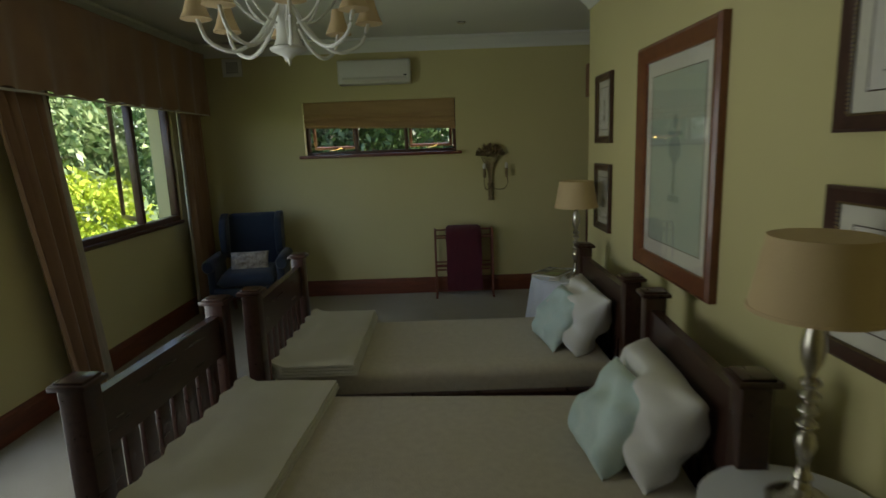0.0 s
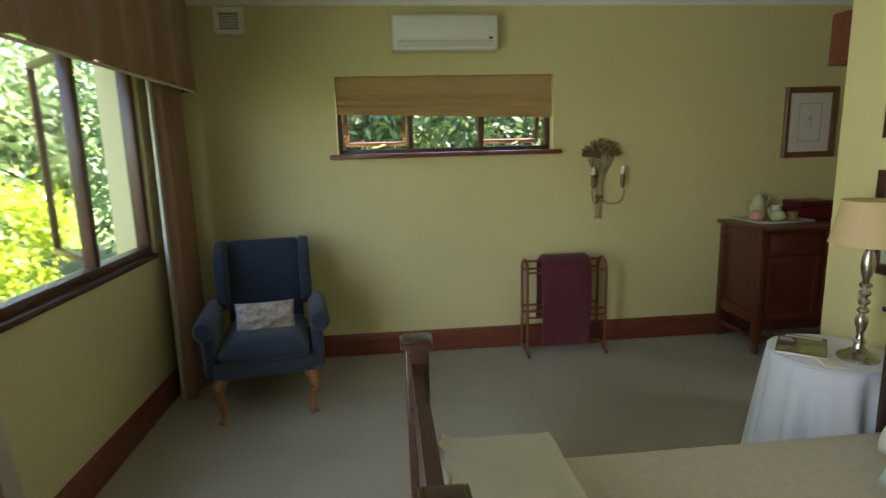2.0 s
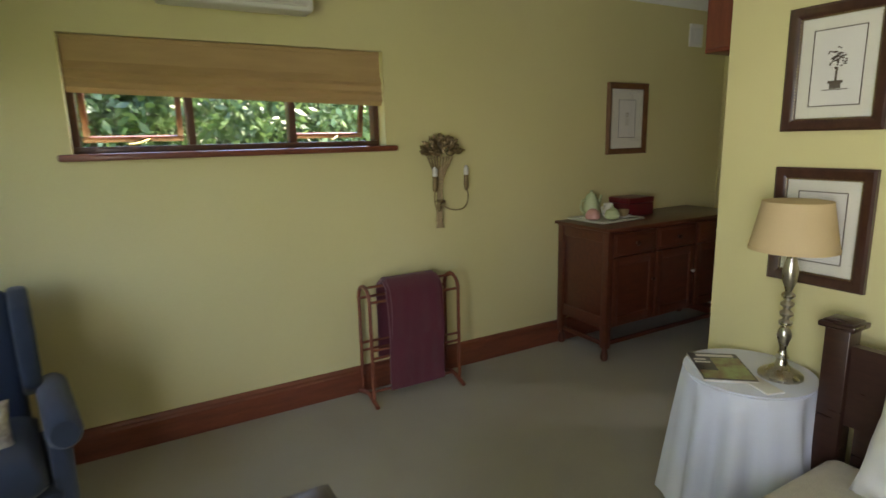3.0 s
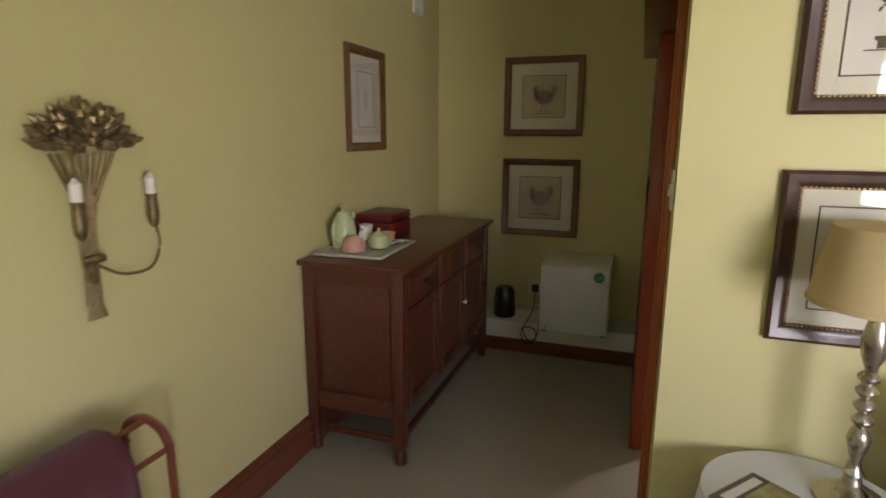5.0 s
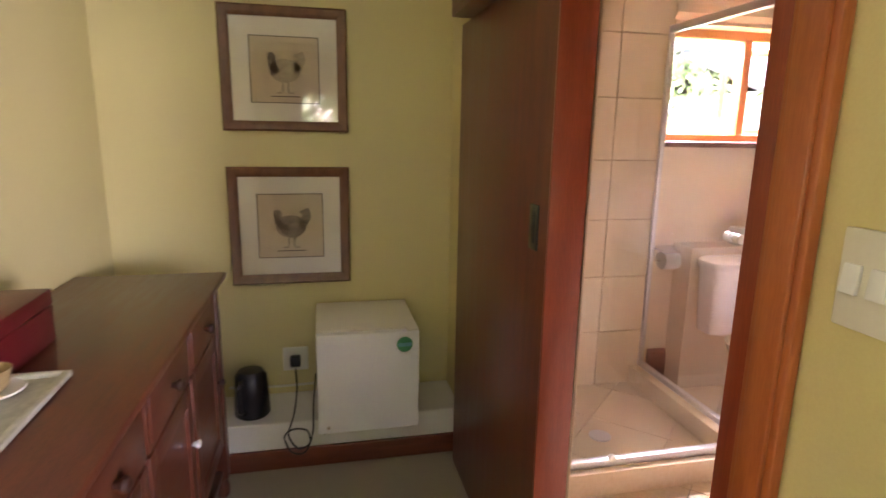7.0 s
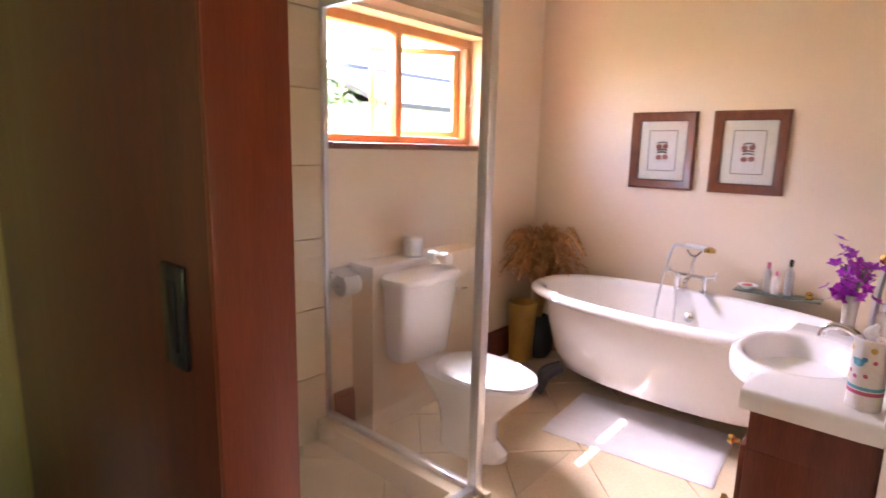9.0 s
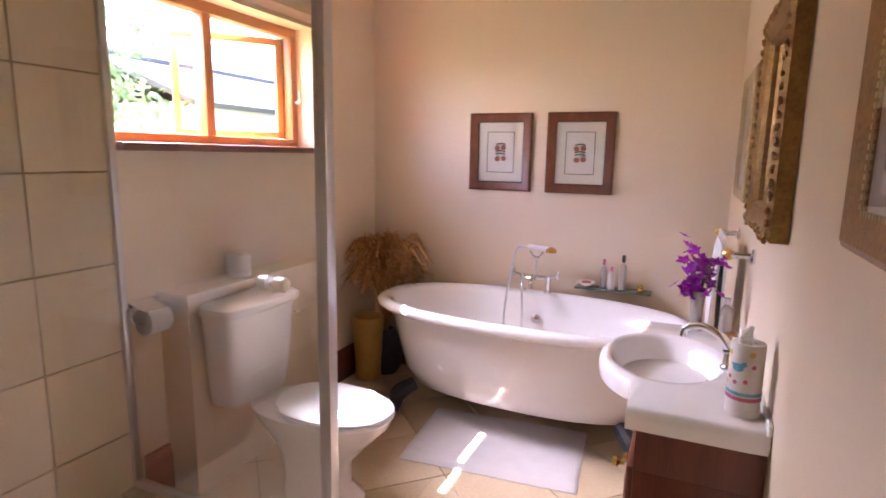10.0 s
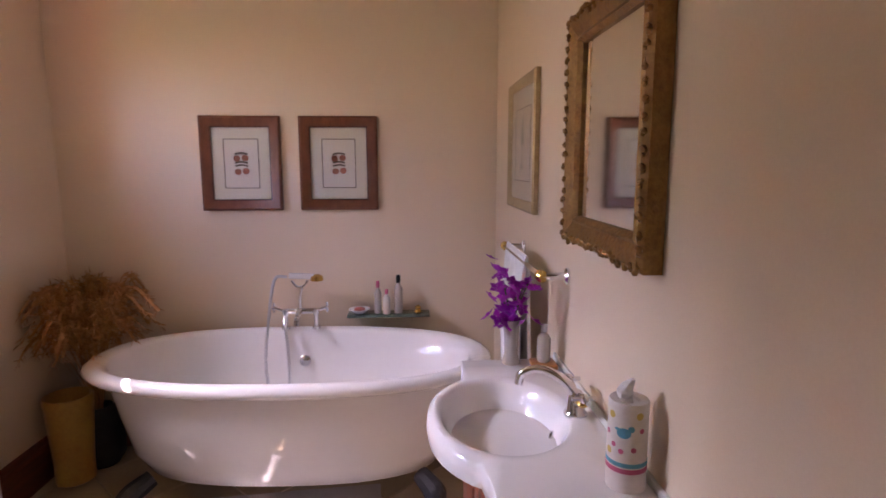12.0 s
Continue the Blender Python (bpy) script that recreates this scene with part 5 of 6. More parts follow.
for i in range(bays):
    a = x0 + 0.055 + i * bw
    dr = part("drawer", merge(box(a + 0.012, a + bw - 0.012, y0 + 0.006, y0 + 0.03, 0.745, 0.905, bevel=0.004), box(a + 0.03, a + bw - 0.03, y0 + 0.001, y0 + 0.008, 0.765, 0.885, bevel=0.003)), MAHOG, sb)
    part("knob", moved(lathe([(0.008, 0), (0.010, 0.01), (0.018, 0.02), (0.016, 0.03), (0.0, 0.034)], 14), pose(a + bw / 2, y0 + 0.002, 0.825, 90)), DARK, dr)
    dd = part("door", box(a + 0.064, a + bw - 0.064, y0 + 0.018, y0 + 0.028, 0.31, 0.68), MAHOG, sb)
    for q in (a + 0.012, a + bw - 0.065):
        part("stile", box(q, q + 0.053, y0 + 0.006, y0 + 0.03, 0.25, 0.735, bevel=0.003), MAHOG, dd)
    for q in (0.25, 0.675):
        part("door_rail", box(a + 0.065, a + bw - 0.065, y0 + 0.006, y0 + 0.03, q, q + 0.062, bevel=0.003), MAHOG, dd)
    part("door_knob", moved(lathe([(0.006, 0), (0.008, 0.01), (0.014, 0.018), (0.012, 0.026), (0.0, 0.03)], 12), pose(a + bw - 0.04, y0 + 0.008, 0.54, 90)), CERAMIC if i == 1 else DARK, dd)

tr = thing("tray", pose(1.79, 5.475, zt + 0.001, 0, 0, 2), "printed rectangular tray with a worn rim", "tray")
part("tray_base", box(-0.21, 0.21, -0.16, 0.16, 0, 0.006, bevel=0.002), TRAYCLOTH, tr)
for q in ((-0.22, 0.22, -0.175, -0.158), (-0.22, 0.22, 0.158, 0.175), (-0.222, -0.205, -0.158, 0.158), (0.205, 0.222, -0.158, 0.158)):
    part("tray_rim", box(*q, 0.002, 0.016, bevel=0.003), TRAYCLOTH, tr)
TZ = zt + 0.008
tp = thing("coffee_pot", pose(1.73, 5.565, TZ), "tall pale green glazed coffee pot", "pot")
part("pot_body", lathe([(0.04, 0), (0.056, 0.012), (0.062, 0.05), (0.058, 0.11), (0.045, 0.15), (0.036, 0.165)], 24), CELADON, tp)
part("lid", lathe([(0.037, 0.166), (0.03, 0.178), (0.012, 0.186), (0.008, 0.192), (0.013, 0.202), (0.0, 0.21)], 20), CELADON, tp)
part("spout", tube([(0.05, 0, 0.08), (0.085, 0, 0.12), (0.10, 0, 0.165)], [0.018, 0.012, 0.009], 10), CELADON, tp)
part("handle", tube([(-0.045, 0, 0.14), (-0.095, 0, 0.13), (-0.10, 0, 0.07), (-0.055, 0, 0.035)], 0.008, 8), CELADON, tp)
sg = thing("sugar_bowl", pose(1.66, 5.475, TZ), "small round pink dish cover on the tray", "bowl")
part("bowl", lathe([(0.035, 0), (0.052, 0.01), (0.055, 0.035), (0.042, 0.065), (0.02, 0.08), (0.0, 0.084)], 22), PINK, sg)
cu = thing("teapot", pose(1.785, 5.405, TZ), "squat pale green glazed teapot", "teapot")
part("pot_body", lathe([(0.03, 0), (0.05, 0.012), (0.056, 0.035), (0.045, 0.065), (0.02, 0.082), (0.006, 0.09), (0.009, 0.10), (0.0, 0.106)], 22), CELADON, cu)
mj = thing("milk_jug", pose(1.845, 5.505, TZ), "white flared milk jug with a pattern", "jug")
part("jug_body", lathe([(0.028, 0), (0.042, 0.015), (0.045, 0.04), (0.030, 0.075), (0.036, 0.105), (0.034, 0.105), (0.027, 0.075)], 20), PAPER_WHITE, mj)
part("handle", tube([(-0.03, 0, 0.085), (-0.065, 0, 0.08), (-0.06, 0, 0.04), (-0.04, 0, 0.028)], 0.006, 8), PAPER_WHITE, mj)
tc_ = thing("tea_cup", pose(1.915, 5.42, TZ), "gold rimmed tea cup on a saucer", "cup")
part("saucer", lathe([(0.02, 0), (0.03, 0.004), (0.062, 0.014), (0.06, 0.017), (0.03, 0.008), (0.0, 0.007)], 22), PAPER_WHITE, tc_)
part("cup", lathe([(0.02, 0.01), (0.034, 0.024), (0.042, 0.06), (0.040, 0.06), (0.03, 0.026), (0.0, 0.02)], 20), GOLD_PALE, tc_)
rbx = thing("tea_box", pose(2.13, 5.54, zt + 0.001, 0, 0, 2), "dark red leather tea box", "box")
part("box_body", box(-0.14, 0.14, -0.10, 0.10, 0, 0.095, bevel=0.004), REDBOX, rbx)
part("lid", box(-0.142, 0.142, -0.102, 0.102, 0.098, 0.14, bevel=0.005), REDBOX, rbx)

fr = thing("mini_fridge", pose(0, -0.09, 0.223), "small white fridge with a green round sticker on the ledge", "fridge")
part("cabinet", box(2.935, 3.33, 4.447, 4.877, 0.02, 0.468, bevel=0.008), PLASTIC, fr, "off white cabinet")
fd = part("door", box(2.888, 2.93, 4.447, 4.877, 0.02, 0.462, bevel=0.008), FRIDGE, fr)
st = part("sticker", moved(lathe([(0.0, 0), (0.034, 0), (0.034, 0.001), (0.0, 0.0012)], 24), pose(2.8875, 4.510, 0.405, 0, -90)), GREEN, fd, "green energy sticker")
part("sticker_band", box(2.8845, 2.8862, 4.483, 4.537, 0.396, 0.412), LABEL_BLUE, st, smooth=0)
part("hinge", box(2.89, 2.96, 4.45, 4.50, 0.4625, 0.472, bevel=0.002), PLASTIC, fr)
for y in (4.47, 4.85):
    part("foot", lathe([(0.014, 0), (0.016, 0.005), (0.012, 0.022)], 12, 2.94, y), BLACK, fr)
    part("foot", lathe([(0.014, 0), (0.016, 0.005), (0.012, 0.022)], 12, 3.28, y), BLACK, fr)
part("door_lock", moved(lathe([(0.007, 0), (0.007, 0.004), (0.0, 0.005)], 12), pose(2.888, 4.835, 0.05, 0, -90)), CHROME, fd)

kt = thing("kettle", pose(3.17, 5.085, 0.222) @ Matrix.Diagonal((1.15, 1.2, 1.0, 1.0)), "black plastic kettle on the ledge", "kettle")
part("kettle_body", lathe([(0.060, 0), (0.066, 0.01), (0.064, 0.10), (0.058, 0.19), (0.045, 0.215), (0.02, 0.222), (0.0, 0.224)], 24), BLACK, kt)
part("handle", tube([(-0.05, 0.02, 0.19), (-0.10, 0.03, 0.18), (-0.105, 0.03, 0.08), (-0.06, 0.02, 0.04)], 0.010, 8), BLACK, kt)
so = thing("wall_socket", pose(XE - 0.001, 4.895, 0.40), "white wall socket with a black plug", "socket")
part("face_plate", box(-0.010, 0, -0.06, 0.06, -0.06, 0.06, bevel=0.004), PLASTIC, so)
part("plug", box(-0.05, -0.011, -0.025, 0.025, -0.03, 0.025, bevel=0.008), BLACK, so)
cb = thing("power_cable", pose(0, -0.09, -0.024), "black fridge cable looped over the ledge", "cable")
part("cable", tube([(3.315, 4.985, 0.39), (3.26, 4.98, 0.30), (3.10, 4.99, 0.252), (3.05, 5.00, 0.24), (3.035, 5.01, 0.19), (3.03, 4.97, 0.13), (3.03, 4.92, 0.15), (3.035, 4.93, 0.21), (3.04, 4.99, 0.22), (3.05, 5.03, 0.18), (3.03, 5.0, 0.115), (3.03, 4.94, 0.11), (3.04, 4.905, 0.20), (3.10, 4.90, 0.30), (3.30, 4.89, 0.36)], 0.004, 6), BLACK, cb)
part("cable_run", tube([(3.33, 4.90, 0.30), (3.345, 5.08, 0.29), (3.345, 5.3, 0.30)], 0.006, 6), PLASTIC, cb, "pale cable along the wall")
sw = thing("light_switch", pose(1.192, YC + 0.001, 1.35), "white double light switch beside the doorway", "switch")
part("face_plate", box(-0.037, 0.037, 0, 0.009, -0.060, 0.060, bevel=0.003), PLASTIC, sw)
for x in (-0.017, 0.017):
    part("rocker", moved(box(-0.011, 0.011, 0, 0.007, -0.018, 0.018, bevel=0.002), pose(x, 0.008, 0, 6)), FRIDGE, sw)


# ---- bathroom ----
SHIFT[0] = BATH
KX, KY, KZ = 2.60, 2.93, 0.11     # shower kerb: west edge, south edge, height


def shower_kerb():
    k = structure("shower_kerb", merge(box(KX, XBE, KY, KY + 0.12, -0.012, KZ, bevel=0.004), box(KX, KX + 0.12, KY + 0.12, YB, -0.012, KZ, bevel=0.004)), WALLTILE, "beige tiled shower kerb", "kerb")
    return k


shower_kerb()
scr = thing("shower_screen", pose(0, 0, 0), "clear glass shower enclosure in satin aluminium frames", "shower screen")
SZ = 2.10
fy, fx = KY + 0.05, KX + 0.05
for nm, b in (("post", (fx - 0.022, fx + 0.022, fy - 0.022, fy + 0.022, KZ, SZ)), ("wall_channel", (XBE - 0.035, XBE - 0.001, fy - 0.014, fy + 0.014, KZ, SZ)), ("bottom_rail", (fx + 0.022, XBE - 0.035, fy - 0.016, fy + 0.016, KZ, KZ + 0.03)),
              ("top_rail", (fx + 0.022, XBE - 0.035, fy - 0.016, fy + 0.016, SZ - 0.04, SZ)), ("door_rail", (fx - 0.016, fx + 0.016, fy + 0.022, YB - 0.001, KZ, KZ + 0.035)), ("door_rail", (fx - 0.016, fx + 0.016, fy + 0.022, YB - 0.001, SZ - 0.04, SZ))):
    part(nm, box(*b, bevel=0.004), ALU, scr)
g1 = part("glass_panel", box(fx + 0.02, XBE - 0.034, fy - 0.003, fy + 0.003, KZ + 0.03, SZ - 0.04), GLASS_SHOWER, scr, "clear glass", 0)
g2 = part("glass_door", box(fx - 0.003, fx + 0.003, fy + 0.024, YB - 0.04, KZ + 0.035, SZ - 0.04), GLASS_SHOWER, scr, "clear glass", 0)
g1.visible_shadow = g2.visible_shadow = False
part("door_knob", moved(lathe([(0.016, -0.045), (0.02, -0.04), (0.02, -0.012), (0.008, -0.008), (0.008, 0.008), (0.02, 0.012), (0.02, 0.04), (0.016, 0.045)], 16), pose(fx, 3.22, 1.10, 0, 90)), PLASTIC, g2)
part("door_roller", moved(lathe([(0.012, -0.012), (0.016, -0.008), (0.016, 0.008), (0.012, 0.012)], 14), pose(fx - 0.02, 3.70, KZ + 0.045, 0, 90)), PLASTIC, g2)
rs = thing("wall_shower", pose(XBE - 0.02, 3.62, 2.10, 0, 0, -90), "round chrome shower rose on a wall arm", "shower head")
part("arm", tube([(0, 0, 0), (0, -0.10, 0.03), (0, -0.20, 0.035), (0, -0.24, 0.0)], 0.009, 8), CHROME, rs)
part("rose", lathe([(0.015, 0.0), (0.02, -0.02), (0.085, -0.035), (0.09, -0.045), (0.0, -0.046)], 28, 0, -0.24), CHROME, rs)
tpm = thing("shower_tap", pose(XBE - 0.02, 3.50, 1.42, 0, 0, -90), "round chrome shower tap on the tiles", "tap")
part("flange", moved(lathe([(0.03, 0), (0.03, 0.006), (0.02, 0.012), (0.018, 0.04), (0.026, 0.05), (0.026, 0.062), (0.0, 0.066)], 20), pose(0, 0, 0, 90)), CHROME, tpm)
dr = thing("shower_drain", pose(3.04, 3.53, 0.001), "round grey shower drain in the floor tiles", "drain")
part("grate", lathe([(0.0, 0), (0.055, 0), (0.055, 0.004), (0.0, 0.004)], 24), ALU, dr)


# toilet against the tiled ledge
lg = structure("ledge_bath", merge(box(3.45, XBE, 1.92, 2.805, 0, 0.855), box(3.435, XBE, 1.91, 2.82, 0.855, 0.88, bevel=0.004)), PAINT_BATH, "cream boxed ledge behind the toilet", "ledge")
wc = thing("toilet", pose(0.045, 2.57, 0), "white ceramic toilet with a close coupled cistern", "toilet")


def bowl_ring(x0, x1, w, z, n=32, sq=2.3):
    out = []
    for i in range(n):
        a = 2 * math.pi * i / n
        c, s_ = math.cos(a), math.sin(a)
        out.append(((x0 + x1) / 2 + (x1 - x0) / 2 * math.copysign(abs(c) ** (2 / sq), c), w / 2 * math.copysign(abs(s_) ** (2 / sq), s_) * (1.0 + 0.08 * c), z))
    return out


def loft(rings, cap=(True, True)):
    bm = bm_new()
    vs = [[bm.verts.new(q) for q in r] for r in rings]
    n = len(vs[0])
    for a, b in zip(vs, vs[1:]):
        for i in range(n):
            bm.faces.new((a[i], a[(i + 1) % n], b[(i + 1) % n], b[i]))
    if cap[0]:
        bm.faces.new(vs[0][::-1])
    if cap[1]:
        bm.faces.new(vs[-1])
    bmesh.ops.recalc_face_normals(bm, faces=bm.faces)
    return bm


part("pan", loft([bowl_ring(2.74, 3.12, 0.21, 0.0), bowl_ring(2.74, 3.12, 0.21, 0.03), bowl_ring(2.80, 3.12, 0.16, 0.08), bowl_ring(2.80, 3.14, 0.17, 0.18), bowl_ring(2.72, 3.18, 0.26, 0.27), bowl_ring(2.63, 3.24, 0.345, 0.36), bowl_ring(2.62, 3.26, 0.355, 0.395)]), CERAMIC, wc, smooth=0.8)
part("seat", loft([bowl_ring(2.615, 3.10, 0.36, 0.396), bowl_ring(2.61, 3.10, 0.365, 0.405), bowl_ring(2.615, 3.10, 0.36, 0.416)]), FRIDGE, wc, smooth=0.8)
part("lid", loft([bowl_ring(2.615, 3.12, 0.355, 0.418), bowl_ring(2.612, 3.12, 0.362, 0.426), bowl_ring(2.63, 3.12, 0.34, 0.436), bowl_ring(2.72, 3.09, 0.22, 0.441)]), FRIDGE, wc, smooth=0.8)
part("cistern", loft([bowl_ring(3.235, 3.385, 0.36, 0.40, sq=5), bowl_ring(3.225, 3.385, 0.385, 0.50, sq=5), bowl_ring(3.20, 3.385, 0.43, 0.79, sq=5)]), CERAMIC, wc, smooth=0.8)
part("cistern_lid", loft([bowl_ring(3.185, 3.388, 0.455, 0.792, sq=5), bowl_ring(3.18, 3.388, 0.46, 0.80, sq=5), bowl_ring(3.182, 3.388, 0.455, 0.825, sq=5), bowl_ring(3.20, 3.38, 0.42, 0.838, sq=5)]), CERAMIC, wc, smooth=0.8)
part("flush_lever", tube([(3.20, -0.16, 0.74), (3.18, -0.165, 0.74), (3.175, -0.22, 0.735)], 0.006, 7), CHROME, wc)


def paper_roll(m, label):
    r = thing("toilet_roll", m, label, "toilet roll", "paper rolls")
    part("paper", lathe([(0.02, 0.0), (0.052, 0.001), (0.054, 0.006), (0.054, 0.094), (0.052, 0.099), (0.02, 0.10), (0.02, 0.0)], 26), TOWEL, r)
    part("core", lathe([(0.0195, 0.0005), (0.0195, 0.0995), (0.0175, 0.0995), (0.0175, 0.0005), (0.0195, 0.0005)], 20), PAPER, r)
    return r


paper_roll(pose(3.52, 2.45, 0.881), "spare white toilet roll standing on the ledge")
paper_roll(pose(3.535, 2.945, 0.79, 90), "white toilet roll on the chrome holder")
hl = thing("roll_holder", pose(XBE - 0.001, 2.895, 0.81), "chrome toilet roll holder on the wall", "holder")
part("plate", box(-0.012, 0, -0.09, 0.09, 0.03, 0.055, bevel=0.003), CHROME, hl)
part("flap", moved(box(-0.10, 0, -0.06, 0.06, 0, 0.004, bevel=0.001), pose(-0.012, 0, 0.05, 0, -14)), CHROME, hl)
part("spindle", tube([(-0.077, -0.062, -0.02), (-0.077, 0.075, -0.02), (-0.05, 0.08, 0.02), (-0.01, 0.08, 0.04)], 0.006, 7), CHROME, hl)

# roll top bath on iron feet
TX0, TX1, TY0, TY1, TZT = 1.50, 3.15, 1.20, 1.98, 0.62
tb = thing("bathtub", pose(2.405, 1.545, 0, 0, 0, -2) @ Matrix.Diagonal((1.055, 1.05, 1.06, 1.0)), "white roll top bathtub on black cast iron feet", "bathtub")


def oval(lx, ly, z, n=56, tap=0.10):
    out = []
    for i in range(n):
        a = 2 * math.pi * i / n
        c, s_ = math.cos(a), math.sin(a)
        out.append((lx / 2 * math.copysign(abs(c) ** 0.82, c), ly / 2 * math.copysign(abs(s_) ** 0.86, s_), z))
    return out


L, W = TX1 - TX0, TY1 - TY0
outer = [oval(L * 0.66, W * 0.52, 0.145), oval(L * 0.735, W * 0.66, 0.168), oval(L * 0.80, W * 0.76, 0.25), oval(L * 0.855, W * 0.84, 0.42), oval(L * 0.895, W * 0.87, 0.565)]
inner = [oval(L * 0.89, W * 0.84, 0.60), oval(L * 0.84, W * 0.79, 0.45), oval(L * 0.76, W * 0.70, 0.28), oval(L * 0.66, W * 0.56, 0.19), oval(L * 0.40, W * 0.30, 0.175)]
rim = [oval(L * (0.935 + 0.065 * math.sin(a)), W * (0.90 + 0.10 * math.sin(a)), 0.59 - 0.03 * math.cos(a)) for a in np.linspace(0.2, math.pi - 0.2, 7)]
part("tub", loft(outer + rim + inner), CERAMIC, tb, smooth=1.0)
for sx in (-1, 1):
    for sy in (-1, 1):
        part("claw_foot", tube([(sx * L * 0.32, sy * W * 0.24, 0.17), (sx * L * 0.355, sy * W * 0.33, 0.13), (sx * L * 0.365, sy * W * 0.35, 0.06), (sx * L * 0.375, sy * W * 0.38, 0.022)], [0.035, 0.045, 0.028, 0.034], 10), IRON, tb)
part("overflow", moved(lathe([(0.026, 0), (0.026, 0.006), (0.018, 0.010), (0.0, 0.011)], 18), pose(0.02, -W * 0.38, 0.47, -75)), CHROME, tb)
mx = thing("bath_mixer", pose(2.435, 1.20, 0.665), "chrome bath mixer with a hand shower in its cradle", "tap")
for sx in (-0.075, 0.075):
    part("pillar", lathe([(0.022, -0.01), (0.022, 0.0), (0.012, 0.01), (0.012, 0.06), (0.018, 0.07), (0.018, 0.09)], 14, sx, 0), CHROME, mx)
    hd = part("cross_handle", tube([(sx * 1.75, 0.0, 0.10), (sx * 1.2, 0.0, 0.085), (sx, 0, 0.08)], 0.008, 8), CHROME, mx)
    part("cross_bar", merge(tube([(sx * 1.75, -0.025, 0.10), (sx * 1.75, 0.025, 0.10)], 0.006, 7, smooth=1), tube([(sx * 1.75, 0, 0.075), (sx * 1.75, 0, 0.125)], 0.006, 7, smooth=1)), CHROME, hd)
part("bridge", tube([(-0.075, 0, 0.08), (0.075, 0, 0.08)], 0.014, 10, smooth=1), CHROME, mx)
part("spout", tube([(0, 0, 0.08), (0, 0.06, 0.085), (0, 0.11, 0.065), (0, 0.12, 0.035)], [0.014, 0.013, 0.013, 0.014], 10), CHROME, mx)
part("riser", tube([(0, 0, 0.08), (0, 0, 0.15), (-0.01, 0, 0.20)], 0.008, 8), CHROME, mx)
part("cradle", tube([(-0.04, 0.0, 0.235), (-0.015, 0, 0.205), (0.015, 0, 0.205), (0.04, 0.0, 0.235)], 0.006, 7), CHROME, mx)
hs = part("hand_shower", tube([(-0.10, 0.0, 0.25), (-0.05, 0, 0.255), (0.05, 0, 0.26)], [0.008, 0.015, 0.015], 10), CERAMIC, mx, "white handled hand shower")
part("shower_rose", lathe([(0.012, 0.265), (0.03, 0.255), (0.032, 0.235), (0.0, 0.233)], 16, -0.085, 0.0), BRASS, hs)
part("hose", tube([(0.06, 0.0, 0.255), (0.12, 0.01, 0.24), (0.145, 0.06, 0.05), (0.15, 0.13, -0.14), (0.12, 0.17, -0.30), (0.07, 0.17, -0.34), (0.04, 0.15, -0.28), (0.05, 0.09, -0.10), (0.07, 0.05, 0.02), (0.075, 0.02, 0.06)], 0.0075, 8), ALU, mx)

# glass shelf with bottles above the bath
gs = thing("glass_shelf", pose(2.0, YS, 0.70), "narrow glass shelf above the bath", "shelf")
gl = part("shelf_glass", box(-0.21, 0.21, 0.002, 0.12, 0, 0.007, bevel=0.001), surf("greenish shelf glass", (0.30, 0.42, 0.36), (0.26, 0.38, 0.32), 0.08, 3, 30, 0.0, trans=0.7), gs)
for sx in (-0.17, 0.17):
    part("bracket", tube([(sx, 0.0, -0.02), (sx, 0.04, -0.01), (sx, 0.05, 0.0)], 0.008, 7), BRASS, gs)
sd = thing("soap_dish", pose(2.15, YS + 0.065, 0.708), "white shell soap dish with red soap", "soap dish")
part("dish", lathe([(0.015, 0), (0.03, 0.006), (0.055, 0.026), (0.052, 0.028), (0.03, 0.012), (0.0, 0.010)], 18), CERAMIC, sd)
part("soap", moved(pad(0.055, 0.04, 0.02, 3, 8), pose(0, 0, 0.024)), SOAP, sd)


def bottle(x, y, z, r, h, body, cap, label):
    b = thing("bottle", pose(x, y, z), label, "bottle", "toiletries")
    part("bottle_body", lathe([(r * 0.8, 0), (r, 0.004), (r, h * 0.62), (r * 0.75, h * 0.70), (r * 0.4, h * 0.76), (r * 0.4, h * 0.80)], 16), body, b)
    part("cap", lathe([(r * 0.5, h * 0.80), (r * 0.5, h * 0.98), (r * 0.3, h)], 14), cap, b)
    return b


CLEARB = surf("clear gel", (0.72, 0.66, 0.60), (0.68, 0.62, 0.56), 0.12, 4, 30, 0.0, trans=0.5)
bottle(2.055, YS + 0.06, 0.708, 0.018, 0.17, CLEARB, LABEL_PINK, "slim clear bottle with a pink cap on the glass shelf")
bottle(2.01, YS + 0.075, 0.708, 0.018, 0.13, LABEL, LABEL_PINK, "small pale pink bottle on the glass shelf")
bottle(1.95, YS + 0.06, 0.708, 0.022, 0.20, CLEARB, BLACK, "clear bottle with a black cap on the glass shelf")
gk = thing("brass_knob", pose(1.85, YS + 0.07, 0.708), "small brass ornament on the glass shelf", "ornament")
part("ornament_body", lathe([(0.016, 0), (0.02, 0.008), (0.012, 0.02), (0.018, 0.032), (0.0, 0.045)], 14), BRASS, gk)

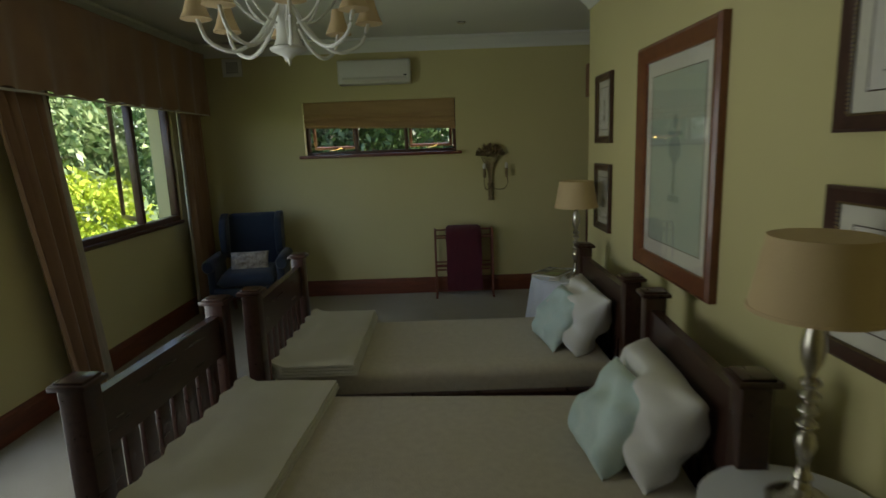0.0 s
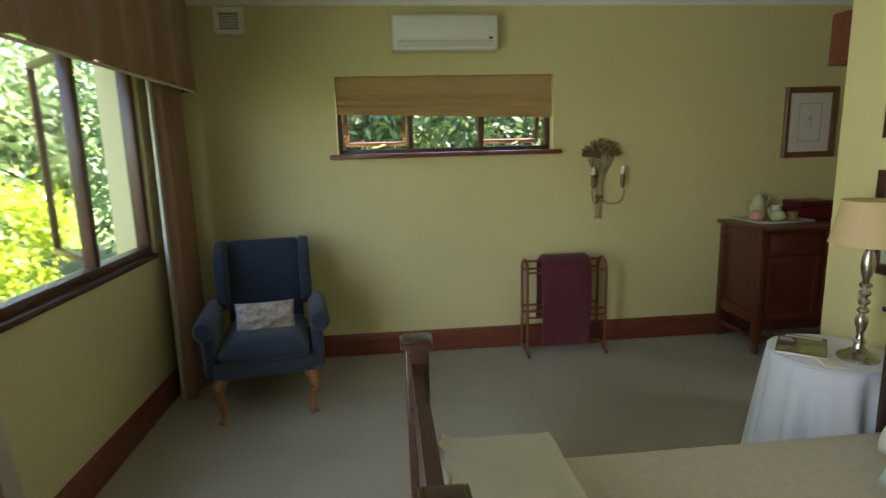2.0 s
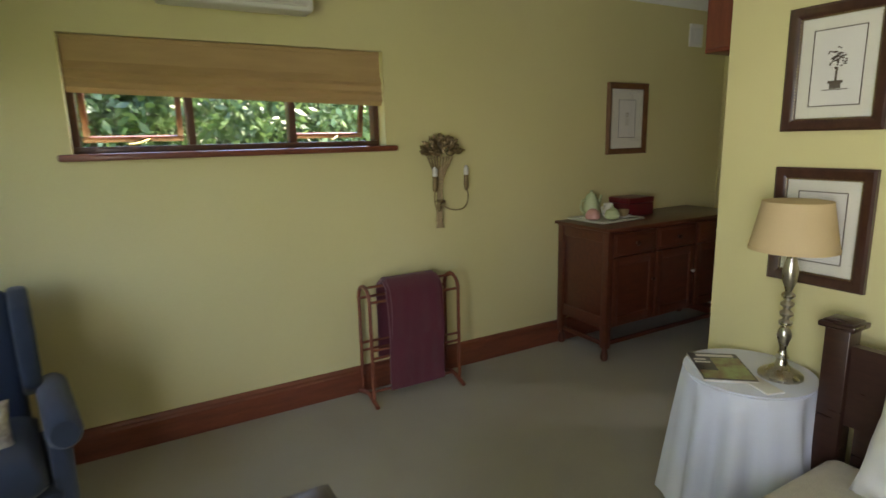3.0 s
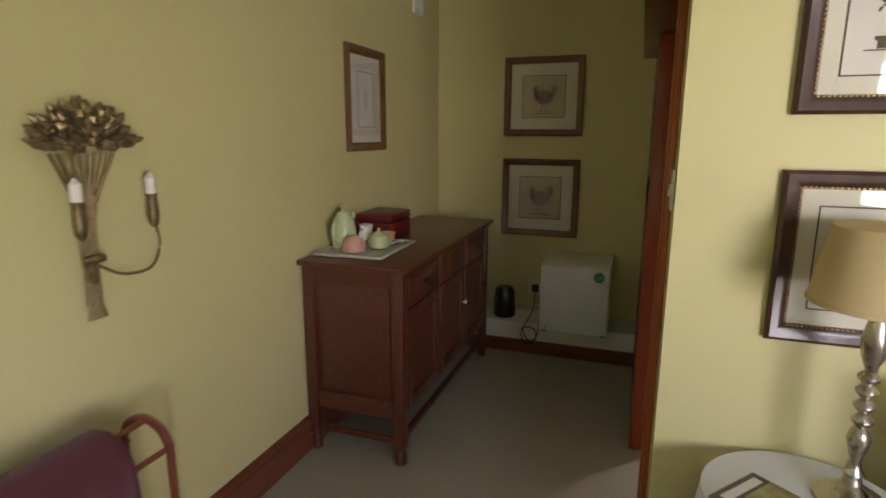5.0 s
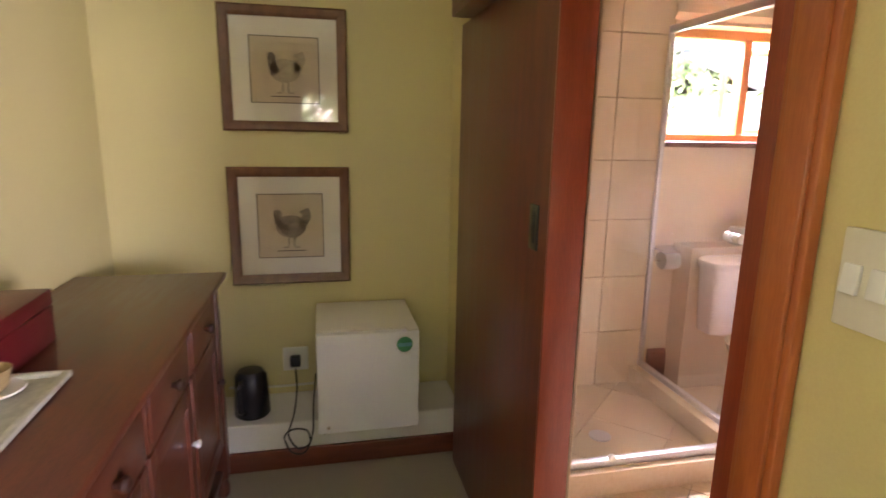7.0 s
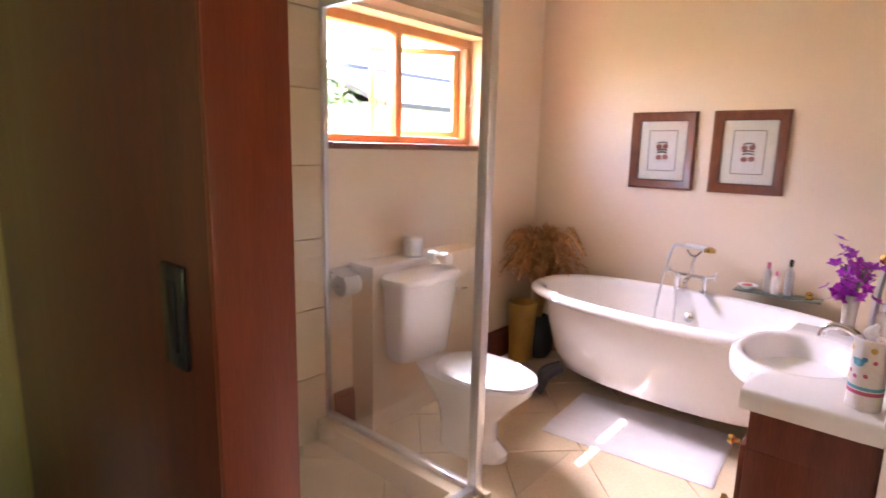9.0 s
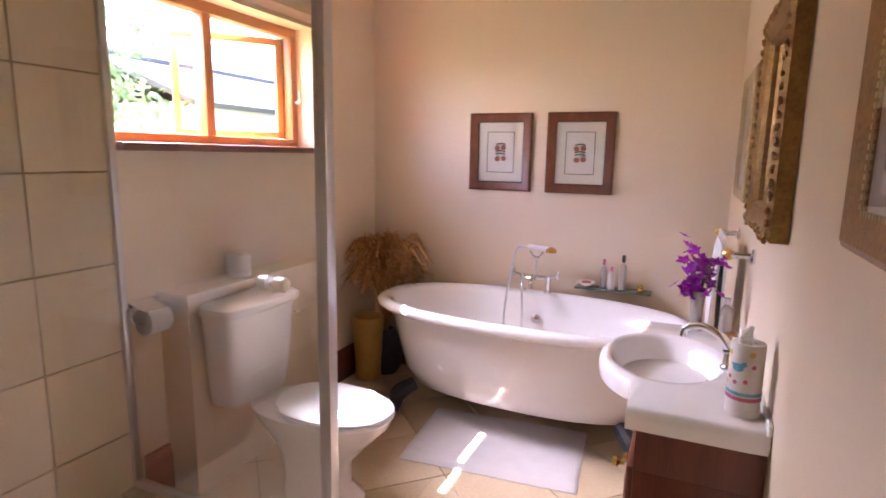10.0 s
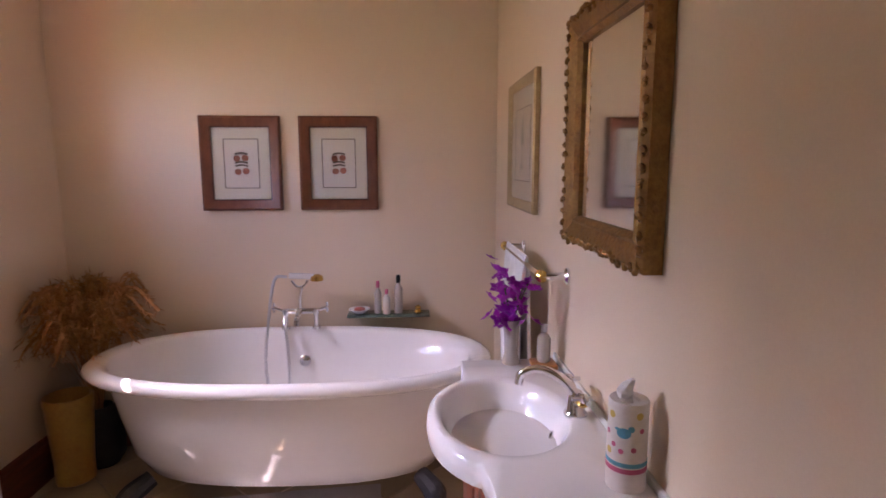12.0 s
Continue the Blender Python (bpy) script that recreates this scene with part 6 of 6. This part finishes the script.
# vanity: cabinet and moulded basin top
VX, VY0, VY1, VZ = XM, 2.30, 3.08, 0.875
vn = thing("vanity_unit", pose(0, 0, 0), "dark mahogany vanity cabinet under the white basin top", "cabinet")
part("cabinet_body", box(VX + 0.002, VX + 0.275, VY0 + 0.03, VY1 - 0.02, 0.06, 0.71, bevel=0.003), DOORWOOD, vn)
part("side_apron", box(VX + 0.002, VX + 0.275, VY1 - 0.04, VY1 - 0.0205, 0.71, 0.815), DOORWOOD, vn)
part("side_apron", box(VX + 0.002, VX + 0.275, VY0 + 0.0305, VY0 + 0.05, 0.71, 0.815), DOORWOOD, vn)
part("plinth", box(VX + 0.002, VX + 0.25, VY0 + 0.05, VY1 - 0.04, 0.0, 0.06), DARK, vn)
for a, b in ((VY0 + 0.045, 2.68), (2.695, VY1 - 0.035)):
    dd = part("door", merge(box(VX + 0.276, VX + 0.292, a, b, 0.10, 0.71, bevel=0.004), box(VX + 0.290, VX + 0.298, a + 0.05, b - 0.05, 0.16, 0.65, bevel=0.006)), SKIRT, vn)
    for kz in (0.70, 0.52):
        part("knob", moved(lathe([(0.006, 0), (0.006, 0.01), (0.014, 0.018), (0.012, 0.028), (0.0, 0.03)], 14), pose(VX + 0.298, b - 0.03, kz, 0, 90)), BRASS, dd)
vt = thing("washbasin", pose(0, 0, 0), "white ceramic vanity top with a round basin", "basin")


def vanity_top():
    """A slab whose front swells round the bowl, the bowl sunk in it."""
    bm = bm_new()
    cx, cy = VX + 0.23, 2.68
    n = 72
    out = []
    for i in range(n):
        a = 2 * math.pi * i / n
        c, s_ = math.cos(a), math.sin(a)
        lim = 1e9
        if c > 1e-6:
            lim = min(lim, (VX + 0.305 - cx) / c)
        if c < -1e-6:
            lim = min(lim, (VX + 0.001 - cx) / c)
        if s_ > 1e-6:
            lim = min(lim, (VY1 - cy) / s_)
        if s_ < -1e-6:
            lim = min(lim, (VY0 - cy) / s_)
        rr = 1 / math.sqrt((c / 0.185) ** 2 + (s_ / 0.255) ** 2)
        if c > 0:
            lim = max(lim, rr)
        out.append((lim, c, s_))

    def ring(f, dz):
        return [bm.verts.new((cx + c * f(l, c, s_), cy + s_ * f(l, c, s_), VZ + dz)) for l, c, s_ in out]

    ell = lambda k: (lambda l, c, s_: k / math.sqrt((c / 0.150) ** 2 + (s_ / 0.195) ** 2))
    rings = [ring(lambda l, c, s_: l - 0.03, -0.065), ring(lambda l, c, s_: l - 0.004, -0.055), ring(lambda l, c, s_: l, -0.03), ring(lambda l, c, s_: l - 0.004, -0.006), ring(lambda l, c, s_: l - 0.014, 0.0),
             ring(lambda l, c, s_: min(ell(1.16)(l, c, s_), l - 0.016), 0.003), ring(lambda l, c, s_: min(ell(1.06)(l, c, s_), l - 0.02), 0.004), ring(ell(0.99), -0.006), ring(ell(0.92), -0.035), ring(ell(0.78), -0.085), ring(ell(0.5), -0.118), ring(ell(0.16), -0.126), ring(ell(0.10), -0.135)]
    for a, b in zip(rings, rings[1:]):
        for i in range(n):
            bm.faces.new((a[i], a[(i + 1) % n], b[(i + 1) % n], b[i]))
    bm.faces.new(rings[0][::-1])
    bm.faces.new(rings[-1])
    bmesh.ops.recalc_face_normals(bm, faces=bm.faces)
    return bm, cx, cy


bm, BX, BY = vanity_top()
part("top", bm, CERAMIC, vt, smooth=0.9)
part("waste", lathe([(0.024, -0.124), (0.028, -0.121), (0.018, -0.120), (0.016, -0.126), (0.0, -0.127)], 18, BX - 0.012, BY, VZ), CHROME, vt)
part("overflow", moved(lathe([(0.010, 0), (0.010, 0.003), (0.006, 0.003), (0.006, 0.001), (0.0, 0.001)], 14), pose(BX - 0.115, BY + 0.02, VZ - 0.05, 0, 62)), CHROME, vt)
part("upstand", box(VX + 0.0005, VX + 0.010, VY0, VY1, VZ - 0.01, VZ + 0.016, bevel=0.003), WHITE, vt, "sealed edge at the wall")
bt = thing("basin_mixer", pose(1.50, 2.70, VZ), "chrome basin mixer with cross handles and brass collars", "tap")
part("tap_base", lathe([(0.028, 0), (0.028, 0.006), (0.022, 0.014), (0.02, 0.045), (0.014, 0.06)], 20), CHROME, bt)
part("spout", tube([(0, 0, 0.045), (0.03, -0.01, 0.085), (0.08, -0.03, 0.105), (0.12, -0.045, 0.09), (0.128, -0.048, 0.062)], [0.014, 0.012, 0.010, 0.010, 0.011], 12), CHROME, bt)
for sy in (-1, 1):
    hd = part("valve", tube([(0, 0, 0.03), (0.0, sy * 0.04, 0.045), (0.0, sy * 0.06, 0.055)], 0.010, 10), CHROME, bt)
    part("collar", lathe([(0.011, 0.0), (0.015, 0.006), (0.011, 0.014)], 14, 0, sy * 0.052, 0.045), BRASS, hd)
    part("cross_handle", merge(tube([(-0.028, sy * 0.06, 0.066), (0.028, sy * 0.06, 0.066)], 0.0055, 7, smooth=1), tube([(0, sy * 0.06 - 0.028, 0.066), (0, sy * 0.06 + 0.028, 0.066)], 0.0055, 7, smooth=1)), CHROME, hd)
    part("handle_cap", lathe([(0.009, 0.058), (0.011, 0.066), (0.008, 0.076), (0.0, 0.078)], 12, 0, sy * 0.06), CHROME, hd)

# paper cylinder of tissues with printed bands and bird
tn = thing("tissue_tube", pose(1.495, 2.995, VZ + 0.003), "printed cardboard tissue tube with a blue bird, on the vanity", "tissue box")
part("tube_body", lathe([(0.0, 0), (0.036, 0), (0.036, 0.165), (0.034, 0.168), (0.020, 0.166), (0.016, 0.162), (0.0, 0.160)], 32), LABEL, tn)
part("pink_band", lathe([(0.0362, 0.038), (0.0368, 0.038), (0.0368, 0.047), (0.0362, 0.047)], 32), LABEL_PINK, tn, "pink printed band")
part("blue_band", lathe([(0.0362, 0.050), (0.0368, 0.050), (0.0368, 0.058), (0.0362, 0.058)], 32), LABEL_BLUE, tn, "blue printed band")


def wrap_disc(a, z, ra, rz, r=0.0368, n=14):
    bm = bm_new()
    vs = [bm.verts.new((r * math.cos(a + ra / r * math.cos(t)), r * math.sin(a + ra / r * math.cos(t)), z + rz * math.sin(t))) for t in (2 * math.pi * i / n for i in range(n))]
    bm.faces.new(vs)
    return bm


part("bird_print", merge(wrap_disc(1.0, 0.115, 0.013, 0.010), wrap_disc(1.35, 0.124, 0.006, 0.006), wrap_disc(0.7, 0.121, 0.006, 0.003)), LABEL_BLUE, tn, "blue bird shape", 0)
for a, z in ((1.5, 0.085), (0.5, 0.09), (0.1, 0.11), (1.9, 0.12), (0.9, 0.08)):
    part("dot_print", wrap_disc(a, z, 0.005, 0.005), LABEL_PINK, tn, "pink printed dots", 0)
for a, z in ((1.75, 0.148), (0.35, 0.145), (0.2, 0.075)):
    part("sun_print", wrap_disc(a, z, 0.007, 0.007), LABEL_YELLOW, tn, "yellow printed discs", 0)
part("tissue", tube([(0, 0, 0.155), (0.006, -0.004, 0.18), (-0.004, 0.004, 0.205)], [0.010, 0.016, 0.004], 7), TOWEL, tn, "white tissue tuft")

# vase with purple orchids, lotion bottle on a wooden dish
vs_ = thing("flower_vase", pose(1.59, 2.345, VZ + 0.001), "glass vase with purple orchid stems", "vase")
part("vase_glass", lathe([(0.026, 0), (0.027, 0.004), (0.020, 0.03), (0.022, 0.09), (0.026, 0.135), (0.024, 0.135), (0.018, 0.03), (0.0, 0.012)], 20), CLEARB, vs_)
rng = random.Random(7)
for i in range(6):
    a = rng.uniform(0, 6.28)
    part("stem", tube([(0, 0, 0.02), (0.01 * math.cos(a), 0.01 * math.sin(a), 0.14), (0.05 * math.cos(a), 0.05 * math.sin(a), 0.24)], 0.0022, 5), LEAF_DARK, vs_)
heads = [(rng.gauss(0, 0.038), rng.gauss(0, 0.045), rng.uniform(0.12, 0.245)) for _ in range(46)] + [(0.03, -0.04, 0.275), (0.05, -0.02, 0.285), (0.02, -0.05, 0.26), (0.045, 0.0, 0.265), (0.06, -0.03, 0.315)]
for hx, hy, hz in heads:
    bm = bm_new()
    base = rng.uniform(0, 6.28)
    tilt = Euler((rng.uniform(-0.9, 0.9), rng.uniform(-0.9, 0.9), base)).to_matrix()
    for k in range(5):
        a = 2 * math.pi * k / 5
        u, w = Vector((math.cos(a), math.sin(a), 0.25)), Vector((-math.sin(a), math.cos(a), 0))
        s_ = rng.uniform(0.019, 0.027)
        q = [Vector((0, 0, 0)), u * s_ * 0.6 + w * s_ * 0.42, u * s_ * 1.15, u * s_ * 0.6 - w * s_ * 0.42]
        bm.faces.new([bm.verts.new(Vector((hx, hy, hz)) + tilt @ c) for c in q])
    part("flower", bm, PURPLE, vs_, smooth=0)
bottle(1.50, 2.38, VZ + 0.016, 0.020, 0.115, CLEARB, ALU, "clear lotion bottle with a silver cap on the wooden dish")
wd = thing("wooden_dish", pose(1.50, 2.38, VZ + 0.001), "small orange wooden dish under the lotion bottle", "dish")
part("dish", box(-0.036, 0.036, -0.036, 0.036, 0, 0.014, bevel=0.004), PINE, wd)

# towel rail with brass ends and a white towel
tw = thing("towel_rail", pose(XM, 0, 1.15), "chrome towel rail with brass end caps", "towel rail")
for y in (1.80, 2.40):
    part("post", moved(lathe([(0.024, 0), (0.024, 0.006), (0.012, 0.012), (0.010, 0.075)], 16), pose(0, y, 0, 0, 90)), CHROME, tw)
    part("end_cap", moved(lathe([(0.008, -0.03), (0.018, -0.02), (0.018, 0.0), (0.010, 0.01)], 16), pose(0.075, y, 0, -90)), BRASS, tw)
part("bar", tube([(0.075, 1.80, 0), (0.075, 2.40, 0)], 0.009, 10, smooth=1), CHROME, tw)
to = thing("towel", pose(XM + 0.075, 2.02, 1.15), "white towel folded over the rail", "towel")
part("towel_cloth", moved(draped(0.34, 0.52, 0.48, 0.014, 0.014, TOWEL, 0.010, 9), pose(0, 0, 0, 0, 0, 90)), TOWEL, to, smooth=1.2)

# pictures and mirror
picture(2.719, YS + 0.002, 1.472, "+y", 0.392, 0.465, 0.055, 0.055, FRAME_RED, PAPER_WHITE, art_fruit, "red brown carved frame with a fruit print, above the bath", bead=FRAME_DARK)
picture(2.239, YS + 0.002, 1.472, "+y", 0.388, 0.465, 0.055, 0.055, FRAME_RED, PAPER_WHITE, art_fruit, "red brown carved frame with a plum print, above the bath", bead=FRAME_DARK)
picture(XM + 0.002, 1.768, 1.541, "+x", 0.50, 0.50, 0.04, 0.07, GOLD_PALE, PAPER_WHITE, art_urn, "pale gilt framed urn print beside the towel rail", 0.022)
picture(XM + 0.002, 3.71, 1.60, "+x", 0.42, 0.52, 0.05, 0.05, GOLD, PAPER, art_script, "gilt rope framed print by the doorway", 0.022, bead=GOLD_PALE)
mr = thing("mirror", pose(XM + 0.002, 2.734, 1.547, 0, 0, 90), "gilt carved wooden mirror above the basin", "mirror")
mw, mh, fw = 0.502, 0.553, 0.066
prof = [(0.0, 0.0), (0.0, -0.035), (0.012, -0.045), (0.03, -0.038), (0.048, -0.03), (0.056, -0.034), (fw, -0.022), (fw, 0.0)]
bm = bm_new()
rings = [[bm.verts.new((sx * (mw / 2 - o), d, sz * (mh / 2 - o))) for o, d in prof] for sx, sz in ((-1, -1), (1, -1), (1, 1), (-1, 1))]
for i in range(4):
    a, b = rings[i], rings[(i + 1) % 4]
    for k in range(len(prof) - 1):
        bm.faces.new((a[k], b[k], b[k + 1], a[k + 1]))
bmesh.ops.recalc_face_normals(bm, faces=bm.faces)
part("frame", bm, GOLD, mr, smooth=0.5)
rng = random.Random(5)
for side in range(4):
    n = 19
    for k in range(n):
        u = (k + 0.5) / n - 0.5
        jit = rng.uniform(-0.004, 0.004)
        c = (u * mw, -mh / 2 + 0.009 + jit) if side == 0 else (u * mw, mh / 2 - 0.009 + jit) if side == 1 else (-mw / 2 + 0.009 + jit, u * mh) if side == 2 else (mw / 2 - 0.009 + jit, u * mh)
        ang = rng.uniform(0, 6.28)
        r = rng.uniform(0.006, 0.010)
        pts = [(c[0] + r * math.cos(ang + t) * (1 - t / 7), -0.043 - 0.001 * t, c[1] + r * math.sin(ang + t) * (1 - t / 7)) for t in (0, 1.2, 2.4, 3.6, 4.8)]
        part("carving", tube(pts, [0.003, 0.006, 0.006, 0.005, 0.002], 6, smooth=3), GOLD, mr)
part("mirror_glass", box(-mw / 2 + fw - 0.002, mw / 2 - fw + 0.002, -0.016, -0.012, -mh / 2 + fw - 0.002, mh / 2 - fw + 0.002), MIRROR, mr, "silvered mirror glass", 0)

# yellow pot, dried grasses, bath mat
yp = thing("waste_pot", pose(3.47, 1.40, 0), "yellow glazed pot with a brown mark in the corner", "pot")
part("pot_body", lathe([(0.07, 0), (0.085, 0.01), (0.082, 0.10), (0.10, 0.36), (0.105, 0.40), (0.10, 0.42), (0.092, 0.42), (0.09, 0.36), (0.0, 0.03)], 28), YELLOWPOT, yp)
dg = thing("dried_grass", pose(3.42, 1.25, 0), "tall dried grass plumes in a dark pot behind the bath", "dried grass")
part("pot", lathe([(0.07, 0), (0.10, 0.05), (0.11, 0.18), (0.07, 0.28), (0.06, 0.30), (0.05, 0.30), (0.0, 0.05)], 22), IRON, dg)
rng = random.Random(11)
verts, faces = [], []
for i in range(120):
    a = rng.uniform(0, 6.28)
    lean = rng.uniform(0.05, 0.27) + 0.14 * (i % 11 == 0)
    hgt = rng.uniform(0.66, 0.92)
    p = curve_pts([(0, 0, 0.2), (lean * 0.25 * math.cos(a), lean * 0.25 * math.sin(a), hgt * 0.65), (lean * math.cos(a) * 0.75, lean * math.sin(a) * 0.75, hgt), (lean * 1.25 * math.cos(a), lean * 1.25 * math.sin(a), hgt - 0.02 - lean * 0.25)], 6)
    for k in range(len(p) - 1):
        w = 0.0018 if k < 10 else 0.006
        d = (p[k + 1] - p[k]).normalized().cross(Vector((math.cos(a * 3), math.sin(a * 3), 0.3))).normalized() * w
        o = len(verts)
        verts += [tuple(p[k] - d), tuple(p[k] + d), tuple(p[k + 1] + d), tuple(p[k + 1] - d)]
        faces.append((o, o + 1, o + 2, o + 3))
        if k >= 9:
            for _ in range(7):
                q = p[k].lerp(p[k + 1], rng.random())
                e = (Vector((rng.gauss(0, 1), rng.gauss(0, 1), rng.gauss(-0.3, 0.7))).normalized() + (p[k + 1] - p[k]).normalized()).normalized() * rng.uniform(0.025, 0.055)
                s_ = e.cross(Vector((rng.random(), rng.random(), 0.2))).normalized() * 0.003
                o = len(verts)
                verts += [tuple(q), tuple(q + e * 0.5 + s_), tuple(q + e), tuple(q + e * 0.5 - s_)]
                faces.append((o, o + 1, o + 2, o + 3))
# keep the plumes clear of the two walls
verts = [(min(x, XBE - 3.44), max(y, YS - 1.23), z) for x, y, z in verts]
me = bpy.data.meshes.new("plumes")
me.from_pydata(verts, [], faces)
me.materials.append(STRAW)
pl = new("plumes", me)
pl.parent = dg
bmn = thing("bath_mat", pose(2.43, 1.86, 0.0, 0, 0, 5), "white cotton bath mat on the tiles", "bath mat")
bm = bm_new()
nx, ny = 40, 24
gtop = [[bm.verts.new((-0.42 + 0.84 * i / nx + 0.006 * noise.noise(Vector((j * 0.3, 0, 1))), -0.29 + 0.58 * j / ny + 0.006 * noise.noise(Vector((i * 0.3, 2, 1))), (0.012 + 0.002 * math.sin(j * 2.6)) * (0.35 if i in (0, nx) or j in (0, ny) else 1))) for j in range(ny + 1)] for i in range(nx + 1)]
for i in range(nx):
    for j in range(ny):
        bm.faces.new((gtop[i][j], gtop[i + 1][j], gtop[i + 1][j + 1], gtop[i][j + 1]))
ret = bmesh.ops.extrude_face_region(bm, geom=bm.faces[:])
for v in ret["geom"]:
    if isinstance(v, bmesh.types.BMVert):
        v.co.z = 0.001
bmesh.ops.recalc_face_normals(bm, faces=bm.faces)
part("mat_cloth", bm, MATT, bmn, smooth=1.0)


# ---- tiles, last ----
def clip_poly(poly, x0, x1, y0, y1):
    for ax, lim, sgn in ((0, x0, 1), (0, x1, -1), (1, y0, 1), (1, y1, -1)):
        out = []
        for i, p in enumerate(poly):
            q = poly[(i + 1) % len(poly)]
            dp, dq = (p[ax] - lim) * sgn, (q[ax] - lim) * sgn
            if dp >= 0:
                out.append(p)
            if dp * dq < 0:
                t = dp / (dp - dq)
                out.append(tuple(p[k] + (q[k] - p[k]) * t for k in (0, 1)))
        poly = out
        if len(poly) < 3:
            return []
    return poly


def floor_tiles(x0, x1, y0, y1, size, parent, ox=0.0, oy=0.0):
    s2 = size * math.sqrt(2)
    gap = 0.004
    for i in range(-14, 15):
        for j in range(-14, 15):
            cx, cy = ox + (i + j) * s2 / 2, oy + (i - j) * s2 / 2
            h = s2 / 2 - gap
            poly = clip_poly([(cx - h, cy), (cx, cy - h), (cx + h, cy), (cx, cy + h)], x0, x1, y0, y1)
            if len(poly) < 3:
                continue
            area = abs(sum(poly[k][0] * poly[(k + 1) % len(poly)][1] - poly[(k + 1) % len(poly)][0] * poly[k][1] for k in range(len(poly)))) / 2
            if area < 0.0008:
                continue
            mx_, my_ = sum(p[0] for p in poly) / len(poly), sum(p[1] for p in poly) / len(poly)
            bm = bm_new()
            lo = [bm.verts.new((a - mx_, b - my_, -0.011)) for a, b in poly]
            mid = [bm.verts.new((a - mx_, b - my_, -0.002)) for a, b in poly]
            hi = [bm.verts.new(((a - mx_) * 0.99, (b - my_) * 0.99, 0.0)) for a, b in poly]
            for r0, r1 in ((lo, mid), (mid, hi)):
                for k in range(len(poly)):
                    bm.faces.new((r0[k], r0[(k + 1) % len(poly)], r1[(k + 1) % len(poly)], r1[k]))
            bm.faces.new(hi)
            bmesh.ops.recalc_face_normals(bm, faces=bm.faces)
            o = part("tile", bm, TILE, parent, smooth=0)
            o.location = (mx_, my_, 0)


floor_tiles(XM, KX, YS, 4.264, 0.40, bath_floor, 2.0, 2.5)
floor_tiles(KX, XBE, YS, KY, 0.40, bath_floor, 2.0, 2.5)
floor_tiles(KX + 0.12, XBE, KY + 0.12, YB, 0.40, bath_floor, 2.1, 3.2)


def wall_tiles(parent, origin, along, out, length, height, tw_, th_, name="tile"):
    """Rectangular tiles on a wall: origin at the lower corner, along and out are unit vectors."""
    along, out, up = Vector(along), Vector(out), Vector((0, 0, 1))
    shared = {}
    for i in range(math.ceil(length / tw_ - 1e-6)):
        for j in range(math.ceil(height / th_ - 1e-6)):
            w, h = min(tw_, length - i * tw_) - 0.004, min(th_, height - j * th_) - 0.004
            key = (round(w, 4), round(h, 4))
            if key not in shared:
                bm = bm_new()
                for k in range(8):
                    u, v, d = (k & 1), (k >> 1 & 1), (k >> 2)
                    e = 0.0015 * d
                    bm.verts.new(along * ((e if not u else w - e)) + up * (e if not v else h - e) + out * (0.0 if not d else 0.009))
                bm.verts.ensure_lookup_table()
                for f in ((0, 1, 5, 4), (1, 3, 7, 5), (3, 2, 6, 7), (2, 0, 4, 6), (4, 5, 7, 6)):
                    bm.faces.new([bm.verts[q] for q in f])
                bmesh.ops.recalc_face_normals(bm, faces=bm.faces)
                me = bpy.data.meshes.new(name)
                bm.to_mesh(me)
                bm.free()
                me.materials.append(WALLTILE)
                shared[key] = me
            o = new(name, shared[key])
            o.parent = parent
            o.location = Vector(origin) + along * (i * tw_ + 0.002) + up * (j * th_ + 0.002)


backing_e = structure("shower_wall_east", box(XBE - 0.008, XBE - 0.001, KY + 0.02, YB, 0.0, 2.40), GROUT, "cream tiles on the shower end wall", "tiles")
wall_tiles(backing_e, (XBE - 0.009, YB - 0.001, 0.0), (0, -1, 0), (-1, 0, 0), YB - KY - 0.03, 2.38, 0.42, 0.342)
backing_n = structure("shower_wall_north", box(2.20, XBE - 0.02, YB - 0.008, YB - 0.001, 0.0, 2.40), GROUT, "cream tiles on the shower side wall", "tiles")
wall_tiles(backing_n, (2.21, YB - 0.009, 0.0), (1, 0, 0), (0, -1, 0), XBE - 2.24, 2.38, 0.42, 0.342)
